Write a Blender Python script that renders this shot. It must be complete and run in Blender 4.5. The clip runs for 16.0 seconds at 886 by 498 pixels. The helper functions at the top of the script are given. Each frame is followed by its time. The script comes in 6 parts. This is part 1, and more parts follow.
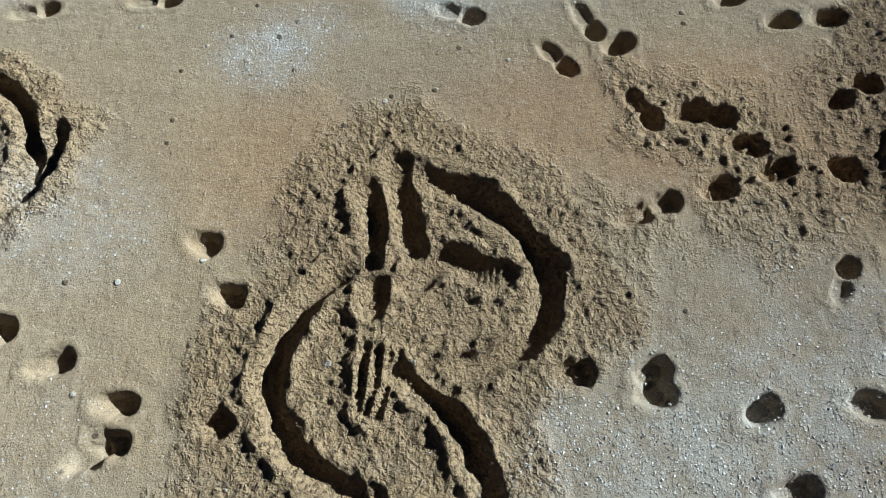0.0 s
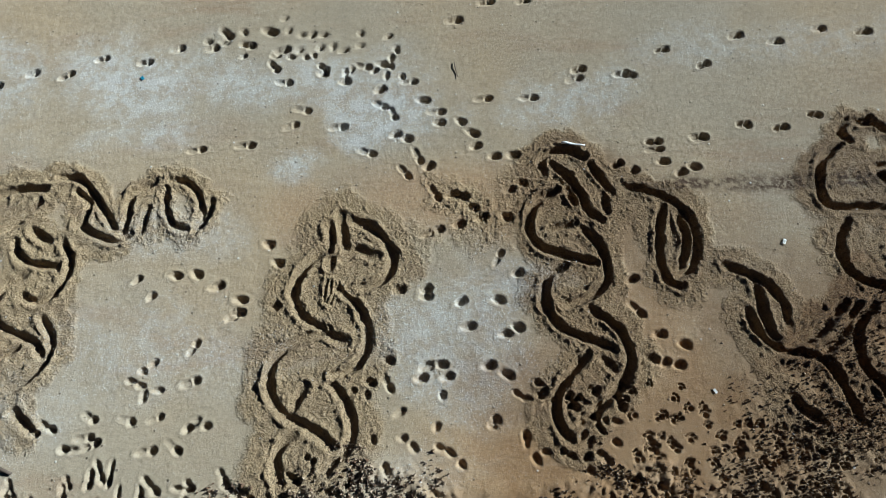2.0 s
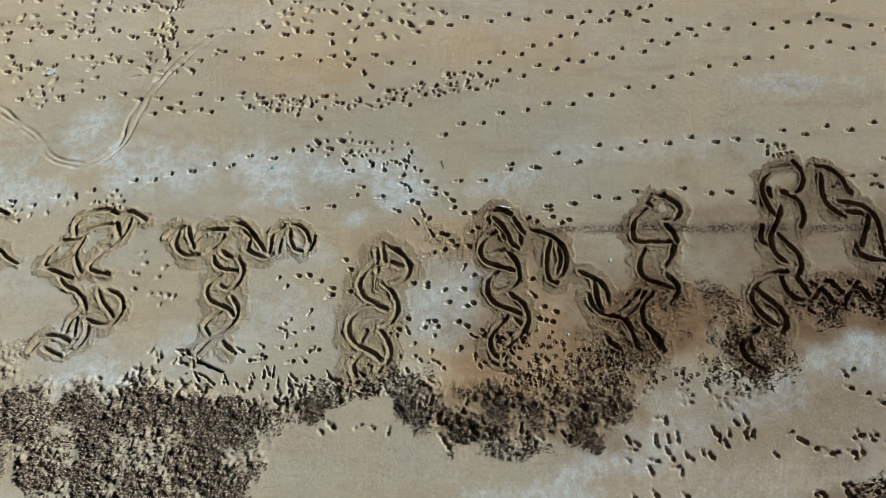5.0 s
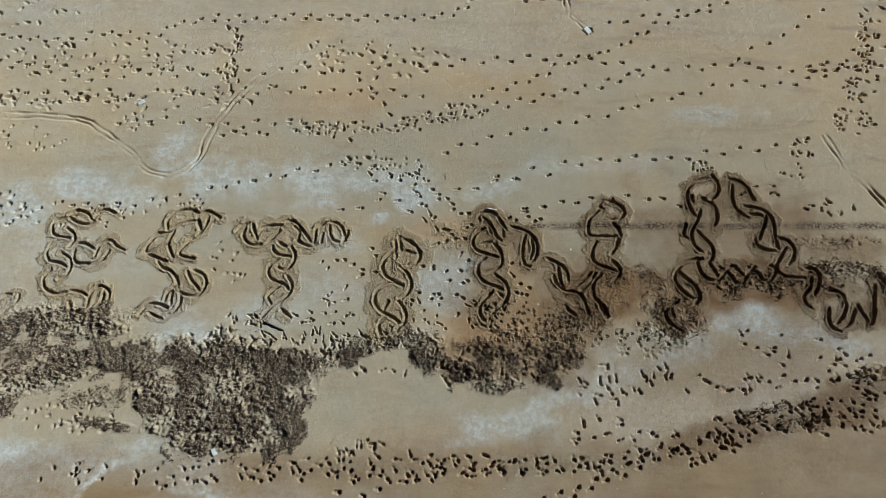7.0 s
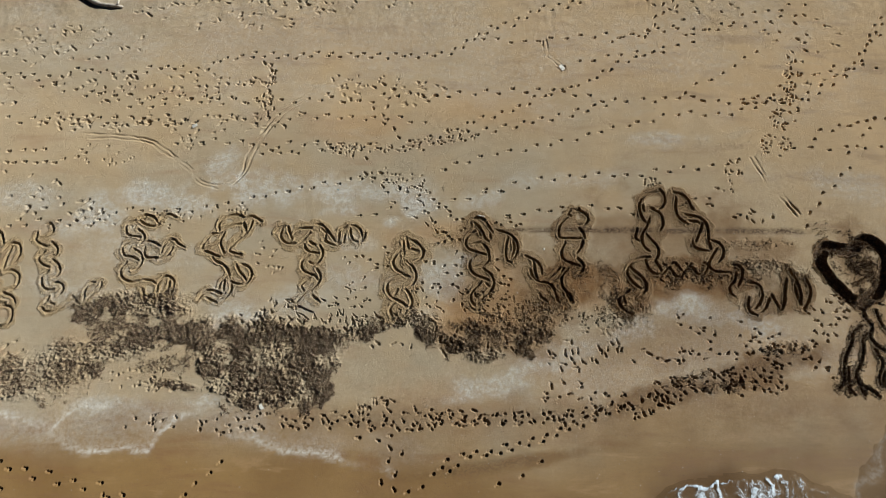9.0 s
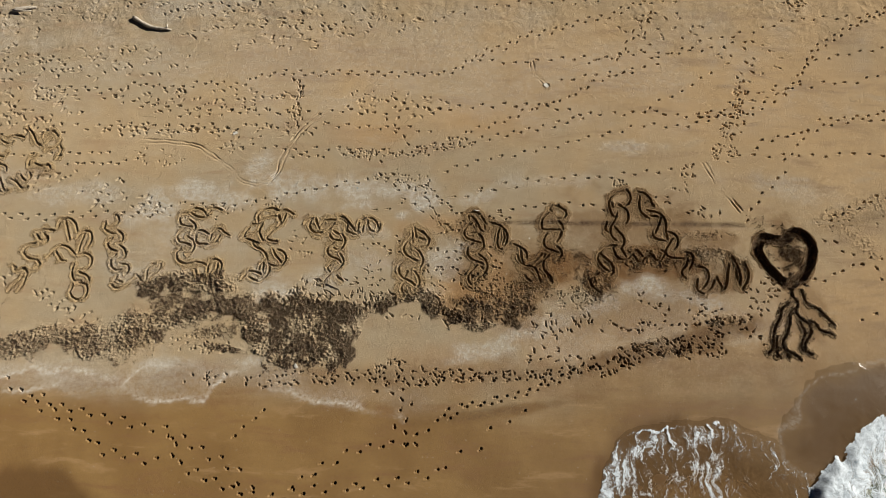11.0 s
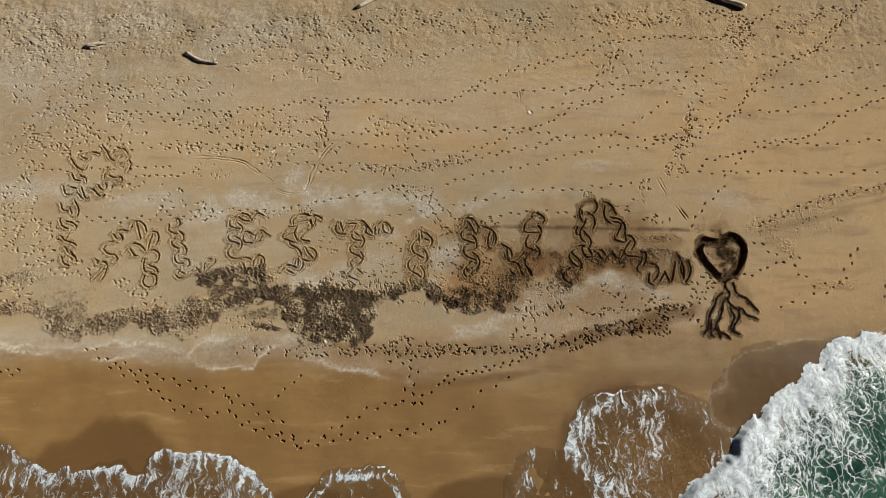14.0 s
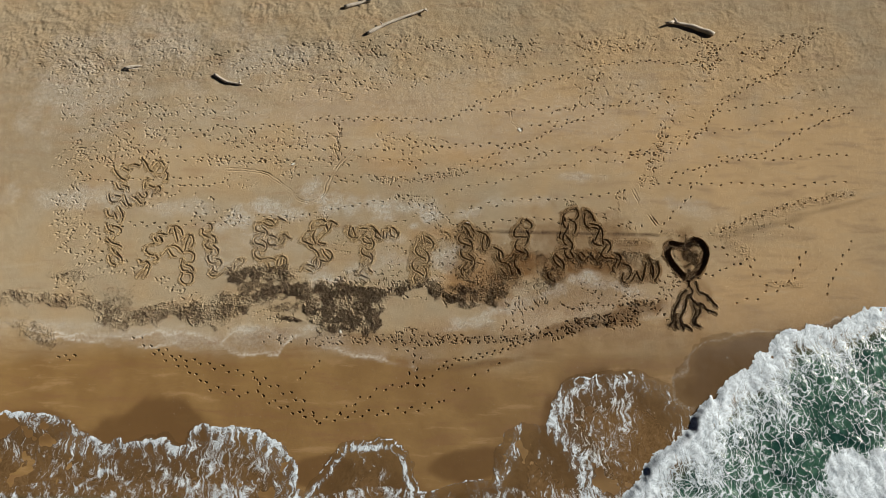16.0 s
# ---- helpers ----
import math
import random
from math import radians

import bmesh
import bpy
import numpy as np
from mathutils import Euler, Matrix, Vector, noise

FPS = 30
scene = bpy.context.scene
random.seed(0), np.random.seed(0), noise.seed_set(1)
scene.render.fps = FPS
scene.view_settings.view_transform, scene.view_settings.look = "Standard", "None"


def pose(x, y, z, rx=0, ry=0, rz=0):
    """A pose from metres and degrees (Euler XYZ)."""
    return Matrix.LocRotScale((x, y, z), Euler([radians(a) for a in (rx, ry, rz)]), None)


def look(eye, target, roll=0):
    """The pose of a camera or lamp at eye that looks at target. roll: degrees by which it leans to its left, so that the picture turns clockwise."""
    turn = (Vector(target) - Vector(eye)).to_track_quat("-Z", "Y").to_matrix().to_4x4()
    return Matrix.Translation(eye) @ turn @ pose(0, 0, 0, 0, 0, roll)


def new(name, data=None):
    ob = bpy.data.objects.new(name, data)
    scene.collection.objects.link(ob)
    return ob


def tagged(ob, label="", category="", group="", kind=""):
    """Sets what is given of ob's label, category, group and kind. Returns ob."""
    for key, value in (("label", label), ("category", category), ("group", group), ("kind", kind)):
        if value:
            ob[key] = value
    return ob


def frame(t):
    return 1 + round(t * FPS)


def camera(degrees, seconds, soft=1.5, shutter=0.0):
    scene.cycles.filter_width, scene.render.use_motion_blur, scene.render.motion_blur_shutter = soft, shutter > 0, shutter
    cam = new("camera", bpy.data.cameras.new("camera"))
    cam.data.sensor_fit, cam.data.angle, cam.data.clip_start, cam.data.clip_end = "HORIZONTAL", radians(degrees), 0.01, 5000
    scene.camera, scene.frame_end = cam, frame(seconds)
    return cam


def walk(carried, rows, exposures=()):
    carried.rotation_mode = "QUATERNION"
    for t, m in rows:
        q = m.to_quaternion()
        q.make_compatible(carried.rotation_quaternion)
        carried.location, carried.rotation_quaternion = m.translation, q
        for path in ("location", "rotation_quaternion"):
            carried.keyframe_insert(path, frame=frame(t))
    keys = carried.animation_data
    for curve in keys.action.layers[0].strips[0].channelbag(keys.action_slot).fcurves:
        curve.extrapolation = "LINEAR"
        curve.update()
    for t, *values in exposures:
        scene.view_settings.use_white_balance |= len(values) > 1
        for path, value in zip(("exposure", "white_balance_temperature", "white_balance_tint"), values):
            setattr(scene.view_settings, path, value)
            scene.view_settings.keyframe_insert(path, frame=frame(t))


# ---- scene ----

# ---------------------------------------------------------------- camera
cam = camera(73.0, 16.0, 0.5)
PATH = [
    (0.0, -1.259, 0.483, 2.518, 20.55, 0.78, -0.46),
    (0.5, -0.886, 0.23, 3.584, 20.52, 0.76, -0.49),
    (1.0, -0.506, -0.189, 4.657, 20.48, 0.74, -0.51),
    (1.5, -0.263, -0.684, 5.781, 20.45, 0.73, -0.48),
    (2.0, -0.146, -1.203, 6.927, 20.45, 0.68, -0.45),
    (2.5, -0.098, -1.672, 8.046, 20.46, 0.59, -0.44),
    (3.0, -0.092, -2.075, 9.142, 20.46, 0.48, -0.43),
    (3.5, -0.085, -2.395, 10.246, 20.46, 0.37, -0.41),
    (3.7, -0.076, -2.511, 10.702, 20.45, 0.34, -0.4),
    (5.8, 0.1, -3.823, 15.351, 19.76, 0.41, -0.04),
    (6.0, 0.078, -4.008, 15.799, 19.7, 0.4, -0.02),
    (6.5, 0.028, -4.468, 16.925, 19.57, 0.34, 0.02),
    (7.0, 0.0, -4.92, 18.04, 19.45, 0.27, 0.05),
    (7.5, -0.023, -5.338, 19.138, 19.33, 0.2, 0.1),
    (8.0, -0.027, -5.713, 20.238, 19.23, 0.12, 0.16),
    (8.5, -0.008, -6.053, 21.342, 19.13, 0.03, 0.22),
    (9.0, -0.017, -6.351, 22.474, 19.04, -0.05, 0.28),
    (9.2, -0.021, -6.472, 22.944, 19.01, -0.09, 0.3),
    (11.3, -0.385, -8.521, 27.499, 18.59, -0.63, 0.44),
    (11.5, -0.399, -8.687, 27.907, 18.53, -0.64, 0.46),
    (12.0, -0.428, -9.064, 28.948, 18.39, -0.68, 0.51),
    (12.5, -0.432, -9.375, 29.964, 18.26, -0.72, 0.55),
    (13.0, -0.43, -9.613, 30.988, 18.12, -0.75, 0.59),
    (13.5, -0.464, -9.781, 32.112, 17.99, -0.76, 0.64),
    (14.0, -0.493, -9.924, 33.267, 17.84, -0.78, 0.69),
    (14.5, -0.502, -10.074, 34.471, 17.66, -0.83, 0.74),
    (15.0, -0.511, -10.253, 35.72, 17.45, -0.9, 0.78),
    (15.5, -0.569, -10.473, 36.991, 17.22, -0.92, 0.82),
    (16.0, -0.619, -10.723, 38.231, 16.96, -0.95, 0.84),
]
EXPOSURES = [(0.0, 0.9, 5020, 0), (3.5, 0.9, 5000, 0), (7.2, 0.74, 5050, -1), (8.0, 0.72, 5480, 2), (9.1, 0.7, 5880, 5), (11.4, 0.65, 6700, 9), (14.5, 0.61, 6700, 8), (16.0, 0.58, 6600, 8)]
walk(cam, [(t, pose(x, y, z, rx, ry, rz)) for t, x, y, z, rx, ry, rz in PATH], EXPOSURES)

# ---------------------------------------------------------------- light
SUN_ELEVATION, SUN_AZIMUTH = 28.0, 22.0
world = bpy.data.worlds.new("daylight")
world.use_nodes = True
sky = world.node_tree.nodes.new("ShaderNodeTexSky")
sky.sky_type, sky.sun_disc = "NISHITA", False
sky.air_density, sky.dust_density, sky.ozone_density = 0.04, 0.0, 1.0
sky.sun_elevation, sky.sun_rotation = radians(SUN_ELEVATION), radians(90 - SUN_AZIMUTH)
world.node_tree.nodes["Background"].inputs["Strength"].default_value = 0.05
world.node_tree.links.new(sky.outputs["Color"], world.node_tree.nodes["Background"].inputs["Color"])
scene.world = world
lamp = bpy.data.lights.new("sun", "SUN")
lamp.energy, lamp.angle, lamp.color = 5.0, radians(0.5), (1.0, 0.93, 0.82)
sun = new("sun", lamp)
_e, _a = radians(SUN_ELEVATION), radians(SUN_AZIMUTH)
sun.matrix_world = look((60 * math.cos(_e) * math.cos(_a), 60 * math.cos(_e) * math.sin(_a), 60 * math.sin(_e)), (0, 0, 0))


# ---------------------------------------------------------------- materials
class Nodes:
    """A small helper to write node trees in lines."""

    def __init__(self, name):
        self.mat = bpy.data.materials.new(name)
        self.mat.use_nodes = True
        self.tree = self.mat.node_tree
        self.bsdf = self.tree.nodes["Principled BSDF"]

    def add(self, kind, operation="", blend_type="", interpolation_type="", feature="", attribute_name=""):
        node = self.tree.nodes.new(kind)
        if operation:
            node.operation = operation
        if blend_type:
            node.data_type, node.blend_type = "RGBA", blend_type
        if interpolation_type:
            node.interpolation_type = interpolation_type
        if feature:
            node.feature = feature
        if attribute_name:
            node.attribute_name = attribute_name
        return node

    def join(self, a, b):
        self.tree.links.new(a, b)

    def put(self, socket, value):
        if isinstance(value, bpy.types.NodeSocket):
            self.tree.links.new(value, socket)
        else:
            socket.default_value = value

    def math(self, op, a, b=0.0, c=0.0):
        node = self.add("ShaderNodeMath", operation=op)
        for socket, value in zip(node.inputs, (a, b, c)):
            self.put(socket, value)
        return node.outputs[0]

    def mix(self, fac, a, b, blend="MIX"):
        node = self.add("ShaderNodeMix", blend_type=blend)
        self.put(node.inputs["Factor"], fac)
        for socket, value in ((node.inputs[6], a), (node.inputs[7], b)):
            self.put(socket, (*value, 1) if isinstance(value, tuple) else value)
        return node.outputs[2]

    def ramp(self, value, low, high, to_low=0.0, to_high=1.0):
        node = self.add("ShaderNodeMapRange", interpolation_type="SMOOTHSTEP")
        for socket, v in zip(node.inputs, (value, low, high, to_low, to_high)):
            self.put(socket, v)
        return node.outputs[0]

    def place(self):
        return self.add("ShaderNodeNewGeometry").outputs["Position"]

    def noise(self, where, scale, detail=4.0, rough=0.55, warp=0.0):
        node = self.add("ShaderNodeTexNoise")
        self.put(node.inputs["Vector"], where)
        for key, v in (("Scale", scale), ("Detail", detail), ("Roughness", rough), ("Distortion", warp)):
            node.inputs[key].default_value = v
        return node.outputs["Fac"]

    def voronoi(self, where, scale, feature="F1", out="Distance", rand=1.0):
        node = self.add("ShaderNodeTexVoronoi", feature=feature)
        self.put(node.inputs["Vector"], where)
        node.inputs["Scale"].default_value = scale
        node.inputs["Randomness"].default_value = rand
        return node.outputs[out]

    def attr(self, name):
        return self.add("ShaderNodeAttribute", attribute_name=name).outputs["Fac"]

    def bump(self, height, strength, distance):
        node = self.add("ShaderNodeBump")
        self.put(node.inputs["Height"], height)
        self.put(node.inputs["Strength"], strength)
        node.inputs["Distance"].default_value = distance
        self.join(node.outputs["Normal"], self.bsdf.inputs["Normal"])

    def done(self, color, rough, metal=0.0):
        self.put(self.bsdf.inputs["Base Color"], color if not isinstance(color, tuple) else (*color, 1))
        self.put(self.bsdf.inputs["Roughness"], rough)
        self.put(self.bsdf.inputs["Metallic"], metal)
        return self.mat


def sand_material():
    n = Nodes("beach_sand")
    p = n.place()
    grit, wet, moist = n.attr("grit"), n.attr("wet"), n.attr("moist")
    stain_and_dark, rust, loose = n.attr("stain_and_dark"), n.attr("rust"), n.attr("loose")
    broad = n.noise(p, 0.35, 3, 0.5)
    patch = n.noise(p, 2.2, 4, 0.6)
    grain = n.noise(p, 160, 3, 0.7)
    dry = n.math("SUBTRACT", 1.0, n.math("MAXIMUM", n.math("MAXIMUM", moist, wet), n.math("MAXIMUM", stain_and_dark, n.math("MULTIPLY", loose, 0.5))))
    clump = n.noise(p, 34, 4, 0.65)
    color = n.mix(n.ramp(broad, 0.35, 0.68), (0.35, 0.285, 0.19), (0.375, 0.28, 0.162))
    color = n.mix(n.math("MULTIPLY", rust, n.ramp(patch, 0.25, 0.7, 0.55, 1.0)), color, (0.39, 0.225, 0.09))
    color = n.mix(n.math("MULTIPLY", n.attr("gold"), n.ramp(patch, 0.2, 0.7, 0.7, 1.0)), color, (0.57, 0.385, 0.19))
    color = n.mix(n.math("MULTIPLY", n.attr("dull"), n.ramp(patch, 0.3, 0.7, 0.5, 1.0)), color, (0.235, 0.18, 0.115))
    color = n.mix(n.math("MULTIPLY", loose, 0.8), color, (0.475, 0.34, 0.175))
    color = n.mix(n.ramp(patch, 0.3, 0.75, 0.0, 0.22), color, (0.27, 0.215, 0.15))
    lay = n.add("ShaderNodeMapping")
    n.join(p, lay.inputs["Vector"])
    lay.inputs["Scale"].default_value, lay.inputs["Rotation"].default_value = (0.22, 1.0, 1.0), (0, 0, radians(-4))
    streaks = n.noise(lay.outputs[0], 1.3, 7, 0.68, 0.4)
    color = n.mix(n.ramp(streaks, 0.5, 0.68, 0.0, 0.65), color, (0.30, 0.20, 0.115))
    color = n.mix(n.ramp(streaks, 0.46, 0.3, 0.0, 0.4), color, (0.43, 0.36, 0.26))
    # shell grit: pale chips that gather into drifts
    chips = n.voronoi(p, 52, "F1", "Distance")
    tone = n.voronoi(p, 52, "F1", "Color")
    split = n.add("ShaderNodeSeparateColor")
    n.join(tone, split.inputs[0])
    here = n.math("MULTIPLY", n.ramp(chips, 0.4, 0.32), n.ramp(n.math("ADD", split.outputs[0], n.math("MULTIPLY", grit, 0.6)), 0.88, 1.0))
    chip = n.mix(split.outputs[1], (0.40, 0.375, 0.33), (0.78, 0.76, 0.72))
    drift = n.ramp(n.noise(p, 5.0, 5, 0.7), 0.38, 0.62)
    color = n.mix(n.math("MULTIPLY", grit, n.ramp(drift, 0.0, 1.0, 0.3, 0.85)), color, (0.53, 0.51, 0.47))
    color = n.mix(n.math("MULTIPLY", here, n.math("MULTIPLY", n.ramp(grit, 0.0, 0.25, 0.25, 0.8), n.math("ADD", 0.45, n.math("MULTIPLY", drift, 0.55)))), color, chip)
    color = n.mix(n.math("MULTIPLY", moist, n.math("MULTIPLY", n.ramp(clump, 0.25, 0.7, 0.8, 1.0), n.ramp(patch, 0.3, 0.6, 0.75, 1.0))), color, (0.162, 0.077, 0.02))
    color = n.mix(wet, color, n.mix(n.ramp(broad, 0.3, 0.7), (0.19, 0.108, 0.036), (0.24, 0.145, 0.052)))
    color = n.mix(n.math("MULTIPLY", wet, n.ramp(streaks, 0.48, 0.66, 0.0, 0.6)), color, (0.19, 0.1, 0.042))
    color = n.mix(n.math("MULTIPLY", wet, n.ramp(streaks, 0.45, 0.33, 0.0, 0.45)), color, (0.36, 0.23, 0.115))
    froth = n.attr("froth")
    color = n.mix(n.math("MULTIPLY", froth, n.ramp(n.noise(p, 6.0, 6, 0.75), 0.32, 0.62)), color, (0.62, 0.6, 0.56))
    soak = n.attr("soak")
    color = n.mix(soak, color, (0.115, 0.062, 0.024))
    color = n.mix(n.math("MULTIPLY", stain_and_dark, n.ramp(n.noise(p, 13, 4, 0.7), 0.42, 0.56, 0.25, 1.0)), color, (0.06, 0.032, 0.015))
    color = n.mix(n.ramp(grain, 0.55, 0.3, 0.0, 0.7), color, n.mix(0.6, color, (0.1, 0.075, 0.055)))
    color = n.mix(n.math("MULTIPLY", dry, n.ramp(grain, 0.56, 0.75, 0.0, 0.45)), color, (0.62, 0.56, 0.47))
    dots = n.voronoi(p, 8.5, "F1", "Distance")
    which = n.add("ShaderNodeSeparateColor")
    n.join(n.voronoi(p, 8.5, "F1", "Color"), which.inputs[0])
    crumb = n.math("MULTIPLY", n.ramp(dots, 0.16, 0.07), n.ramp(which.outputs[0], 0.62, 0.7))
    color = n.mix(n.math("MULTIPLY", crumb, 0.75), color, n.mix(n.ramp(which.outputs[1], 0.78, 0.8), (0.07, 0.05, 0.035), (0.6, 0.57, 0.52)))
    dimple = n.noise(p, 7.5, 5, 0.68)
    clod = n.ramp(n.noise(p, 46, 3, 0.6), 0.48, 0.72)
    # dark flecks in loose sand: damp clods, and shadows of crumbs painted in
    color = n.mix(n.math("MULTIPLY", n.math("MULTIPLY", loose, n.math("MULTIPLY_ADD", moist, 0.7, 0.16)), n.ramp(n.noise(p, 48, 3, 0.7), 0.5, 0.4, 0.0, 0.8)), color, (0.13, 0.078, 0.036))
    mottle = n.noise(p, 17, 5, 0.72)
    fleck = n.noise(p, 62, 4, 0.75)
    color = n.mix(n.ramp(fleck, 0.44, 0.3, 0.0, 0.4), color, (0.11, 0.08, 0.05))
    color = n.mix(n.math("MULTIPLY", dry, n.ramp(fleck, 0.58, 0.72, 0.0, 0.35)), color, (0.62, 0.57, 0.48))
    color = n.mix(n.ramp(mottle, 0.47, 0.3, 0.0, 0.55), color, n.mix(0.5, color, (0.09, 0.06, 0.035)))
    color = n.mix(n.math("MULTIPLY", dry, n.ramp(mottle, 0.54, 0.72, 0.0, 0.35)), color, (0.52, 0.44, 0.33))
    seeds = n.voronoi(p, 120, "F1", "Distance")
    pick = n.add("ShaderNodeSeparateColor")
    n.join(n.voronoi(p, 120, "F1", "Color"), pick.inputs[0])
    seed = n.ramp(seeds, 0.42, 0.3)
    color = n.mix(n.math("MULTIPLY", seed, n.ramp(pick.outputs[0], 0.88, 0.93, 0.0, 0.6)), color, (0.07, 0.052, 0.04))
    color = n.mix(n.math("MULTIPLY", n.math("MULTIPLY", seed, dry), n.ramp(pick.outputs[1], 0.93, 0.96, 0.0, 0.55)), color, (0.72, 0.69, 0.62))
    rough = n.math("SUBTRACT", n.math("SUBTRACT", 0.93, n.math("MULTIPLY", wet, 0.3)), n.math("MULTIPLY", soak, 0.3))
    height = n.math("ADD", n.math("MULTIPLY", grain, 0.12), n.math("ADD", n.math("MULTIPLY", clump, 0.2), n.math("MULTIPLY", loose, n.math("ADD", n.math("MULTIPLY", clump, 1.2), n.math("MULTIPLY", clod, 1.5)))))
    height = n.math("ADD", height, n.math("MULTIPLY", here, 0.4))
    height = n.math("ADD", height, n.math("ADD", n.math("MULTIPLY", dimple, 0.4), n.math("MULTIPLY_ADD", seed, n.ramp(pick.outputs[2], 0.5, 0.9, 0.0, 0.12), n.math("MULTIPLY", crumb, 0.25))))
    n.bump(height, n.math("SUBTRACT", 1.0, n.math("MULTIPLY", wet, 0.7)), 0.03)
    n.bsdf.inputs["Specular IOR Level"].default_value = 0.25
    n.bsdf.inputs["Diffuse Roughness"].default_value = 0.4
    return n.done(color, rough)


def litter_material():
    n = Nodes("seaweed_litter")
    p = n.place()
    rnd = n.add("ShaderNodeNewGeometry").outputs["Random Per Island"]
    color = n.mix(rnd, (0.012, 0.008, 0.006), (0.15, 0.085, 0.042))
    color = n.mix(n.ramp(n.math("FRACT", n.math("MULTIPLY", rnd, 37.0)), 0.62, 0.74), color, (0.38, 0.29, 0.19))
    color = n.mix(n.ramp(n.noise(p, 90, 3), 0.4, 0.7, 0, 0.5), color, (0.02, 0.014, 0.01))
    n.bump(n.noise(p, 220, 3), 0.5, 0.004)
    return n.done(color, 0.75)


def chip_material():
    n = Nodes("shell_chips")
    rnd = n.add("ShaderNodeNewGeometry").outputs["Random Per Island"]
    color = n.mix(rnd, (0.36, 0.33, 0.29), (0.8, 0.79, 0.76))
    color = n.mix(n.ramp(rnd, 0.06, 0.02), color, (0.09, 0.075, 0.07))
    color = n.mix(n.ramp(n.noise(n.place(), 260, 3), 0.45, 0.7, 0, 0.4), color, (0.3, 0.25, 0.2))
    return n.done(color, 0.55)


def wood_material():
    n = Nodes("driftwood")
    coord = n.add("ShaderNodeTexCoord").outputs["Object"]
    stretch = n.add("ShaderNodeMapping")
    n.join(coord, stretch.inputs["Vector"])
    stretch.inputs["Scale"].default_value = (1.5, 26, 26)
    fibre = n.noise(stretch.outputs[0], 2.0, 6, 0.65, 0.6)
    color = n.mix(n.ramp(fibre, 0.3, 0.7), (0.24, 0.2, 0.16), (0.6, 0.55, 0.48))
    color = n.mix(n.ramp(n.noise(coord, 3, 3), 0.55, 0.7, 0, 0.6), color, (0.1, 0.075, 0.055))
    n.bump(fibre, 0.8, 0.02)
    return n.done(color, 0.8)


def plain_material(name, color, rough, spots=0.15):
    n = Nodes(name)
    f = n.noise(n.place(), 40, 4)
    shade = tuple(c * 0.6 for c in color)
    n.bump(n.noise(n.place(), 120, 3), 0.25, 0.004)
    return n.done(n.mix(n.ramp(f, 0.4, 0.75, 0, spots * 3), color, shade), rough)


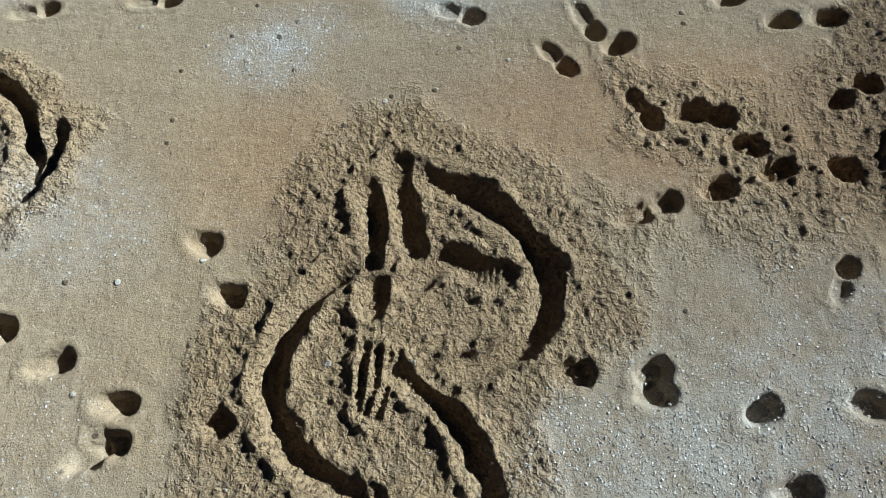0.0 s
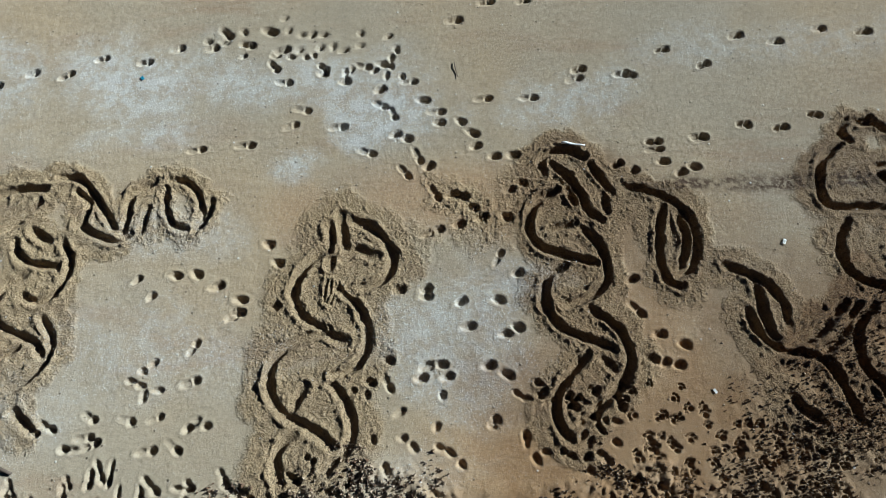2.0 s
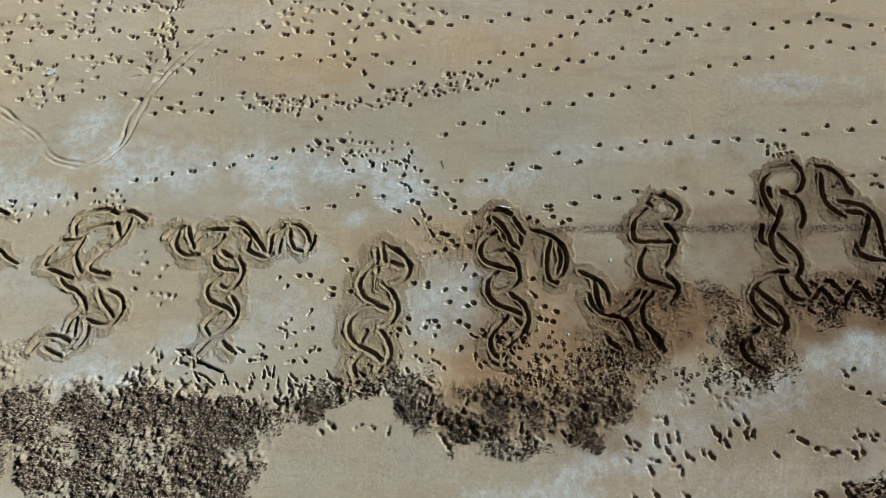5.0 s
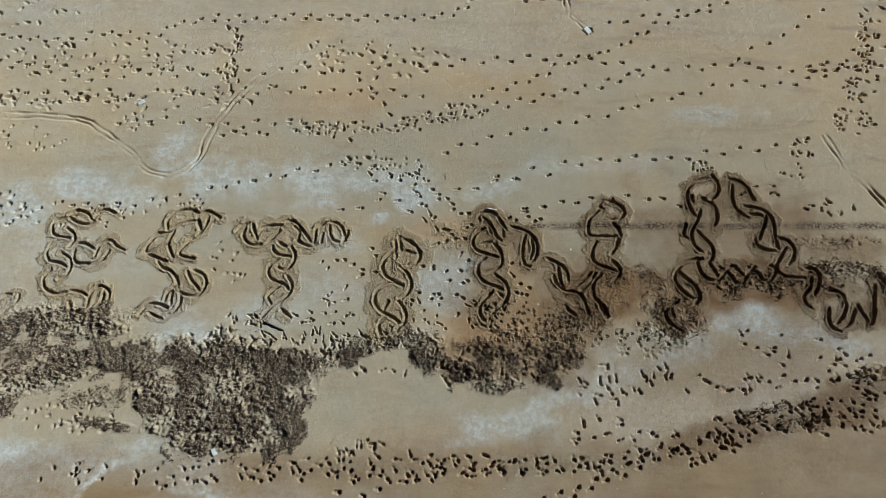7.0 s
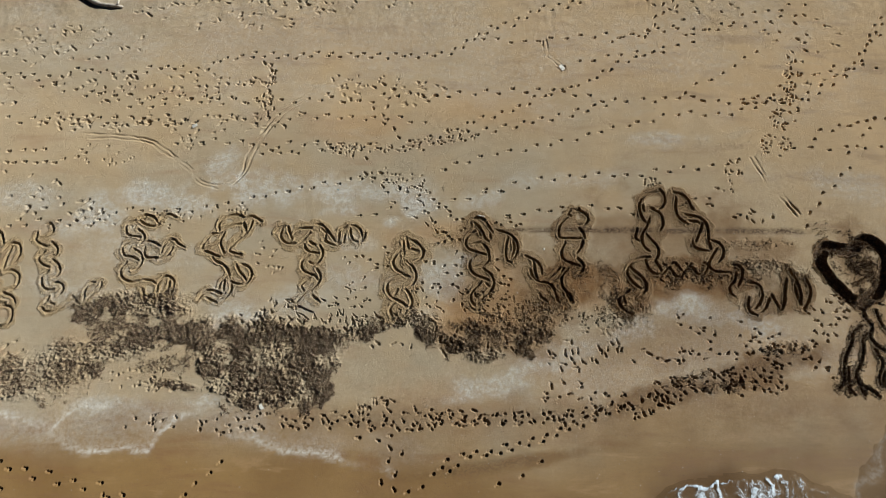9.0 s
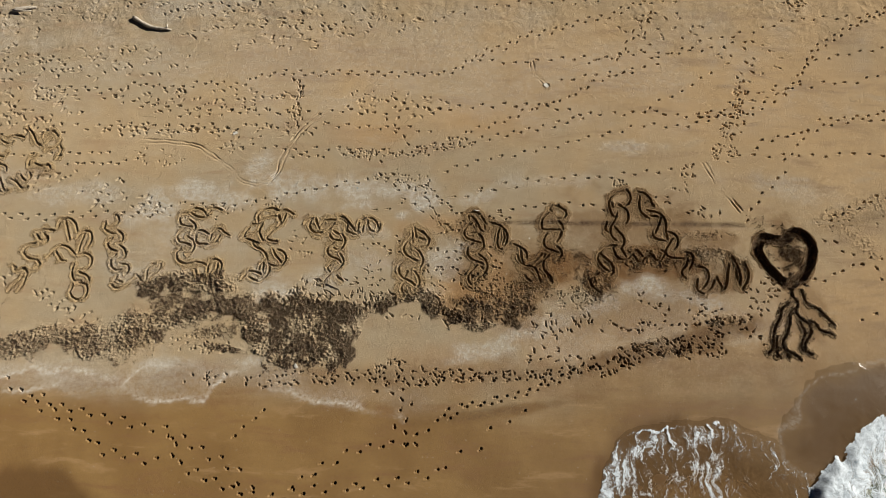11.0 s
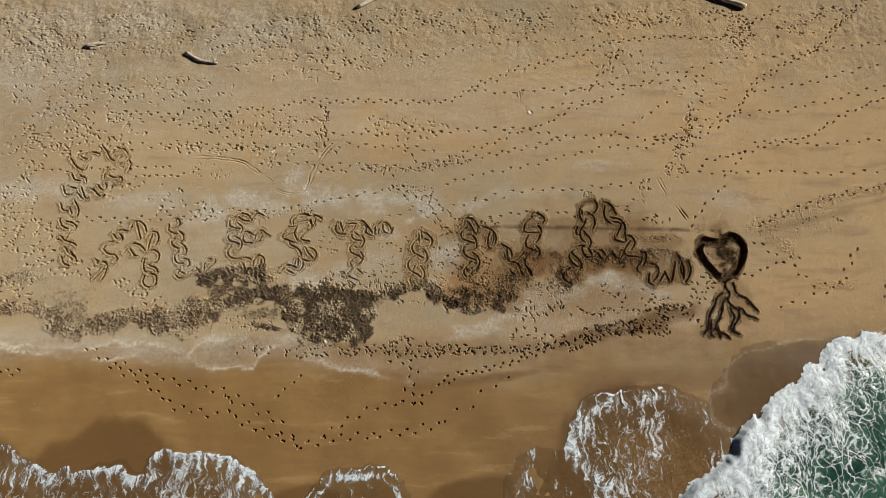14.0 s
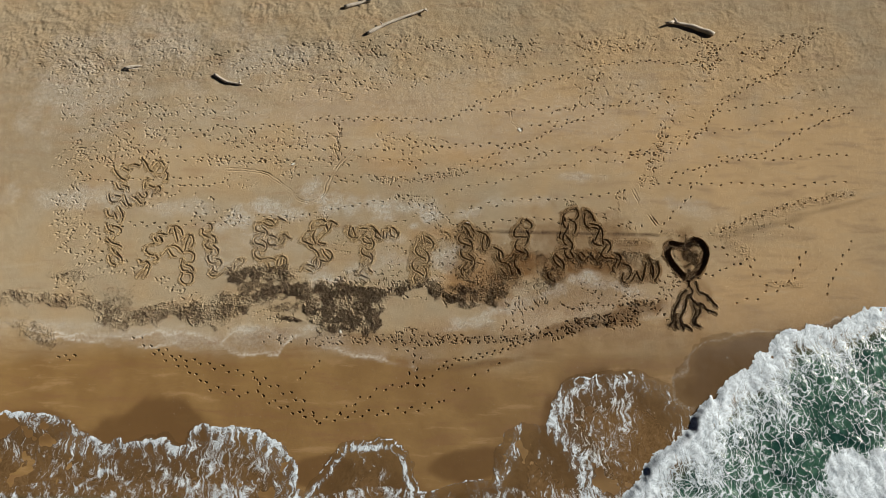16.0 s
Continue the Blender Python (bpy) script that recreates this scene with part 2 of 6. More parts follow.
def water_material():
    n = Nodes("sea_water")
    p = n.place()
    foam, deep, film = n.attr("foam"), n.attr("deep"), n.attr("film")
    warp = n.add("ShaderNodeTexNoise")
    n.join(p, warp.inputs["Vector"])
    warp.inputs["Scale"].default_value, warp.inputs["Detail"].default_value = 0.9, 5.0
    shift = n.add("ShaderNodeVectorMath", operation="MULTIPLY_ADD")
    n.join(warp.outputs["Color"], shift.inputs[0])
    shift.inputs[1].default_value = (1.5, 1.5, 0.0)
    n.join(p, shift.inputs[2])

    def drawn(angle, across, along):
        turn = n.add("ShaderNodeMapping")
        n.join(shift.outputs[0], turn.inputs["Vector"])
        turn.inputs["Rotation"].default_value, turn.inputs["Scale"].default_value = (0, 0, radians(angle)), (across, along, 1.0)
        return turn.outputs[0]

    # streaks run back to the sea: straight down the beach in the west, aslant in the east
    split = n.add("ShaderNodeSeparateXYZ")
    n.join(p, split.inputs[0])
    eastern = n.ramp(split.outputs[0], -2.0, 6.0)
    west, east = n.noise(drawn(8, 3.0, 0.75), 1.3, 7, 0.68), n.noise(drawn(-42, 3.0, 0.8), 1.3, 7, 0.68)
    streak = n.math("ADD", n.math("MULTIPLY", west, n.math("SUBTRACT", 1.0, eastern)), n.math("MULTIPLY", east, eastern))
    cells = n.voronoi(drawn(-42, 1.3, 0.85), 2.1, "DISTANCE_TO_EDGE")
    cells_small = n.voronoi(drawn(-30, 1.2, 0.9), 5.2, "DISTANCE_TO_EDGE")
    fine = n.noise(shift.outputs[0], 7.0, 6, 0.72)
    speck = n.noise(p, 13, 6, 0.75)
    web = n.math("ADD", n.ramp(cells, 0.12, 0.0, 0.0, 0.5), n.ramp(cells_small, 0.1, 0.0, 0.0, 0.3))
    pull = n.math("SUBTRACT", 1.0, n.math("MULTIPLY", deep, 0.6))
    level = n.math("ADD", n.math("MULTIPLY_ADD", foam, 1.35, -0.6), n.math("ADD", n.math("MULTIPLY", pull, n.math("MULTIPLY_ADD", streak, 2.4, -1.2)), n.math("MULTIPLY_ADD", speck, 0.9, -0.45)))
    level = n.math("ADD", level, n.math("MULTIPLY", web, n.ramp(n.math("MULTIPLY", foam, deep), 0.05, 0.25, 0.25, 1.0)))
    white = n.ramp(level, 0.0, 0.55)
    body = n.mix(deep, n.mix(n.ramp(fine, 0.3, 0.7), (0.10, 0.058, 0.025), (0.17, 0.105, 0.05)),
                 n.mix(n.ramp(n.noise(p, 0.6, 4), 0.3, 0.7), (0.008, 0.035, 0.03), (0.04, 0.105, 0.075)))
    color = n.mix(white, body, n.mix(n.ramp(n.math("ADD", n.math("MULTIPLY", fine, 0.6), n.math("MULTIPLY", streak, 0.5)), 0.4, 0.68), (0.26, 0.32, 0.39), (0.63, 0.71, 0.8)))
    n.bump(n.math("ADD", n.math("MULTIPLY", white, 0.9), n.math("ADD", n.math("MULTIPLY", speck, 0.6), n.noise(p, 2.5, 5))), n.math("ADD", 0.2, n.math("MULTIPLY", white, 0.35)), 0.06)
    n.done(color, 0.2)
    n.put(n.bsdf.inputs["Roughness"], n.mix(white, (0.16, 0.16, 0.16), (0.8, 0.8, 0.8)))
    clear = n.math("MULTIPLY", film, n.math("SUBTRACT", 1.0, white))
    n.put(n.bsdf.inputs["Alpha"], n.math("SUBTRACT", 1.0, n.math("MULTIPLY", clear, 0.75)))
    return n.mat


SAND, LITTER, CHIPS, WOOD, WATER = sand_material(), litter_material(), chip_material(), wood_material(), water_material()
PAPER = plain_material("white_scrap", (0.78, 0.77, 0.73), 0.6)
BLUE = plain_material("blue_plastic", (0.08, 0.35, 0.48), 0.4)
TWIG = plain_material("dark_twig", (0.09, 0.065, 0.045), 0.8)

# ---------------------------------------------------------------- the plan of the drawing, metres
I_1 = [[(-1.5, 1.85), (-1.48, 1.71), (-1.44, 1.49), (-1.4, 1.38)],
    [(-1.64, 1.73), (-1.6, 1.58), (-1.61, 1.38)],
    [(-1.39, 1.79), (-1.12, 1.68), (-0.91, 1.48), (-0.82, 1.27), (-0.89, 1.06), (-1.07, 0.93), (-1.28, 0.87)],
    [(-1.44, 1.26), (-1.27, 1.38), (-1.13, 1.32), (-1.03, 1.3)],
    [(-1.69, 1.38), (-1.88, 1.2), (-2, 0.96), (-2, 0.75), (-1.88, 0.55), (-1.71, 0.43), (-1.53, 0.32), (-1.35, 0.24)],
    [(-1.48, 0.87), (-1.28, 0.72), (-1.15, 0.52), (-1.1, 0.31), (-1.14, 0.08), (-1.26, -0.07), (-1.47, -0.16)],
    [(-1.57, 0.38), (-1.95, 0.24), (-2.17, 0.06), (-2.22, -0.17), (-2.17, -0.39), (-2.01, -0.58), (-1.79, -0.71), (-1.58, -0.81), (-1.44, -0.96)]]
I_2 = [[(-1.48, -0.26), (-1.33, -0.45), (-1.25, -0.65), (-1.25, -0.84), (-1.33, -1.01), (-1.51, -1.15)],
    [(-1.81, -0.27), (-1.88, -0.41), (-1.94, -0.53)],
    [(-1.9, -0.78), (-2.04, -0.95), (-2.06, -1.12), (-2, -1.31)],
    [(-1.58, 1.24), (-1.59, 1.18)],
    [(-1.35, 0.87), (-1.28, 0.82)]]
N_1 = [[(1.09, 2.41), (1.09, 2.61), (1.21, 2.72), (1.43, 2.74), (1.63, 2.62)],
    [(1.21, 2.54), (1.41, 2.34), (1.53, 2.14), (1.62, 1.89), (1.77, 1.74)],
    [(1.71, 2.52), (1.82, 2.33), (1.94, 2.13)],
    [(1.83, 2.09), (1.86, 1.86)],
    [(1.25, 2.16), (1.03, 2.05), (0.9, 1.83), (0.88, 1.59), (0.99, 1.41), (1.18, 1.32), (1.41, 1.25), (1.66, 1.17)],
    [(1.52, 1.63), (1.69, 1.45), (1.77, 1.24), (1.78, 0.99), (1.66, 0.84), (1.48, 0.73), (1.22, 0.63)],
    [(1.27, 1.16), (1.08, 1.02), (1.01, 0.8), (1.02, 0.6), (1.13, 0.43), (1.3, 0.31), (1.52, 0.22), (1.75, 0.13)]]
N_2 = [[(1.53, 0.6), (1.76, 0.44), (1.9, 0.24), (1.94, 0.02), (1.85, -0.24), (1.65, -0.43), (1.45, -0.6), (1.34, -0.68)],
    [(1.46, 0.07), (1.2, -0.2), (1.07, -0.42), (1.04, -0.6), (1.09, -0.77), (1.2, -0.89)],
    [(1.63, -0), (1.73, -0.11)],
    [(1.39, 2.16), (1.46, 1.98)],
    [(1.12, 1.63), (1.44, 1.69)],
    [(1.19, -0.44), (1.28, -0.54)],
    [(2.11, 2.2), (2.38, 2.14), (2.69, 1.99), (2.88, 1.7), (2.92, 1.41), (2.81, 1.12), (2.62, 0.99)],
    [(2.56, 1.91), (2.47, 1.58), (2.44, 1.24), (2.49, 0.96), (2.63, 0.86)],
    [(2.74, 1.81), (2.79, 1.47), (2.67, 1.1)],
    [(3.2, 1.12), (3.4, 1.04), (3.65, 0.89), (3.81, 0.67), (3.83, 0.38)]]
N_3 = [[(3.56, 0.95), (3.55, 0.67), (3.58, 0.4), (3.64, 0.23)],
    [(3.38, 0.57), (3.47, 0.3), (3.66, 0.11), (3.91, 0.05), (4.15, -0.04), (4.27, -0.24), (4.34, -0.49), (4.41, -0.72)],
    [(5.17, 3.13), (5.03, 2.98), (5.12, 2.82)],
    [(5.26, 3.13), (5.52, 3.06), (5.76, 2.88), (5.8, 2.65), (5.62, 2.48), (5.35, 2.44)],
    [(4.95, 2.74), (4.72, 2.56), (4.61, 2.27), (4.61, 1.96), (4.86, 1.87), (5.51, 1.87)],
    [(5.38, 2.36), (5.56, 2.14), (5.61, 1.88)],
    [(4.83, 1.7), (4.68, 1.45), (4.65, 1.16), (4.75, 0.97), (4.99, 0.85), (5.37, 0.7)],
    [(5.52, 1.81), (5.46, 1.56), (5.24, 1.27)],
    [(5.26, 1.05), (5.45, 0.82), (5.46, 0.6), (5.23, 0.38)]]
N_4 = [[(4.89, 0.62), (4.66, 0.39), (4.58, 0.13), (4.61, -0.14), (4.74, -0.31), (4.81, -0.52), (4.92, -0.78)],
    [(3.76, 0.13), (4.09, 0.26), (4.38, 0.45)],
    [(3.78, 0.12), (3.98, 0.28), (4.28, 0.43), (4.56, 0.65)],
    [(4.17, 0.08), (4.4, 0.22), (4.57, 0.41), (4.68, 0.61)],
    [(4.77, -0.33), (4.88, -0.44), (4.93, -0.59), (4.96, -0.73)],
    [(3.7, -0.43), (3.81, -0.58), (3.98, -0.72)]]
T_1 = [[(-6.77, 2.07), (-6.62, 2.25), (-6.4, 2.34)],
    [(-6.49, 2.21), (-6.55, 1.96), (-6.42, 1.72), (-6.18, 1.59), (-5.92, 1.61)],
    [(-6.28, 2.3), (-6.19, 2.08), (-6.07, 1.79)],
    [(-6.01, 1.99), (-5.9, 2.18), (-5.62, 2.26), (-5.32, 2.26)],
    [(-5.77, 1.64), (-5.56, 1.86), (-5.36, 2.07)],
    [(-5.17, 2.42), (-4.92, 2.4), (-4.66, 2.14), (-4.46, 1.86), (-4.32, 1.68)],
    [(-4.9, 2.22), (-4.73, 2.05), (-4.75, 1.79)],
    [(-4.81, 1.77), (-4.6, 1.63), (-4.3, 1.52), (-4.14, 1.64)],
    [(-4.21, 2.14), (-4.21, 1.83), (-4.25, 1.58)],
    [(-4.17, 2.21), (-3.92, 2.35)],
    [(-3.96, 1.97), (-4.01, 1.67)],
    [(-3.78, 2.26), (-3.73, 1.97), (-3.61, 1.76), (-3.43, 1.68)]]
T_2 = [[(-3.74, 2.37), (-3.52, 2.35), (-3.35, 2.17), (-3.26, 1.93), (-3.33, 1.75)],
    [(-3.16, 2.06), (-3.2, 1.85), (-3.33, 1.67)],
    [(-5.56, 1.54), (-5.47, 1.36), (-5.26, 1.24), (-4.97, 1.22)],
    [(-4.96, 1.54), (-4.82, 1.31), (-4.82, 1.08), (-4.92, 0.88), (-5.12, 0.76), (-5.33, 0.84)],
    [(-5.32, 1.14), (-5.55, 0.97), (-5.62, 0.75), (-5.52, 0.48), (-5.27, 0.36), (-5.03, 0.25), (-4.89, 0.06)],
    [(-5.01, 0.55), (-4.87, 0.36), (-4.83, 0.12), (-4.98, -0.11), (-5.26, -0.32), (-5.53, -0.58), (-5.73, -0.83)],
    [(-5.23, 0.21), (-5.42, 0.07), (-5.54, -0.12), (-5.42, -0.35)],
    [(-5.09, -0.52), (-4.84, -0.74)],
    [(-5.37, 1.68), (-5.13, 1.54)]]
S_1 = [[(-9.01, 2.09), (-9.05, 2.47), (-8.82, 2.73), (-8.38, 2.82), (-8.07, 2.69)],
    [(-8.95, 2.14), (-8.5, 2.38), (-8.11, 2.45)],
    [(-8, 2.2), (-8.09, 2.55), (-7.83, 2.76), (-7.55, 2.67), (-7.37, 2.53)],
    [(-7.73, 2.55), (-7.8, 2.28), (-7.91, 2.03)],
    [(-8.02, 2.43), (-7.95, 2.09), (-8.07, 1.91), (-8.31, 1.69), (-8.52, 1.35), (-8.37, 1.2), (-8.01, 1.13)],
    [(-8.89, 2.05), (-9.32, 1.94), (-9.55, 1.61), (-9.58, 1.35), (-9.2, 1.5), (-8.94, 1.67)],
    [(-8.79, 2.07), (-8.93, 1.71), (-8.83, 1.41), (-8.7, 1.17)],
    [(-9.67, 1.33), (-9.25, 1.18), (-8.91, 1.04)],
    [(-9.2, 1.11), (-9.03, 0.87), (-8.7, 0.72), (-8.49, 0.49), (-8.39, 0.25)],
    [(-8.16, 0.69), (-8.04, 0.45), (-7.83, 0.24), (-7.71, 0.08)]]
S_2 = [[(-7.99, 0.74), (-7.66, 0.6), (-7.53, 0.33), (-7.63, 0.06), (-7.87, -0.1), (-8.34, 0.02)],
    [(-8.47, 0.25), (-8.67, 0.06), (-8.74, -0.24)],
    [(-8.56, 0.02), (-8.54, -0.33)],
    [(-8.3, -0.01), (-8.25, -0.3), (-8.38, -0.57), (-8.63, -0.75)],
    [(-8.62, -0.49), (-8.95, -0.35), (-9.28, -0.4), (-9.48, -0.71)],
    [(-9.15, -0.64), (-8.75, -0.83)],
    [(-8.32, 1.8), (-8.07, 1.9)]]
E_1 = [[(-12.3, 2.56), (-12.01, 2.38), (-11.63, 2.3), (-11.46, 2.42)],
    [(-12.32, 2.67), (-12.06, 2.81), (-11.7, 2.67), (-11.52, 2.46), (-11.36, 2.75), (-11.1, 2.83), (-10.82, 2.69)],
    [(-12.4, 2.56), (-12.71, 2.46), (-12.77, 2.19), (-12.65, 1.94), (-12.14, 1.83)],
    [(-12.32, 2.19), (-12.05, 2), (-11.97, 1.77), (-12.11, 1.52)],
    [(-12.31, 1.81), (-12.65, 1.62), (-12.76, 1.34), (-12.62, 1.06), (-12.31, 1), (-12.05, 0.86)],
    [(-12.32, 1.34), (-12.02, 1.17), (-11.9, 0.87), (-11.98, 0.6), (-12.21, 0.46)],
    [(-12.49, 0.78), (-12.67, 0.51), (-12.56, 0.15), (-12.19, -0.03), (-11.82, 0.04)],
    [(-12, 1.5), (-11.84, 1.65), (-11.56, 1.62), (-11.26, 1.45)],
    [(-11.89, 1.43), (-11.87, 1.15), (-11.69, 0.97), (-11.32, 0.97)]]
E_2 = [[(-11.18, 1.21), (-11.15, 1.52), (-10.97, 1.71), (-10.77, 1.75), (-10.56, 1.56), (-10.28, 1.41)],
    [(-10.77, 1.39), (-10.94, 1.09), (-11.25, 0.89)],
    [(-11.78, 0.08), (-11.43, 0.04), (-11.16, -0.1)],
    [(-11.11, -0.4), (-11.12, -0.05), (-10.94, 0.19), (-10.72, 0.2), (-10.5, -0.03), (-10.52, -0.43)],
    [(-10.8, -0.49), (-10.68, -0.22), (-10.69, 0.08)],
    [(-11.7, -0.29), (-11.52, -0.57), (-11.15, -0.69)]]
A_1 = [[(8.78, 3.95), (8.35, 3.84), (8.04, 3.6), (7.93, 3.22), (7.97, 2.88), (8.1, 2.61), (8.26, 2.56)],
    [(8.84, 4.03), (8.99, 3.83), (9.01, 3.56), (8.88, 3.29), (8.65, 3.18)],
    [(8.39, 3.18), (8.64, 3.07), (8.81, 2.84), (8.8, 2.5), (8.66, 2.24)],
    [(8.07, 3.31), (8.1, 3.07)],
    [(8.3, 2.8), (8.19, 2.5), (8.05, 2.28), (7.91, 2.01), (7.9, 1.73), (8, 1.46), (8.15, 1.34)],
    [(8.09, 2.06), (8.27, 1.82), (8.45, 1.59), (8.51, 1.34), (8.41, 1.09), (8.22, 0.98)],
    [(7.74, 2.28), (7.66, 1.95), (7.77, 1.77)],
    [(8.11, 1.11), (7.73, 1.05), (7.41, 0.88), (7.2, 0.6), (7.2, 0.33), (7.33, 0.09), (7.5, -0.08), (7.65, -0.18)]]
A_2 = [[(7.29, 0.74), (7.49, 0.5), (7.72, 0.29), (7.85, 0.05), (7.84, -0.22), (7.65, -0.39)],
    [(7.15, -0.28), (6.86, -0.45), (6.74, -0.68), (6.8, -0.91), (6.97, -1.08), (7.18, -1.21)],
    [(6.95, -0.55), (6.98, -0.77)],
    [(9.39, 3.91), (9.72, 3.83), (9.94, 3.6), (10.03, 3.31), (10.12, 3.12)],
    [(9.48, 3.64), (9.41, 3.22), (9.45, 2.87), (9.62, 2.65), (9.81, 2.54)],
    [(9.74, 2.93), (10.11, 2.87), (10.4, 2.76), (10.56, 2.53), (10.6, 2.24), (10.57, 1.91), (10.59, 1.46)],
    [(9.86, 2.65), (10.23, 2.61), (10.37, 2.46)],
    [(10.4, 2.57), (10.3, 2.28), (10.15, 1.98), (10.04, 1.77)],
    [(9.91, 1.82), (9.96, 1.55), (10.18, 1.42), (10.5, 1.37)]]
A_3 = [[(10.66, 1.82), (10.94, 1.73), (11.09, 1.46), (11.03, 1.16), (10.81, 0.93)],
    [(10.82, 1.46), (10.63, 1.19), (10.44, 0.88), (10.46, 0.67), (10.63, 0.53), (10.96, 0.49), (11.25, 0.49)],
    [(7.94, 1.09), (7.99, 0.76), (8.12, 0.5), (8.33, 0.39), (8.55, 0.43), (8.75, 0.63), (8.95, 0.84), (9.12, 0.88)],
    [(8.28, 1.02), (8.41, 0.81), (8.52, 0.56)],
    [(8.62, 0.84), (8.84, 0.7), (8.97, 0.46), (9.1, 0.29), (9.31, 0.36), (9.49, 0.63), (9.73, 0.84)],
    [(9.12, 0.84), (9.25, 0.67), (9.34, 0.49)],
    [(9.53, 0.84), (9.75, 0.67), (9.88, 0.46), (10.07, 0.36), (10.28, 0.56), (10.42, 0.77), (10.24, 0.88)]]
A_4 = [[(11.35, 0.8), (11.58, 0.77), (11.7, 0.56), (11.62, 0.23), (11.43, -0.05)],
    [(11.45, 0.49), (11.35, 0.18), (11.13, -0.05), (11.11, -0.32), (11.24, -0.49)],
    [(11.84, 0.05), (12.17, 0.05), (12.32, -0.16), (12.32, -0.44), (12.14, -0.77), (11.9, -0.98)],
    [(11.78, -0.52), (11.7, -0.85), (11.77, -1.1), (11.97, -1.21)]]
A_TAIL_1 = [[(12.67, -0.41), (12.8, -0.7), (12.97, -1), (13.11, -0.7), (13.24, -0.24), (13.36, 0.22)],
    [(13.52, 0.62), (13.69, 0.3), (13.8, -0.08), (13.82, -0.47), (13.71, -0.81)],
    [(13.7, 0.11), (13.66, -0.36), (13.76, -0.77)],
    [(14.13, 0.23), (14.23, -0.17), (14.11, -0.58), (13.81, -0.99)],
    [(12.61, -0.48), (12.36, -0.93), (12.02, -1.1)]]
HEART_1 = [[(15.95, -0.76), (15.4, -0.16), (14.98, 0.54), (14.87, 1.13), (15.24, 1.59), (15.8, 1.45), (16.25, 1.5), (16.7, 1.87), (17.18, 1.77), (17.48, 1.17), (17.26, 0.43), (16.79, -0.25), (16.08, -0.76)]]
ROOTS_1 = [[(16.12, -0.85), (16.13, -1.29), (16.3, -1.64), (16.13, -2.02), (16.35, -2.39), (16.65, -2.61), (16.64, -3.01), (16.34, -3.43), (16.23, -3.8), (16.53, -3.99)],
    [(16.58, -0.99), (16.64, -1.34), (16.7, -1.63)],
    [(16.15, -1.87), (15.83, -2.11), (15.75, -2.59), (15.51, -3.08), (15.28, -3.45), (15.33, -3.86), (15.44, -4.19)],
    [(15.92, -1.58), (15.53, -1.88), (15.35, -2.31), (15.06, -2.74), (14.87, -3.25), (14.81, -3.65), (14.53, -3.98)],
    [(15.4, -3.58), (14.94, -3.87), (15.11, -4.2)],
    [(15.34, -3.81), (15.74, -4.02), (15.98, -4.24)],
    [(16.68, -2.44), (16.94, -2.58), (17.11, -2.89), (17.48, -3), (17.68, -3.11)],
    [(16.75, -1.72), (17.22, -1.92), (17.5, -2.29), (17.82, -2.66)]]
ROOTS_2 = [[(15.05, -3.17), (14.96, -3.73), (14.9, -4.14)],
    [(16.22, -2.5), (16.36, -3.01), (16.1, -3.58), (16.15, -3.91)]]
P_1 = [[(-22.91, 6.21), (-22.5, 5.71), (-22.05, 5.45), (-21.8, 5.65)],
    [(-22.35, 6.39), (-21.91, 6.16), (-21.67, 6.33)],
    [(-22.22, 6.46), (-21.65, 6.64), (-21.18, 6.54)],
    [(-21.14, 7.09), (-20.83, 6.75), (-20.51, 6.25), (-20.27, 6.08)],
    [(-20.33, 6.42), (-20.1, 6.76), (-19.83, 6.91), (-19.52, 6.6)],
    [(-19.98, 5.88), (-19.56, 6.02), (-19.33, 6.37)],
    [(-20.04, 6.15), (-19.81, 6.5)],
    [(-19.29, 5.42), (-19.2, 5.89), (-19.38, 6.16)],
    [(-22.65, 5.21), (-22.38, 4.81), (-21.98, 4.72)],
    [(-22.14, 5.05), (-21.75, 4.92), (-21.64, 4.66)],
    [(-22.99, 4.38), (-22.76, 3.89), (-22.36, 3.8), (-22.08, 4)],
    [(-22.62, 4.32), (-22.16, 4.23)],
    [(-21.89, 4.33), (-21.63, 3.81), (-21.44, 3.49)]]
P_2 = [[(-22, 3.9), (-21.63, 3.55), (-21.29, 3.62)],
    [(-21.37, 4.24), (-21.04, 4.08), (-20.67, 3.76), (-20.39, 3.83)],
    [(-20.94, 4.47), (-20.58, 4.15), (-20.38, 4.35), (-20.49, 4.58)],
    [(-20.62, 4.91), (-20.62, 5.34), (-20.36, 5.51)],
    [(-20.36, 5.07), (-19.94, 4.95), (-19.66, 5.02), (-19.52, 4.76), (-19.79, 4.62)],
    [(-22.9, 3.25), (-22.69, 2.84), (-22.33, 2.78)],
    [(-22.14, 3.48), (-21.78, 2.94), (-21.75, 2.53), (-21.99, 2.34)],
    [(-22.33, 3.03), (-22.12, 2.62)],
    [(-22.79, 2.3), (-22.51, 1.83), (-22.12, 1.65)],
    [(-22.41, 2.15), (-21.92, 2.03), (-21.69, 1.78), (-21.81, 1.53)],
    [(-22.48, 1.22), (-22.12, 0.92), (-21.69, 0.8), (-21.43, 0.62)],
    [(-22, 1.38), (-22.16, 1.07)]]
P_3 = [[(-22.09, 0.55), (-21.77, 0.17), (-21.39, -0.04), (-21.26, -0.34)],
    [(-22.19, 0.01), (-21.97, -0.43), (-21.6, -0.58)],
    [(-21.75, 0.32), (-21.46, 0.02)]]
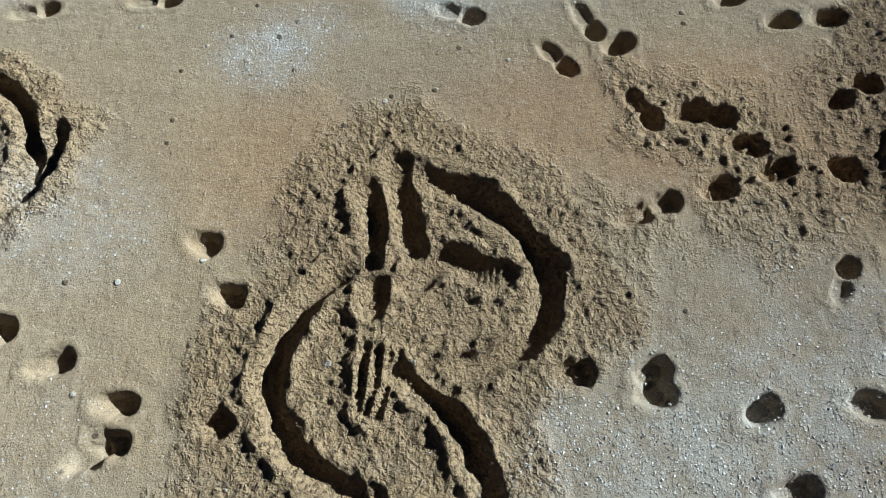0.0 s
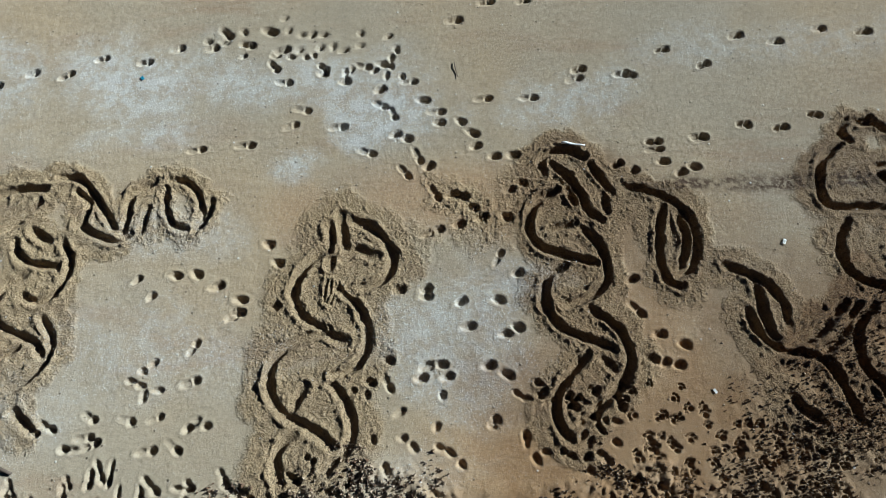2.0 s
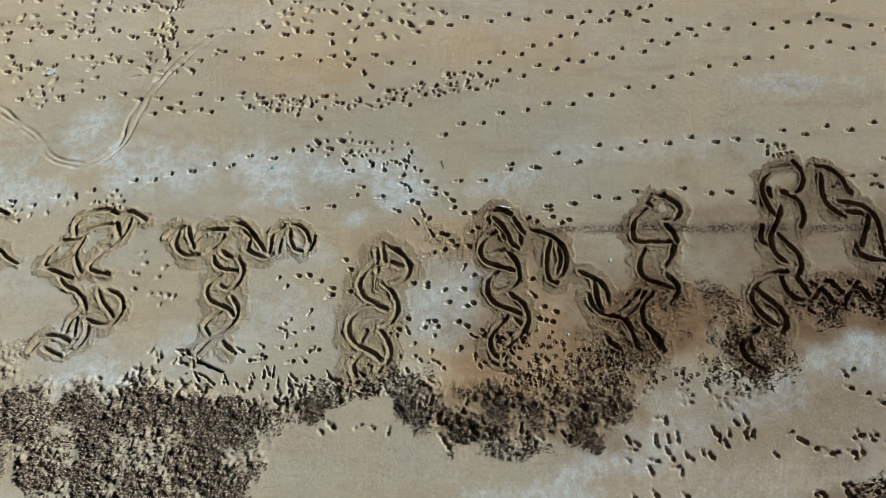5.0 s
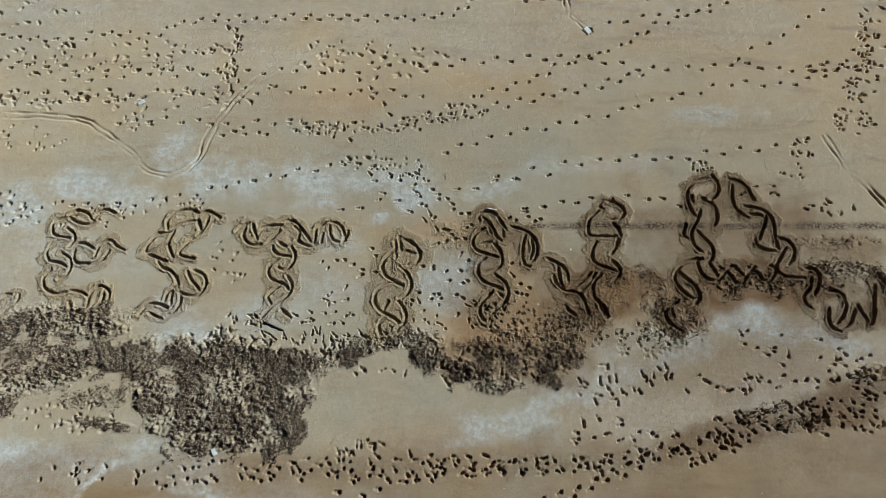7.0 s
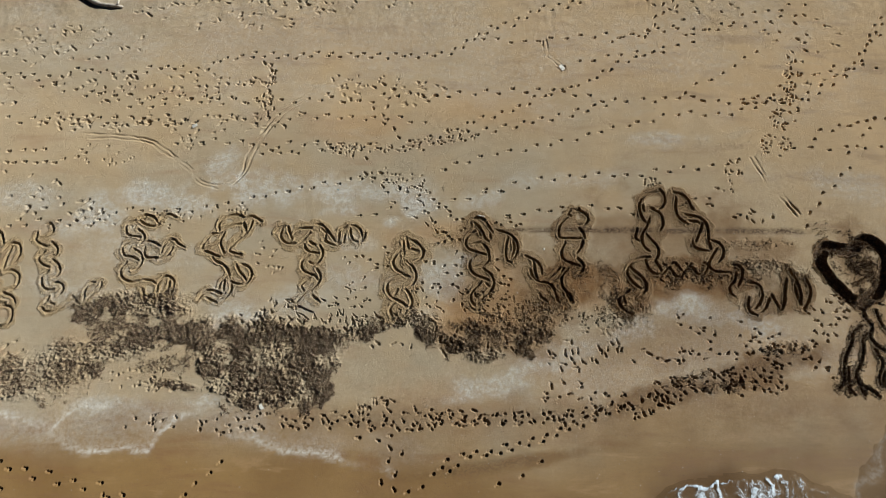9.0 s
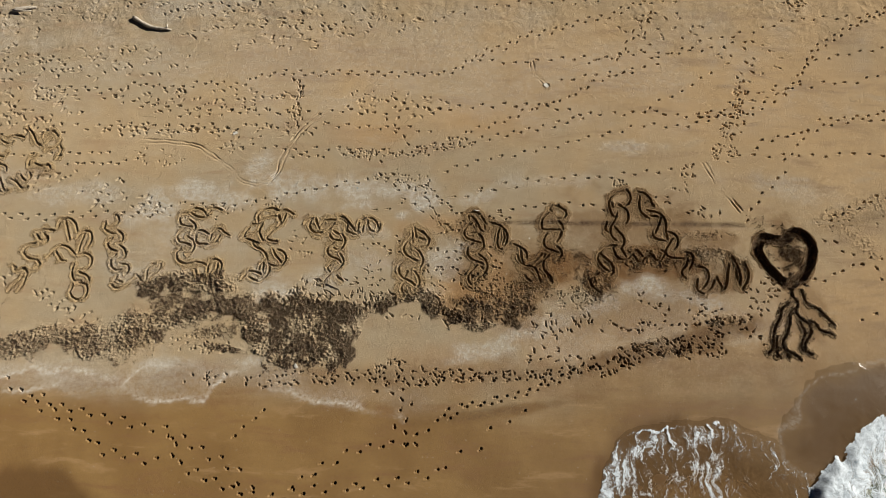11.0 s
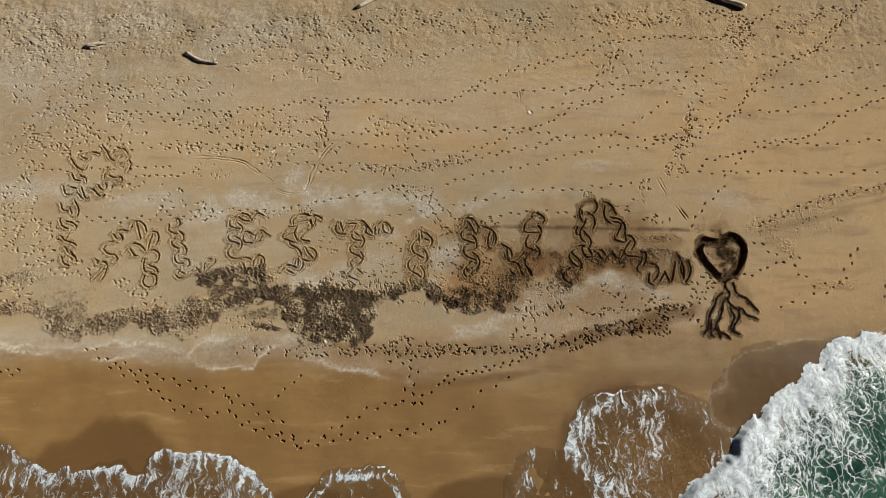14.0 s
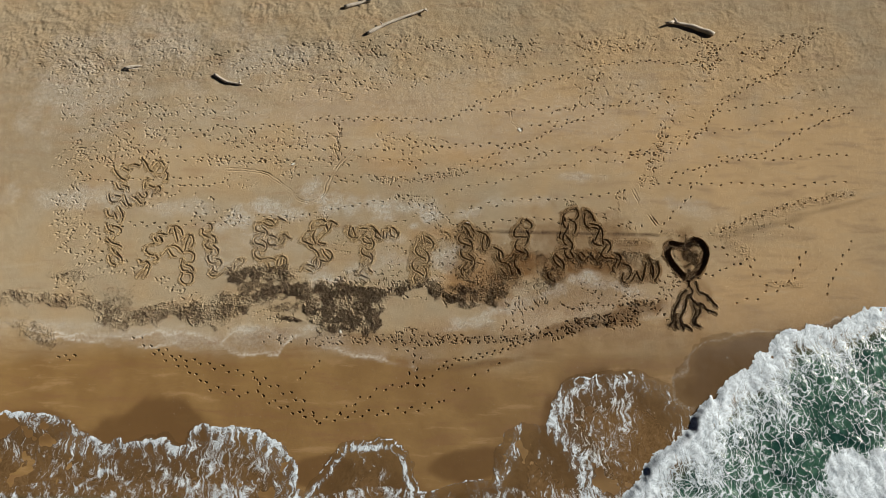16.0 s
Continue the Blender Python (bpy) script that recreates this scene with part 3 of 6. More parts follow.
A1_1 = [[(-18.51, 1.73), (-18.41, 2.11), (-18.08, 2.21), (-17.74, 1.96), (-17.55, 1.53)],
    [(-18.19, 2.05), (-18.02, 1.59), (-17.82, 1.13)],
    [(-19.44, 1.5), (-19.12, 1.63), (-18.59, 1.58)],
    [(-19.48, 1.41), (-19.15, 1.08), (-18.88, 1.27)],
    [(-19.14, 1.45), (-18.85, 1.14), (-18.99, 0.96)],
    [(-17.49, 1.22), (-17.32, 1.53), (-16.97, 1.54), (-16.79, 1.17), (-16.94, 0.74)],
    [(-17.18, 1.41), (-17.27, 0.98), (-17.3, 0.49)],
    [(-18.69, 0.21), (-18.46, 0.6), (-18.16, 0.82), (-17.8, 0.73), (-17.39, 0.37)],
    [(-18.33, 0.51), (-18.02, 0.12), (-17.78, 0.07)],
    [(-19.86, 0.49), (-19.75, 0.8), (-19.33, 0.95)],
    [(-19.89, 0.49), (-19.57, 0.19), (-19.21, 0.11)],
    [(-17.22, 0.37), (-16.94, 0.44), (-16.62, 0.23), (-16.61, -0.16), (-16.85, -0.4)]]
A1_2 = [[(-17.36, -0.08), (-17.39, -0.52), (-17.21, -0.88), (-16.87, -0.87)],
    [(-17.12, -0.46), (-16.69, -0.63), (-16.51, -0.87)],
    [(-19.15, 0.11), (-18.94, -0.1), (-19.12, -0.31)],
    [(-20.16, -0.2), (-20, -0.44), (-19.63, -0.31), (-19.41, -0.55)],
    [(-19.54, -0.49), (-19.69, -0.85), (-19.96, -1.14), (-20.12, -1.44)],
    [(-19.41, -0.55), (-19.51, -1.14), (-19.67, -1.43)],
    [(-17.22, -1.11), (-17.26, -1.49), (-16.93, -1.77), (-16.61, -1.68), (-16.5, -1.39), (-16.67, -1.04), (-17.08, -0.99)]]
LT_1 = [[(-15.84, 2.43), (-15.68, 2.12), (-15.85, 1.87), (-16.14, 1.73)],
    [(-16.29, 2.02), (-16.27, 1.7), (-15.99, 1.49), (-15.71, 1.44)],
    [(-15.67, 1.63), (-15.39, 1.4), (-15.33, 1.11), (-15.57, 0.97)],
    [(-15.8, 1.23), (-16.02, 0.99), (-15.82, 0.69), (-15.47, 0.55)],
    [(-15.46, 0.88), (-15.14, 0.65), (-15.06, 0.3), (-15.29, 0.14)],
    [(-15.49, 0.41), (-15.7, 0.18), (-15.62, -0.16), (-15.36, -0.37), (-15.11, -0.32)],
    [(-15.25, -0.05), (-14.94, -0.09), (-14.76, -0.32), (-14.92, -0.59)],
    [(-15.26, -0.61), (-15.37, -0.91)],
    [(-15.47, -1.06), (-15.17, -1.24), (-14.75, -1.06), (-14.48, -0.81), (-14.18, -0.68)],
    [(-14.35, -0.61), (-14.02, -0.9), (-13.89, -0.72), (-13.91, -0.38), (-13.79, -0.09), (-13.58, -0.04)]]
LT_2 = [[(-13.74, -0.67), (-13.57, -0.45), (-13.33, -0.22), (-13.32, -0.04)],
    [(-15.23, -0.84), (-14.97, -0.95)]]


# heel pits and whole prints round the letter I
PITS_1 = [(-2.35, 1.46), (-2.21, 1.22), (-3.45, 1.07), (-3.2, 1.08), (-2.93, 0.94), (-2.62, 0.76), (-2.72, 0.56), (-2.62, 0.6), (-2.21, 0.68), (-0.79, 3.02), (-0.64, 2.94), (-0.36, 2.54), (-0.05, 2.12), (0.08, 2.09), (0.2, 1.93), (0.31, 1.81), (0.02, 1.72), (-0.38, 1.59), (-0.24, 1.65), (-0.72, 0.87), (-0.39, 0.88), (-0.39, 0.78), (0.03, 0.72), (0.48, 0.72), (0.73, 1.07), (0.12, 0.41), (0.55, 0.32), (0.69, 0.38), (0.34, -0.05), (0.54, -0.17), (-0.21, -0.04), (-0.44, -0.18), (-0.14, -0.17), (-0.38, -0.05), (-0.83, 0.01), (-1.03, -0.24)]
PITS_2 = [(-0.22, 3.19), (0.07, 3.19), (0.23, 3.01), (0.26, 2.83), (0.51, 2.67), (0.75, 2.68), (-1.82, 4.0), (-1.51, 3.87), (-0.99, 4.14), (-1.02, 3.73), (-0.43, 3.54), (2.29, 2.44), (2.69, 2.56), (2.9, 2.41), (3.08, 2.47), (0.68, 2.19), (0.84, 2.27), (0.62, 1.79), (2.09, 0.97), (2.35, 0.29), (2.22, -0.01), (2.62, 0.16), (2.52, -0.07), (2.36, -0.03)]
FEET_1 = [(-3.46, 2.81, 5), (-2.82, 2.87, 8), (-2.23, 3.16, 15), (-1.6, 3.13, 0), (-1.2, 2.75, -25), (-0.53, 2.68, -65), (-0.7, 2.45, -50), (-0.31, 2.15, -60), (0.47, 1.26, 65), (-0.86, -0.24, -60), (2.08, 0.59, -50), (-2.1, 3.41, -10), (-1.04, 3.47, -20), (-0.87, 3.34, -70), (-0.29, 3.35, 5), (0.35, 3.55, 12), (0.97, 3.56, 5), (-2.38, 3.85, 0), (-0.66, 3.84, 0), (-1.3, 4.11, -15), (1.62, 3.85, 18), (2.36, 3.9, 5), (2.57, 2.73, 12), (3.17, 2.92, 12), (-3.12, -0.22, 20), (-3.14, 0.18, 60)]
# lines of steps across the beach: way, step length, spread to the sides
TRAILS_A = [
    ([(-3.66, 5.68), (-3.11, 4.82), (-2.37, 4.33), (-1.75, 3.53)], 0.42, 0.2),
]
TRAILS_B1 = [
    ([(-20.54, 9.39), (-18.79, 9.43), (-17, 9.22), (-16.36, 9.68), (-13.86, 9.49), (-12.84, 9.83), (-11.07, 9.74), (-10.04, 10.17), (-8.3, 10.57), (-6.86, 10.48), (-5.44, 10.59), (-3.29, 10.55), (-0.29, 10.61), (1, 11.25), (2.09, 11.98), (3.18, 12.34), (4.29, 13.08), (5.03, 13.23), (6.14, 13.55), (7.65, 14.14), (8.77, 14.38), (9.93, 15.07), (11.07, 15.36), (13.73, 15.72), (15.24, 15.85), (17.67, 15.68), (19.05, 16.16), (20.32, 17.08), (22.42, 18.28)], 0.34, 0.1),
]
TRAILS_B2 = [
    ([(-15.46, 8.62), (-13.56, 8.32), (-11.92, 8.27), (-10.51, 8.31), (-9.28, 8.24), (-7.85, 8.16), (-5.03, 8.23), (-3.41, 8.22), (-2.21, 8.51), (-0.1, 8.48), (1.24, 8.67), (3.28, 8.74), (5.3, 8.66), (6.29, 8.39), (7.69, 8.27), (8.9, 8.29), (10.13, 8.43), (11.71, 8.26), (13.12, 8.28), (14.32, 8.25), (15.71, 8.39)], 0.55, 0.09),
]
TRAILS_B = TRAILS_B1 + TRAILS_B2
TRAILS_C = [
    ([(-16.99, 7.43), (-15.74, 7.26), (-14.52, 7.19), (-13.31, 7.14), (-11.9, 7.07), (-10.72, 7.13)], 0.3, 0.12),
    ([(-11.69, 7), (-9.76, 7.41), (-8.36, 7.36), (-6.16, 7.4), (-3.57, 7.4), (-2.17, 7.35), (-0.97, 7.04)], 0.5, 0.08),
    ([(-15.68, 7.01), (-14.47, 6.96), (-12.69, 7)], 0.45, 0.06),
    ([(-11.34, 6.15), (-9.77, 6.17), (-8.79, 6.15), (-7.39, 5.99), (-5.84, 6.1), (-4.86, 6.07), (-3.88, 5.98)], 0.5, 0.06),
    ([(-5.24, 5.94), (-4.25, 5.76), (-3.29, 5.98), (-2.31, 5.93), (-1.35, 6.16), (0.02, 6.65), (0.81, 6.97), (1.42, 7.31), (2.22, 7.5), (3.13, 7.85), (3.97, 8.4), (4.91, 8.8), (5.95, 9.05), (6.81, 9.54), (7.71, 10.16), (8.59, 10.54), (9.68, 10.87)], 0.42, 0.08),
]
TRAILS_D1 = [
    ([(-7.65, 5.7), (-6.97, 5.66), (-6.19, 5.63)], 0.35, 0.04),
    ([(-1.73, 5.76), (0.02, 6.18), (1.01, 6.58), (2.19, 6.81), (2.99, 7.03), (3.8, 7.26), (4.4, 7.33), (5.32, 7.61), (5.93, 7.77), (6.85, 8.01)], 0.4, 0.1),
    ([(-0.09, 4.92), (0.41, 5.1), (1.57, 5.46), (2.74, 5.79), (3.92, 5.99), (4.91, 6.23), (6.01, 6.52), (7.13, 6.91), (8.34, 7.11), (9.8, 7.64), (10.99, 7.62), (12.2, 7.66), (13.67, 8.06), (14.54, 8.34)], 0.58, 0.06),
    ([(-14.17, 2.42), (-13.53, 2.86), (-12.26, 3.02), (-10.4, 3.06), (-9.13, 3.26), (-7.86, 3.54), (-6.85, 3.79), (-5.65, 4.04), (-4.63, 4.27), (-3.4, 4.46), (-2.45, 4.44)], 0.5, 0.06),
]
TRAILS_D2 = [
    ([(-0.09, 3.49), (0.96, 3.62), (1.52, 3.86), (2.67, 4.17), (3.52, 4.24), (4.11, 4.53), (4.77, 4.49), (5.45, 4.7), (6.11, 4.59), (6.89, 4.76), (7.44, 4.65), (8.8, 4.84), (10.16, 4.99), (11.33, 5.14), (12.33, 5.38)], 0.6, 0.08),
]
TRAILS_D = TRAILS_D1 + TRAILS_D2
TRAILS_E = [
    ([(2.05, 2.64), (3.26, 2.94), (4.57, 3.14), (6.16, 3.28), (7.62, 3.1)], 0.55, 0.07),
    ([(-7.89, 10.21), (-7.5, 9.45), (-7.74, 8.6), (-7.54, 7.52)], 0.22, 0.12),
    ([(-2.99, 7.86), (-2.66, 7.28), (-1.94, 6.47)], 0.4, 0.06),
    ([(10.38, 8.74), (11.38, 9.28), (12.15, 9.57), (13.11, 10.27), (13.95, 10.83)], 0.6, 0.05),
    ([(13.1, 8.18), (14.21, 8.66), (15.16, 9.27), (16.28, 9.71)], 0.55, 0.08),
    ([(15.37, 10.65), (15.48, 9.76), (15.11, 8.9), (15.12, 7.82)], 0.3, 0.14),
    ([(17.6, 9.55), (18.65, 10.59), (19.04, 11.34), (19.81, 12.35), (21.46, 13.49), (23.53, 14.71), (24.79, 15.48), (25.74, 16.53), (26.92, 17.69), (28.36, 19.11)], 0.3, 0.09),
    ([(13, 8.27), (15.13, 8.31), (16.64, 9.01), (17.61, 9.63)], 0.4, 0.08),
]
TRAILS_F1 = [
    ([(14.63, 2.48), (15.66, 3.94), (16.64, 4.89), (17.31, 6.03), (18.55, 7.39)], 0.55, 0.07),
    ([(15.63, 6.57), (17.09, 7.06), (18.56, 7.47), (20.4, 7.98), (22.63, 8.57), (23.83, 9.27), (25.06, 10.06), (26.28, 10.74), (28.2, 11.53), (29.49, 12.05)], 0.42, 0.07),
    ([(19.19, 8.19), (21.15, 8.23), (22.54, 8.06), (24.33, 8.09), (26.15, 8.32), (28.33, 8.48)], 0.62, 0.07),
    ([(14.7, 6.05), (16.25, 5.93), (17.66, 6.03), (19.04, 5.98), (20.81, 6.17), (21.84, 6.03), (23.58, 6.03), (25.36, 6.18), (27.87, 6.45)], 0.72, 0.06),
    ([(18.54, 2.62), (19.99, 3.22), (21.46, 3.83), (22.93, 4.37), (24.75, 4.85), (26.84, 5.26), (28, 5.47)], 0.4, 0.1),
]
TRAILS_F2 = [
    ([(18.23, 1.65), (19.27, 0.79), (20.15, 0.12), (20.7, -0.56), (21.6, -1.05), (22.95, -0.86), (23.47, 0.1), (24.09, 1.22)], 0.5, 0.09),
]
TRAILS_F = TRAILS_F1 + TRAILS_F2
TRAILS_G = [
    ([(16.73, -0.69), (18.1, -0.33), (19.52, 0.28), (20.64, 0.64)], 0.5, 0.08),
    ([(25.15, -1.66), (26.08, -0.13), (27.55, 1.98)], 0.55, 0.07),
    ([(10.79, 11.75), (13.04, 12.47), (14.19, 12.96), (16.08, 13.38), (17.23, 13.7), (18.6, 14.25), (20.68, 14.43), (23.34, 14.7), (25.28, 15.1), (29.1, 15.71)], 0.6, 0.08),
    ([(7.51, 11.39), (9.72, 11.98), (11.17, 11.88), (12.65, 12.12), (14.51, 12.45), (16.02, 12.87)], 0.6, 0.08),
    ([(5.29, 10.11), (7.83, 10.61), (9.65, 10.94), (11.13, 11.34)], 0.62, 0.07),
    ([(19.15, 11.59), (22.19, 12.32), (23.7, 12.56), (25.68, 13.24), (28.74, 14.04)], 0.6, 0.08),
    ([(17.85, 10.04), (20.03, 10.21), (21.5, 10.36), (23.04, 10.88), (24.55, 11.2), (26.49, 11.78), (28.82, 12.38)], 0.6, 0.08),
]
TRAILS_H = [
    ([(1.72, 11.48), (3.89, 11.31), (6.07, 11.57), (8.61, 11.7), (10.85, 12.5)], 0.6, 0.08),
    ([(8.97, 11.63), (9.98, 13.12), (11.2, 14.66)], 0.4, 0.08),
    ([(-0.33, 14.32), (2.48, 14.9), (5.1, 15.4), (7.71, 15.37), (11.53, 16.43), (15.41, 17.43)], 0.6, 0.12),
    ([(-20.45, 6.96), (-17.73, 7.17), (-15.98, 7.05)], 0.5, 0.14),
    ([(-17.65, 8.89), (-16.2, 8.6), (-14.76, 8.28), (-13.67, 7.94), (-11.94, 7.98), (-10.21, 8.17), (-8.1, 8.05)], 0.5, 0.1),
    ([(-24.91, 5.36), (-21.89, 5.49), (-18.51, 5.67), (-16.82, 5.74)], 0.45, 0.04),
    ([(-18.77, 5.18), (-16.73, 5.14), (-15.08, 5.5)], 0.4, 0.06),
    ([(-23.21, 2.12), (-21.26, 2.29), (-18.94, 2.26), (-16.33, 2.48), (-13.99, 2.42)], 0.4, 0.12),
]
TRAILS_I = [
    ([(-19.65, -5.21), (-18.07, -6.27), (-16.74, -6.85), (-15.73, -7.44), (-14.87, -8.11), (-13.61, -8.5), (-12.23, -8.72)], 0.42, 0.14),
    ([(-17.97, -5.96), (-16.82, -6.4), (-14.9, -6.95), (-13.33, -7.26), (-11.77, -7.6), (-10.16, -8.4), (-8.9, -8.97), (-8.4, -9.54), (-7.75, -10.1)], 0.45, 0.14),
    ([(-11.76, -7.68), (-11.27, -8.71), (-10.68, -9.13), (-9.44, -9.58), (-8.05, -10.02)], 0.4, 0.1),
    ([(-7.59, -10.24), (-5.54, -9.79), (-3.76, -9.62), (-1.97, -9.43), (-0.32, -9.06)], 0.42, 0.14),
    ([(-6.44, -9.71), (-5.59, -9.07), (-4.42, -8.47), (-2.92, -8.04), (-1.41, -7.73), (-0.66, -7.24), (0.11, -6.87)], 0.5, 0.12),
    ([(-9.08, -7.71), (-8.46, -7.19), (-7.83, -6.67)], 0.42, 0.03),
    ([(-3.02, -5.51), (-1.61, -6.04), (-1.97, -7.26), (-1.4, -8.08)], 0.35, 0.18),
]
TRAILS_J = [
    ([(-0.08, -6.69), (1.34, -6.31), (2.89, -5.98), (4.15, -5.5), (5.42, -5.02), (6.38, -4.63)], 0.26, 0.1),
    ([(-0.05, -8.77), (1.34, -8.11), (1.95, -7.51), (3.5, -6.64)], 0.7, 0.15),
    ([(-24.13, -6.5), (-23.17, -6.7)], 0.3, 0.1),
    ([(19.11, -2.25), (20.44, -2.07), (21.87, -1.38)], 0.6, 0.12),
]
TRAILS = TRAILS_A + TRAILS_B + TRAILS_C + TRAILS_D + TRAILS_E + TRAILS_F + TRAILS_G + TRAILS_H + TRAILS_I + TRAILS_J
# trodden ground: centre, half axes, turn, how many, whether long shoe prints or small pits
TRODDEN_A1 = [
    ((-10.55, -5.23), (1.2, 0.35), 0, 11, 'step'),
    ((-8.59, -5.45), (0.96, 0.32), 0, 9, 'step'),
    ((-7.17, -5.3), (0.8, 0.48), 0, 12, 'step'),
    ((-5.6, -5.07), (0.96, 0.45), 0, 17, 'step'),
    ((-3.99, -5.15), (0.8, 0.29), 0, 11, 'step'),
    ((-2.71, -5.03), (0.96, 0.42), 0, 24, 'step'),
    ((-1.11, -5.11), (1.1, 0.42), 0, 30, 'step'),
    ((0.81, -5.07), (1.1, 0.32), 0, 26, 'step'),
    ((2.41, -5.07), (1.1, 0.26), 0, 26, 'step'),
    ((4.17, -5.02), (1.1, 0.26), 3, 24, 'step'),
    ((4.4, -4.22), (1.1, 0.48), 5, 12, 'step'),
    ((5.83, -4.53), (0.96, 0.45), 12, 22, 'step'),
    ((7.27, -4.61), (0.96, 0.38), 8, 26, 'step'),
    ((8.32, -4.07), (1.1, 0.48), 15, 34, 'step'),
    ((9.84, -3.75), (1.1, 0.48), 10, 28, 'step'),
]
TRODDEN_A2 = [
    ((11, -3.67), (0.96, 0.58), 10, 28, 'step'),
    ((12.14, -3.67), (0.68, 0.48), 10, 16, 'step'),
    ((4.86, -2.79), (1.1, 0.58), 10, 22, 'shoe'),
    ((6.88, -2.62), (1, 0.41), 0, 14, 'shoe'),
    ((9.02, -2.79), (1, 0.37), 8, 14, 'step'),
]
TRODDEN_A = TRODDEN_A1 + TRODDEN_A2
TRODDEN_B1 = [
    ((10.62, -2.29), (1.2, 0.51), -10, 12, 'step'),
    ((9.59, -1.44), (1, 0.41), 0, 7, 'step'),
    ((11.87, -1.95), (1, 0.51), -10, 9, 'step'),
    ((1.93, -0.74), (1, 0.51), 0, 46, 'pit'),
    ((2.94, -1.18), (1.2, 0.51), 5, 70, 'pit'),
    ((3.95, -1.44), (0.9, 0.65), 10, 40, 'pit'),
    ((1.24, -0.47), (0.68, 0.85), 0, 26, 'pit'),
    ((5.67, -1.44), (0.85, 0.48), 10, 36, 'pit'),
    ((6.31, -1.78), (0.51, 0.34), 0, 14, 'pit'),
    ((1.53, -2.29), (1.4, 0.48), -8, 26, 'shoe'),
    ((0.01, -2.29), (0.68, 0.44), -30, 14, 'shoe'),
    ((-3.92, -1.61), (1.4, 0.44), 0, 40, 'shoe'),
    ((-6.19, -1.27), (1, 0.68), 0, 36, 'shoe'),
    ((-7.03, -1.44), (0.85, 0.41), 0, 20, 'shoe'),
    ((-2.22, -1.44), (1.1, 0.43), 5, 20, 'shoe'),
]
TRODDEN_B2 = [
    ((-3.64, -0.74), (1.1, 0.29), 0, 12, 'step'),
    ((-3.38, 0.81), (0.72, 0.43), 0, 8, 'pit'),
    ((-7.2, 1.28), (0.54, 0.54), 0, 8, 'pit'),
    ((-6.57, 0.53), (0.54, 0.25), 0, 6, 'pit'),
    ((-3.68, -0.11), (1.3, 0.25), 0, 9, 'pit'),
    ((-0.16, -0.38), (1.1, 1.3), 0, 22, 'pit'),
    ((-1.83, 2.64), (1.1, 0.38), 0, 12, 'pit'),
    ((-0.53, 2.64), (0.54, 0.72), -30, 14, 'pit'),
]
TRODDEN_B = TRODDEN_B1 + TRODDEN_B2
TRODDEN_C1 = [
    ((-4.46, 5.92), (1.2, 0.28), 0, 24, 'pit'),
    ((-2.9, 5.91), (1.2, 0.24), 0, 16, 'pit'),
    ((0.51, 6.47), (0.8, 0.4), 0, 24, 'pit'),
    ((-2.65, 4.61), (1.1, 0.38), 0, 18, 'pit'),
    ((-1.31, 4.29), (0.95, 0.49), 0, 14, 'pit'),
    ((-0.95, 6.13), (0.95, 0.38), 0, 14, 'pit'),
    ((-7.61, 9.58), (0.32, 0.6), 0, 14, 'pit'),
    ((-7.71, 8.11), (0.25, 0.71), 0, 18, 'pit'),
    ((-11.33, 8.36), (1.8, 0.4), 0, 16, 'pit'),
    ((-14.79, 8.37), (1.2, 0.52), 0, 8, 'pit'),
    ((-14.16, 5.6), (1.2, 0.6), 0, 14, 'pit'),
    ((-10.75, 6.15), (0.8, 0.32), 0, 10, 'pit'),
    ((-6.96, 7.4), (0.8, 0.6), 0, 8, 'pit'),
    ((-8.99, 9.09), (1.2, 0.32), 0, 12, 'pit'),
    ((-3.87, 9.2), (2.4, 0.32), 0, 14, 'pit'),
]
TRODDEN_C2 = [
    ((-12, 2.66), (2.3, 0.49), 0, 26, 'pit'),
    ((-8.54, 3.05), (1.1, 0.27), 0, 12, 'pit'),
    ((14.51, 7.35), (0.6, 0.52), 0, 30, 'pit'),
]
TRODDEN_C = TRODDEN_C1 + TRODDEN_C2
TRODDEN_D1 = [
    ((14.03, 6.1), (0.68, 0.57), 0, 34, 'pit'),
    ((12.07, 5.01), (0.46, 0.42), 30, 14, 'pit'),
    ((11.52, 4.16), (0.46, 0.38), 0, 8, 'pit'),
    ((15.09, 8.54), (0.32, 0.72), 0, 16, 'pit'),
    ((8.54, 4.38), (0.38, 0.23), 0, 14, 'pit'),
    ((10.46, 3.44), (0.72, 0.25), 0, 5, 'step'),
    ((12.55, 2.83), (0.95, 0.3), 0, 12, 'shoe'),
    ((12.86, 1.75), (1.1, 0.22), 0, 20, 'pit'),
    ((19.43, 16.16), (0.99, 1.3), -20, 60, 'faint'),
    ((18.47, 17.5), (1.6, 0.78), 0, 30, 'faint'),
    ((16.06, 10.13), (1.4, 1.4), 0, 20, 'faint'),
    ((16.26, 11.78), (1.8, 1.1), 0, 16, 'faint'),
    ((-22.41, 8.17), (3.9, 1.8), 0, 150, 'faint'),
    ((-25.26, 6.95), (2, 1.4), 0, 60, 'faint'),
    ((-23.93, 10.53), (4.2, 1.1), 0, 70, 'faint'),
]
TRODDEN_D2 = [
    ((-24.88, 13.43), (4, 1.8), 0, 80, 'faint'),
    ((-17.63, 11.07), (4.3, 1.1), 0, 60, 'faint'),
]
TRODDEN_D = TRODDEN_D1 + TRODDEN_D2
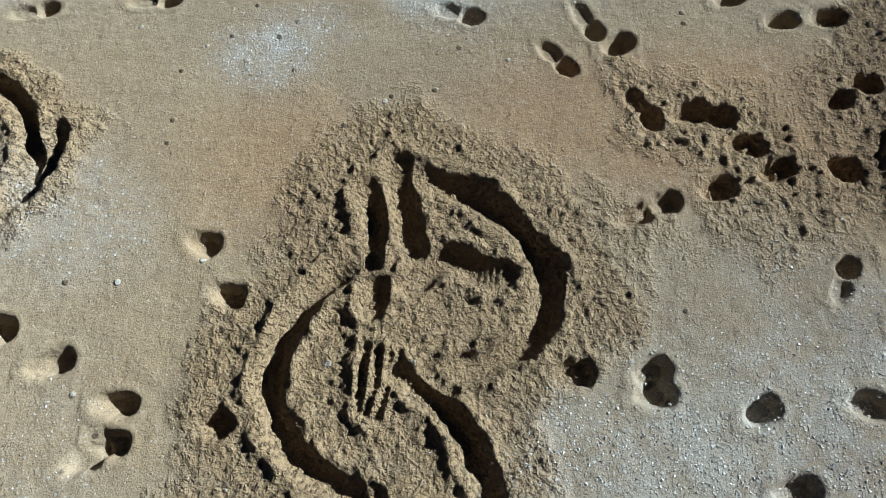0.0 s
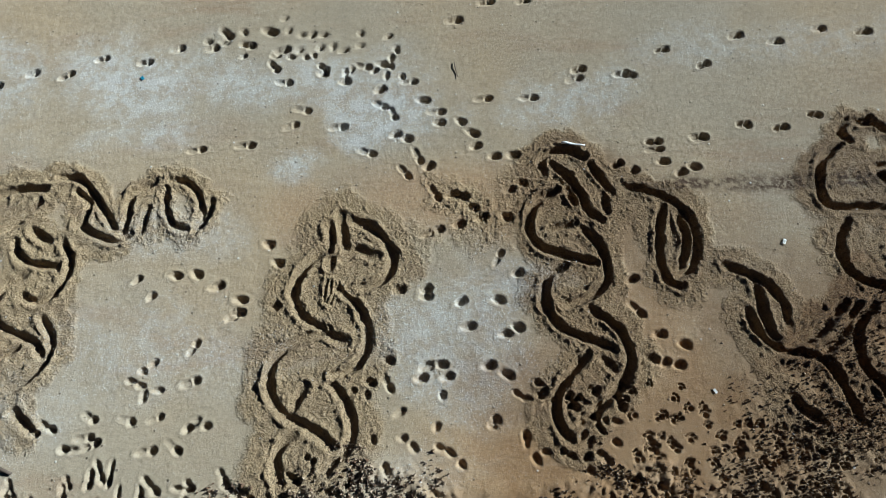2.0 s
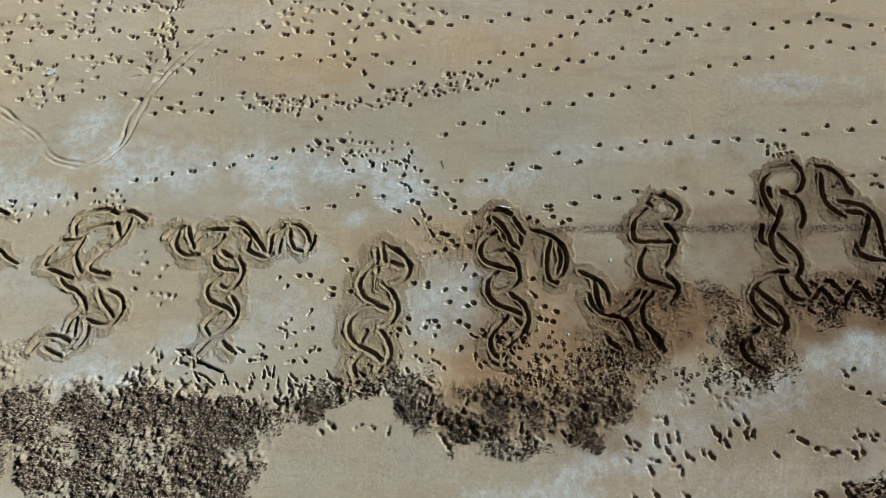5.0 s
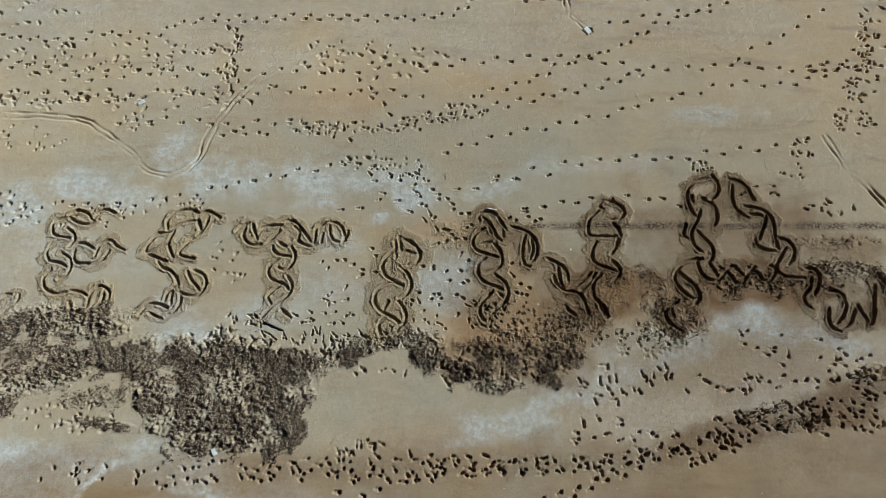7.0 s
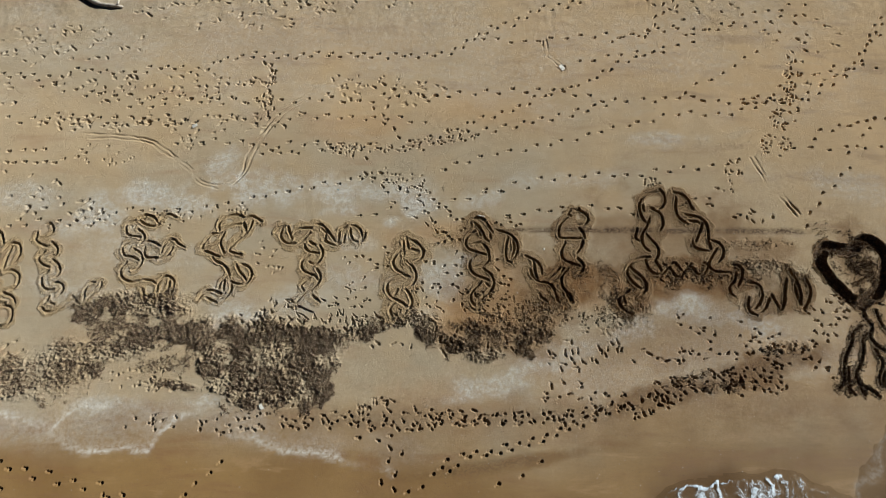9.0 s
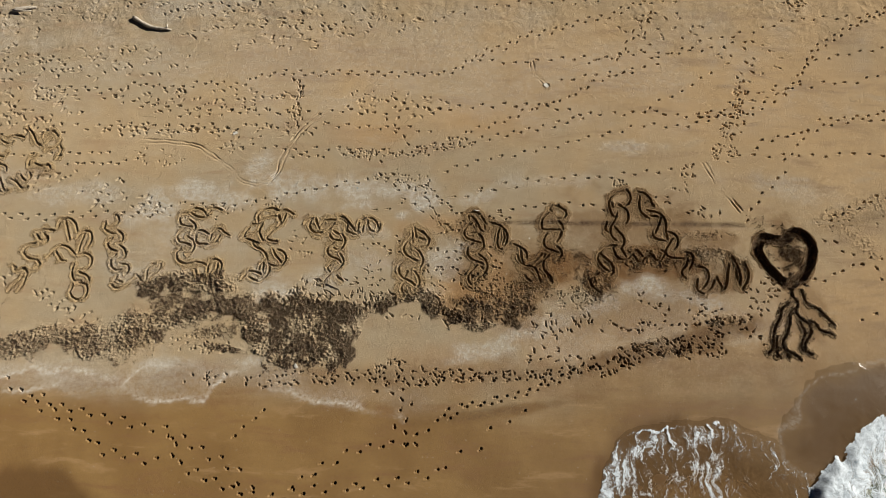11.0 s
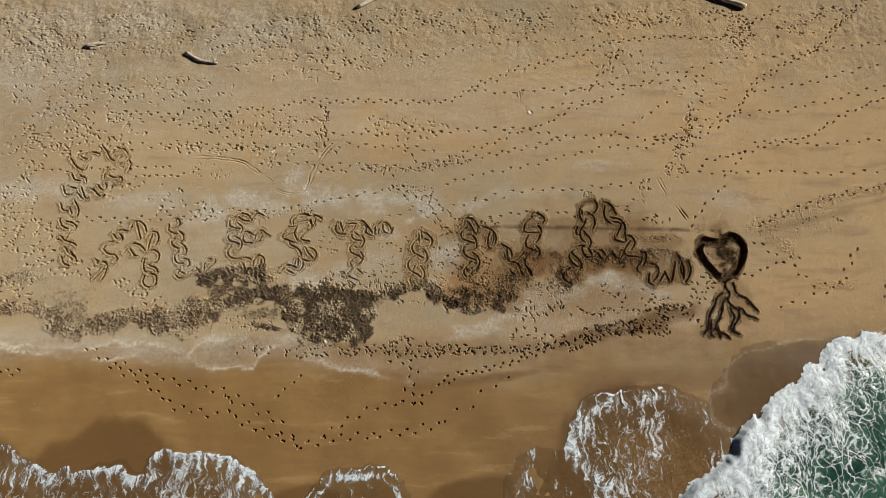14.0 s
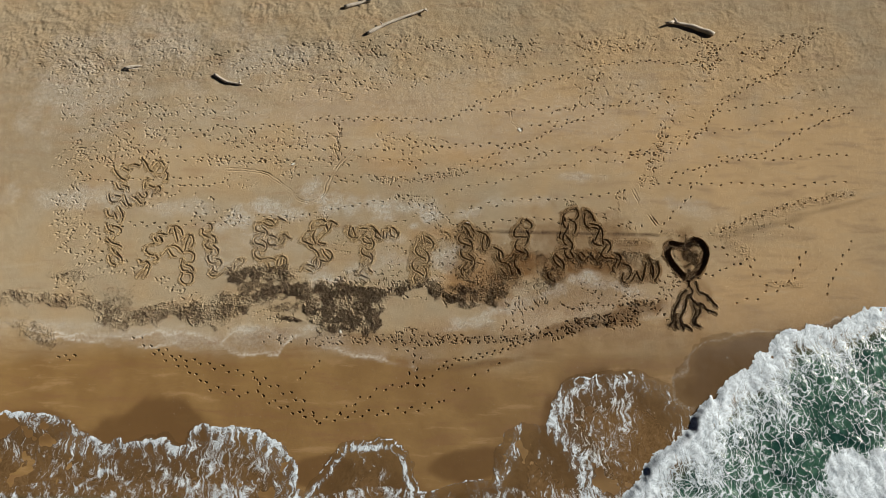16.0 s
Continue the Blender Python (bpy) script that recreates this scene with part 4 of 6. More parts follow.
TRODDEN_E = [
    ((-25.44, 3.22), (1.3, 2), 0, 60, 'faint'),
    ((-23.9, 0.78), (1.9, 1.6), 0, 60, 'faint'),
    ((-21.36, -0.55), (2, 0.66), 0, 30, 'faint'),
    ((-18.25, 4.08), (3.1, 0.68), 0, 24, 'faint'),
    ((-15.41, 3.04), (2, 0.53), 0, 22, 'faint'),
    ((-13.8, 14.98), (4.4, 1.1), 0, 80, 'faint'),
    ((-8.71, 15.97), (4.4, 0.96), 0, 80, 'faint'),
    ((-9.2, 12.92), (5, 1.1), 0, 60, 'faint'),
    ((-3.51, 16.54), (3.7, 1.1), 0, 60, 'faint'),
    ((-4.88, 13.87), (4.3, 1.1), 0, 50, 'faint'),
    ((2.5, 16.68), (4.4, 1.1), 0, 70, 'faint'),
    ((7.8, 17.25), (4.6, 0.84), 0, 50, 'faint'),
    ((13.51, 17.38), (3, 0.84), 0, 40, 'faint'),
    ((24.53, 17.18), (3, 0.99), 20, 60, 'faint'),
    ((11.32, 13.79), (3, 0.96), 0, 30, 'faint'),
    ((-27.06, 15.12), (3, 1.8), 0, 90, 'faint'),
]
TRODDEN_F = [
    ((-20.11, 15.27), (3.7, 1.9), 0, 80, 'faint'),
    ((-12.77, 9.15), (5.2, 0.42), 0, 40, 'faint'),
    ((-12.18, 7), (5.6, 0.49), 0, 60, 'faint'),
    ((-2.52, 8.56), (2.9, 0.72), 0, 40, 'faint'),
    ((-24.38, -2.09), (1.2, 0.93), 0, 30, 'faint'),
    ((-17.22, -2.15), (1.9, 0.45), -25, 26, 'faint'),
    ((18.87, 2.55), (1, 0.54), 0, 24, 'pit'),
    ((22.3, 2.79), (2, 0.54), 15, 20, 'pit'),
    ((15.38, -0.98), (0.86, 0.66), 0, 24, 'step'),
    ((14.32, -1.66), (0.64, 0.77), 0, 14, 'step'),
    ((12.58, -2.68), (1.7, 0.53), 10, 30, 'step'),
    ((13.96, -3.31), (0.64, 0.64), 0, 8, 'step'),
    ((-11.2, -3.68), (1.8, 0.42), 0, 34, 'pit'),
    ((-10.31, -4), (0.96, 0.19), 0, 20, 'pit'),
    ((-1.84, -2.38), (1, 0.27), 0, 7, 'shoe'),
    ((-2.26, -4.46), (0.48, 0.19), 0, 8, 'shoe'),
]
TRODDEN = TRODDEN_A + TRODDEN_B + TRODDEN_C + TRODDEN_D + TRODDEN_E + TRODDEN_F
DRAGS = [[(-15.53, 6.43), (-13.74, 6.36), (-12.52, 6.16), (-11.41, 5.49), (-10.52, 4.83), (-10.05, 4.3), (-9.25, 4.05)],
         [(-9.25, 4.05), (-8.71, 4.3), (-8.31, 4.83), (-8.12, 5.59), (-7.66, 6.6), (-6.97, 7.52), (-5.86, 8.47), (-4.69, 9.2)],
         [(12.94, 5.55), (13.19, 4.9), (13.43, 4.26), (13.87, 3.74), (14.38, 2.93)],
         [(4.06, 9.92), (4.48, 10.56), (4.47, 11.34)],
         [(4.49, 10.68), (5.01, 10.17), (5.3, 9.84)]]
# sand churned up between close prints
CHURN = [(0.1, 1.95, 0.5, 0.25, -40, 1.0), (-0.25, 2.2, 0.2, 0.2, 0, 0.9), (0.3, 1.55, 0.35, 0.2, 0, 0.7), (-0.5, 1.5, 0.25, 0.2, 0, 0.6), (0.7, 2.2, 0.35, 0.25, 0, 0.8), (0.75, 1.75, 0.3, 0.25, 0, 0.6)]
# drifts of dark litter: centre, half axes, turn, amount
WRACK_A = [
    (-13.32, -1.09, 0.85, 0.44, 0, 0.9),
    (-12.49, -0.92, 1, 0.44, 5, 0.9),
    (-11.27, -0.92, 1.2, 0.54, 0, 1),
    (-10.21, -1, 0.68, 0.37, -30, 0.8),
    (-12.29, -2.54, 1.2, 0.44, 18, 1),
    (-11.18, -2.21, 1.2, 0.51, 12, 1),
    (-10.2, -1.96, 1, 0.44, 5, 0.95),
    (-13.12, -2.96, 0.68, 0.44, 0, 1),
    (-12.47, -1.78, 1.1, 0.47, 0, 0.45),
    (-9.24, -2.12, 0.61, 0.41, -40, 1),
    (-8.59, -2.96, 0.58, 0.64, -60, 1),
    (-8.07, -3.6, 0.64, 0.58, -40, 0.9),
    (-9.22, -1.7, 0.51, 0.37, 0, 0.8),
    (-7.82, -1.96, 0.9, 0.61, 0, 0.75),
]
WRACK_B = [
    (-6.26, -2.12, 1.4, 0.61, 0, 1),
    (-6.83, -2.95, 0.96, 0.96, 0, 1),
    (-5.5, -2.95, 1.2, 0.93, 0, 0.95),
    (-7.2, -3.92, 0.8, 0.7, 0, 1),
    (-5.87, -4.07, 1.4, 0.51, 5, 1),
    (-4.76, -3.76, 0.68, 0.85, 0, 0.95),
    (-4.72, -2.29, 0.85, 0.51, 0, 0.85),
    (-7.5, -2.96, 0.48, 0.8, 20, 0.8),
    (-3.55, -2.04, 1, 0.31, 15, 0.75),
    (-2.55, -1.7, 0.85, 0.27, 10, 0.6),
    (-1.19, -1.44, 0.72, 0.36, 0, 0.5),
    (-9.66, -3.95, 0.8, 0.13, -10, 0.5),
    (-10.15, -3.12, 0.96, 0.32, 0, 0.3),
]
WRACK_C = [
    (-0.5, -1.87, 0.58, 0.44, -30, 0.9),
    (0.52, -2.37, 0.85, 0.37, -20, 0.9),
    (1.52, -2.79, 0.85, 0.24, 0, 0.8),
    (2.05, -1.95, 1, 0.58, 0, 0.75),
    (3.24, -1.95, 0.85, 0.61, 20, 0.75),
    (1.04, -1.7, 0.68, 0.34, 0, 0.6),
    (3.62, -1.27, 0.79, 0.54, 20, 0.3),
    (4.35, -0.74, 0.65, 0.61, 30, 0.25),
    (4.76, -0.03, 0.79, 0.47, 0, 0.2),
    (3.67, -0.56, 0.72, 0.43, 0, 0.12),
    (5.34, 0.52, 0.72, 0.47, 0, 0.2),
    (6.51, -0.03, 0.43, 0.9, 0, 0.35),
    (6.71, -1.27, 0.68, 0.34, 0, 0.4),
]
WRACK_D = [
    (9.73, 0.34, 1.8, 0.36, 0, 0.55),
    (8.44, -0.03, 0.9, 0.25, 0, 0.35),
    (12.81, 0.71, 1.1, 0.36, -8, 0.55),
    (12.12, 1.65, 0.9, 0.18, 0, 0.4),
    (13.6, 0.34, 0.9, 0.43, 0, 0.4),
    (12.76, -2.46, 0.85, 0.24, 0, 0.65),
    (10.48, -3.83, 1.1, 0.22, 12, 0.55),
    (9.04, -3.67, 0.8, 0.19, 20, 0.45),
    (7.12, -0.74, 0.9, 0.54, -20, 0.4),
    (16.4, 1.5, 0.5, 0.55, 0, 0.3),
]
WRACK = WRACK_A + WRACK_B + WRACK_C + WRACK_D
# ground darkened by damp
DAMP_A = [
    (0, -5.2, 17, 0.8, 2, 0.4),
    (4.3, -0.3, 1.5, 0.9, 20, 0.8),
    (5.2, 0.5, 0.9, 0.7, 0, 0.7),
    (3.0, -1.5, 1.6, 0.7, 20, 0.45),
    (7.2, 0.2, 1.2, 1.2, 0, 0.45),
    (9.2, 0.5, 1.9, 0.8, 0, 0.6),
    (11.5, 0.4, 2.0, 0.8, -8, 0.55),
    (12.9, 1.1, 1.0, 0.6, 0, 0.55),
    (16.4, 1.2, 1.0, 1.2, 0, 0.7),
    (16.6, -1.8, 0.9, 1.6, 0, 0.55),
    (1.5, 1.0, 1.2, 1.4, 0, 0.35),
    (6.4, 2.0, 0.7, 0.6, 0, 0.6),
    (1.2, 2.3, 0.5, 0.4, 0, 0.5),
    (8.2, -4.2, 2.6, 0.45, 13, 0.75),
]
DAMP_B = [
    (11.8, -3.3, 1.9, 0.55, 14, 0.85),
    (2.2, -6.7, 3.6, 0.25, 10, 0.9),
    (8.63, -2.12, 3.4, 1, 10, 0.4),
    (11.44, -0.74, 2.2, 0.72, 0, 0.4),
    (11.5, -4.37, 3.2, 0.96, 5, 0.4),
    (5.76, -5.14, 2.4, 0.48, 5, 0.35),
]
DAMP_C = [
    (4.76, -0.03, 1.4, 1.1, 20, 1),
    (3.61, -1.44, 1.5, 0.85, 10, 0.72),
    (9.56, 0.34, 2.2, 0.85, 0, 1),
    (7.17, -0.39, 0.85, 1, 0, 0.96),
    (11.49, 0.34, 1.1, 0.72, -20, 0.96),
    (13.08, -0.39, 0.85, 0.68, 0, 0.84),
    (7.98, 1.66, 0.72, 1.4, 0, 0.72),
    (10.97, 2.24, 0.9, 1.1, -40, 0.72),
    (1.65, 1.66, 0.9, 1.1, 0, 0.66),
    (1.41, -0.39, 1.1, 1.1, 0, 0.54),
    (1.88, -2.12, 2, 0.68, -5, 0.72),
    (12.58, 1.27, 1.3, 0.72, 0, 0.72),
]
DAMP_D = [
    (9.24, 1.65, 3.1, 2, 0, 0.6),
    (3.91, 0.34, 2.7, 1.6, 0, 0.6),
    (12.12, -0.03, 1.9, 1, -10, 0.7),
    (1.98, 0.71, 1.5, 1.9, 0, 0.45),
]
DAMP = DAMP_A + DAMP_B + DAMP_C + DAMP_D
WRACK_WEST = [
    (-24.32, -3.07, 1.3, 0.32, 0, 0.8),
    (-22.56, -3.2, 0.96, 0.38, -15, 0.7),
    (-21.17, -3.82, 1.2, 0.68, -20, 0.85),
    (-19.69, -4.18, 1.2, 0.37, 5, 0.95),
    (-21.21, -2.86, 0.96, 0.96, 0, 0.35),
    (-18.39, -3.62, 1.6, 0.51, 15, 1),
    (-16.69, -3.44, 1.2, 0.5, 0, 1),
    (-15.38, -3.8, 1.6, 0.58, 5, 0.95),
    (-14.2, -3.24, 1.3, 0.83, 20, 0.95),
    (-24.09, -1.26, 1.5, 0.31, 0, 0.5),
    (-26.9, -2.78, 1.9, 0.37, 0, 0.7),
    (-25.69, -5.14, 1.6, 0.43, -20, 0.6),
]
WRACK_EAST = [
    (19.61, 3, 1.7, 0.34, 20, 0.42),
    (21.79, 3.76, 2, 0.41, 18, 0.42),
    (24.36, 4.65, 2.5, 0.35, 14, 0.42),
    (26.91, 5.26, 2.1, 0.35, 14, 0.42),
    (19.71, 1.5, 1, 0.41, -40, 0.4),
    (22.59, -1.03, 1.3, 0.26, 0, 0.4),
]
# drifts of pale shell grit
GRIT_A = [
    (0.08, 0.4, 0.62, 0.75, 0, 0.72),
    (0.7, 0.9, 0.6, 0.35, 10, 0.8),
    (-1.05, 3.35, 0.75, 0.45, 0, 1.0),
    (-2.15, 2.55, 0.35, 0.3, 30, 0.9),
    (1.9, 3.7, 0.7, 0.4, 30, 0.75),
    (-3.9, 0.2, 1.3, 0.55, 0, 0.4),
    (-13.69, 2.76, 1.1, 0.5, 10, 0.85),
    (-12.19, 3.57, 1.3, 0.49, 10, 0.95),
    (-10.81, 3.26, 1.1, 0.38, 0, 0.8),
    (-9.22, 5.16, 0.87, 0.76, 10, 1),
    (-8.35, 4.4, 1.1, 0.49, 0, 1),
    (-6.57, 3.77, 1.7, 0.57, -5, 1),
    (-4.68, 3.77, 1.1, 0.65, 0, 1),
    (-4.25, 3.05, 0.9, 0.29, 0, 0.7),
    (-1.86, 3.87, 1.3, 0.42, 0, 0.9),
]
GRIT_B = [
    (-24, 4.1, 4.0, 0.7, 0, 0.55),
    (-18.5, 3.6, 3.0, 0.5, 0, 0.5),
    (-2.9, -6.1, 2.3, 0.4, -8, 0.75),
    (-7.0, -5.8, 2.4, 0.3, -12, 0.6),
    (-0.91, 3.35, 0.61, 0.4, 20, 0.9),
    (1.52, 3.66, 0.68, 0.49, 30, 0.85),
    (4, 4.28, 2.2, 0.36, 5, 0.4),
    (9.03, 6.45, 1.2, 0.28, 0, 0.55),
    (-15.24, 2.26, 1.1, 0.38, 0, 0.6),
    (9.51, -0.92, 1.4, 0.43, 5, 0.9),
    (10.99, -1.27, 1.4, 0.37, -15, 0.9),
    (12.07, -1.78, 1, 0.27, -20, 0.5),
    (7.34, -1.7, 1, 0.48, 20, 0.85),
]
GRIT_C = [
    (4.87, -2.62, 1.4, 0.41, 20, 0.6),
    (1.81, -3.91, 1.5, 0.48, 10, 0.95),
    (2.65, -3.44, 1, 0.34, 15, 0.8),
    (0.66, -4.38, 0.96, 0.22, 10, 0.7),
    (-7.63, -1.44, 0.68, 0.37, 0, 1),
    (-8.51, -0.74, 0.68, 0.51, 0, 0.6),
    (-8.74, -4.54, 1.1, 0.26, 0, 0.8),
    (-10.89, -5.15, 1.8, 0.48, 0, 0.75),
    (-7.84, -5.15, 1.3, 0.42, 0, 0.7),
    (-12.28, -4.7, 0.96, 0.26, 0, 0.7),
    (-3.43, 1.66, 0.72, 0.29, 0, 0.4),
]
GRIT = GRIT_A + GRIT_B + GRIT_C
GRIT_2_A = [
    # the first row is no drift: it pales the whole upper beach faintly
    (-2, 11.5, 18, 2.6, 0, 0.28),
    (-16.3, -5.4, 2.6, 0.4, -6, 0.8),
    (-20.5, -5.2, 2.6, 0.35, 8, 0.7),
    (-25, -4.6, 3.0, 0.35, 0, 0.6),
    (-7.8, -1.4, 1.2, 0.5, 0, 0.85),
    (-9.0, -0.4, 1.4, 0.5, 0, 0.5),
    (-12.4, 1.0, 1.8, 0.8, 0, 0.4),
    (16.5, 4.3, 2.4, 0.5, -10, 0.45),
    (-14.2, -0.6, 2.0, 0.6, 0, 0.45),
    (-0.9, -1.3, 0.6, 0.3, 0, 0.5),
    (-6.0, -0.6, 1.4, 0.6, 0, 0.6),
    (9.5, -2.9, 5.0, 1.3, 10, 0.29),
    (-26, 12, 4, 2, 20, 0.45),
]
GRIT_2_B = [
    (-22, 16, 5, 2, 10, 0.4),
    (-14, 15, 4, 1.2, 20, 0.4),
]
GRIT_2 = GRIT_2_A + GRIT_2_B
DULL = [(-27.06, 15.12, 9.6, 5.2, 0, 0.8), (-29.26, 9.22, 7, 4.9, 0, 0.7), (-17.29, 16.22, 7.4, 3, 0, 0.5)]
FROTH = [[(-26.38, -4.84), (-24.49, -4.97), (-23.19, -5.26), (-21.68, -5.09), (-19.77, -5.37), (-18.31, -4.91), (-17.35, -5.09), (-16.46, -4.86), (-15.17, -5.15), (-14.46, -5.79)],
         [(-14.59, -5.91), (-13.79, -5.04), (-13.22, -4.65), (-12.11, -4.76)],
         [(-15.03, -5.06), (-13.82, -5.96), (-12.55, -6.25), (-11.19, -6.05), (-10.56, -6.16), (-9.58, -5.17), (-8.68, -4.78)],
         [(-8.32, -5.27), (-7.04, -5.81), (-5.77, -6.28), (-4.53, -6.33), (-3.28, -6.73), (-1.73, -7.08)],
         [(-26.21, -5.52), (-23.45, -5.48), (-20.93, -5.76), (-18.74, -5.97), (-16.93, -5.76), (-15.01, -6.23)]]
GOLD = [(18.23, 10.17, 12, 7.9, 0, 0.95), (25.08, 8.3, 11, 7.2, 0, 0.95), (7.56, 12.43, 9.4, 4, 0, 0.7), (-3.23, 8.94, 11, 2.1, 0, 0.55), (23.48, 0.17, 8.2, 3, 10, 0.8), (-17.03, 7.1, 7, 1.8, 0, 0.35), (-5.57, 13, 7.2, 1.8, 0, 0.35)]
RUST = [(10, -3.5, 7, 1.8, 8, 0.6), (21, -2.5, 9, 2.6, 8, 0.7), (-0.1, 2.05, 1.6, 0.5, -4, 0.85), (-1.9, 1.9, 0.8, 0.5, 0, 0.6), (2.2, 0.1, 1.2, 1.6, 0, 0.8), (1.2, -1.2, 1.6, 0.5, 0, 0.95), (5.6, -0.2, 0.9, 0.9, 0, 0.7), (-3.6, 6.9, 2.2, 0.9, 0, 0.6),
        (1.8, 7.8, 2.6, 0.9, 0, 0.6), (0.5, -4.7, 3.5, 0.9, 0, 0.5), (6.5, 10.5, 5, 1.6, 0, 0.5), (-6.5, 11.5, 6, 1.6, 0, 0.45), (16, 9.5, 5, 1.5, 10, 0.45), (8, 3.2, 3, 0.7, 0, 0.25)]


# ---------------------------------------------------------------- fields and curves
TABLE = (np.random.RandomState(7).rand(256, 256) * 2 - 1).astype(np.float32).ravel()


def value_noise(x, y):
    fx, fy = np.asarray(x, np.float32), np.asarray(y, np.float32)
    bx, by = np.floor(fx), np.floor(fy)
    fx, fy = fx - bx, fy - by
    xi, yi = bx.astype(np.int32), by.astype(np.int32)
    fx, fy = fx * fx * (3 - 2 * fx), fy * fy * (3 - 2 * fy)
    a, b = (xi & 255) << 8, ((xi + 1) & 255) << 8
    c, d = yi & 255, (yi + 1) & 255
    top, low = TABLE[a | c], TABLE[a | d]
    top += (TABLE[b | c] - top) * fx
    low += (TABLE[b | d] - low) * fx
    return top + (low - top) * fy


def fbm(x, y, freq, octaves, gain=0.55):
    out, amp = 0.0, 1.0
    for k in range(octaves):
        cs, sn = math.cos(0.4 + 0.27 * k), math.sin(0.4 + 0.27 * k)
        out = out + amp * value_noise((x * cs - y * sn) * freq + 17.3 * k, (x * sn + y * cs) * freq - 9.1 * k)
        freq, amp = freq * 2.03, amp * gain
    return out


def smooth(x, low, high):
    t = np.clip((x - low) / (high - low), 0, 1)
    return t * t * (3 - 2 * t)


def curve_points(points, step):
    """A smooth curve through a few points, as evenly spaced places."""
    p = np.array(points, float)
    if len(p) > 2:
        p = np.vstack([2 * p[0] - p[1], p, 2 * p[-1] - p[-2]])
        out = []
        for i in range(1, len(p) - 2):
            t = np.linspace(0, 1, 24, endpoint=False)[:, None]
            a, b, c, d = p[i - 1], p[i], p[i + 1], p[i + 2]
            out.append(0.5 * (2 * b + (c - a) * t + (2 * a - 5 * b + 4 * c - d) * t**2 + (3 * b - a - 3 * c + d) * t**3))
        p = np.vstack(out + [p[-2:-1]])
    far = np.r_[0, np.cumsum(np.hypot(*np.diff(p, axis=0).T))]
    at = np.linspace(0, far[-1], max(2, int(far[-1] / step) + 1))
    return np.stack([np.interp(at, far, p[:, 0]), np.interp(at, far, p[:, 1])], 1)


def blobs(x, y, spec, edge=0.35, freq=1.6, rough=0.55):
    """How far a place lies in a set of uneven drifts, 0 to 1."""
    shape, x, y = x.shape, x.ravel(), y.ravel()
    out = np.zeros(len(x), np.float32)
    wob = np.full(len(x), 9.0, np.float32)
    for cx, cy, rx, ry, turn, amount in spec:
        far = max(rx, ry) * 2.0
        near = np.flatnonzero((np.abs(x - cx) < far) & (np.abs(y - cy) < far))
        if not len(near):
            continue
        todo = near[wob[near] > 8]
        wob[todo] = fbm(x[todo], y[todo], freq, 4) * rough
        dx, dy = x[near] - cx, y[near] - cy
        c, s = math.cos(radians(turn)), math.sin(radians(turn))
        r = np.sqrt(((dx * c + dy * s) / rx) ** 2 + ((dy * c - dx * s) / ry) ** 2) + wob[near] * 0.6
        out[near] = np.maximum(out[near], amount * smooth(r, 1 + edge, 1 - edge))
    return out.reshape(shape)


# name, strands, half width, depth, dampness of the dug sand, how loose
LETTERS = [
    ("P", P_1 + P_2 + P_3, 0.06, 0.078, 0.05),
    ("A", A1_1 + A1_2, 0.06, 0.078, 0.05),
    ("L", LT_1 + LT_2, 0.06, 0.078, 0.05),
    ("E", E_1 + E_2, 0.06, 0.078, 0.08),
    ("S", S_1 + S_2, 0.06, 0.078, 0.06),
    ("T", T_1 + T_2, 0.06, 0.078, 0.08),
    ("I", I_1 + I_2, 0.068, 0.06, 0.2),
    ("N", N_1 + N_2 + N_3 + N_4, 0.062, 0.08, 0.6),
    ("A", A_1 + A_2 + A_3 + A_4 + A_TAIL_1, 0.062, 0.088, 0.75),
    ("heart", HEART_1, 0.24, 0.22, 0.9),
    ("roots", ROOTS_1 + ROOTS_2, 0.062, 0.08, 0.5),
]
RAKES = [[(-1.62, 0.98), (-1.63, 0.87), (-1.64, 0.73)], [(-1.56, 0.96), (-1.57, 0.84), (-1.61, 0.72)], [(-1.51, 0.95), (-1.52, 0.83), (-1.56, 0.71)], [(-1.47, 0.96), (-1.47, 0.87), (-1.5, 0.79)]]
STRANDS = [(k, curve_points(s, 0.025), w * (1.0 if i else 1.05), d) for k, (_, strands, w, d, _) in enumerate(LETTERS) for i, s in enumerate(strands)]
STRANDS += [(6, curve_points(s, 0.025), 0.022, 0.022) for s in RAKES]

# every print: x, y, turn in degrees, half length, half width, depth, whole foot or not
rng = np.random.RandomState(21)
PRINTS = []
for x, y in PITS_1 + PITS_2:
    PRINTS.append((x, y, rng.uniform(-30, 30), rng.uniform(0.062, 0.08), rng.uniform(0.055, 0.066), rng.uniform(0.045, 0.06), 0))
for x, y, turn in FEET_1:
    PRINTS.append((x, y, turn + rng.uniform(-6, 6), rng.uniform(0.12, 0.15), rng.uniform(0.05, 0.06), rng.uniform(0.035, 0.05), 1))


def known(x, y):
    """Round the letter I every print has its own place above."""
    return -3.4 < x < 2.0 and -0.25 < y < 3.75


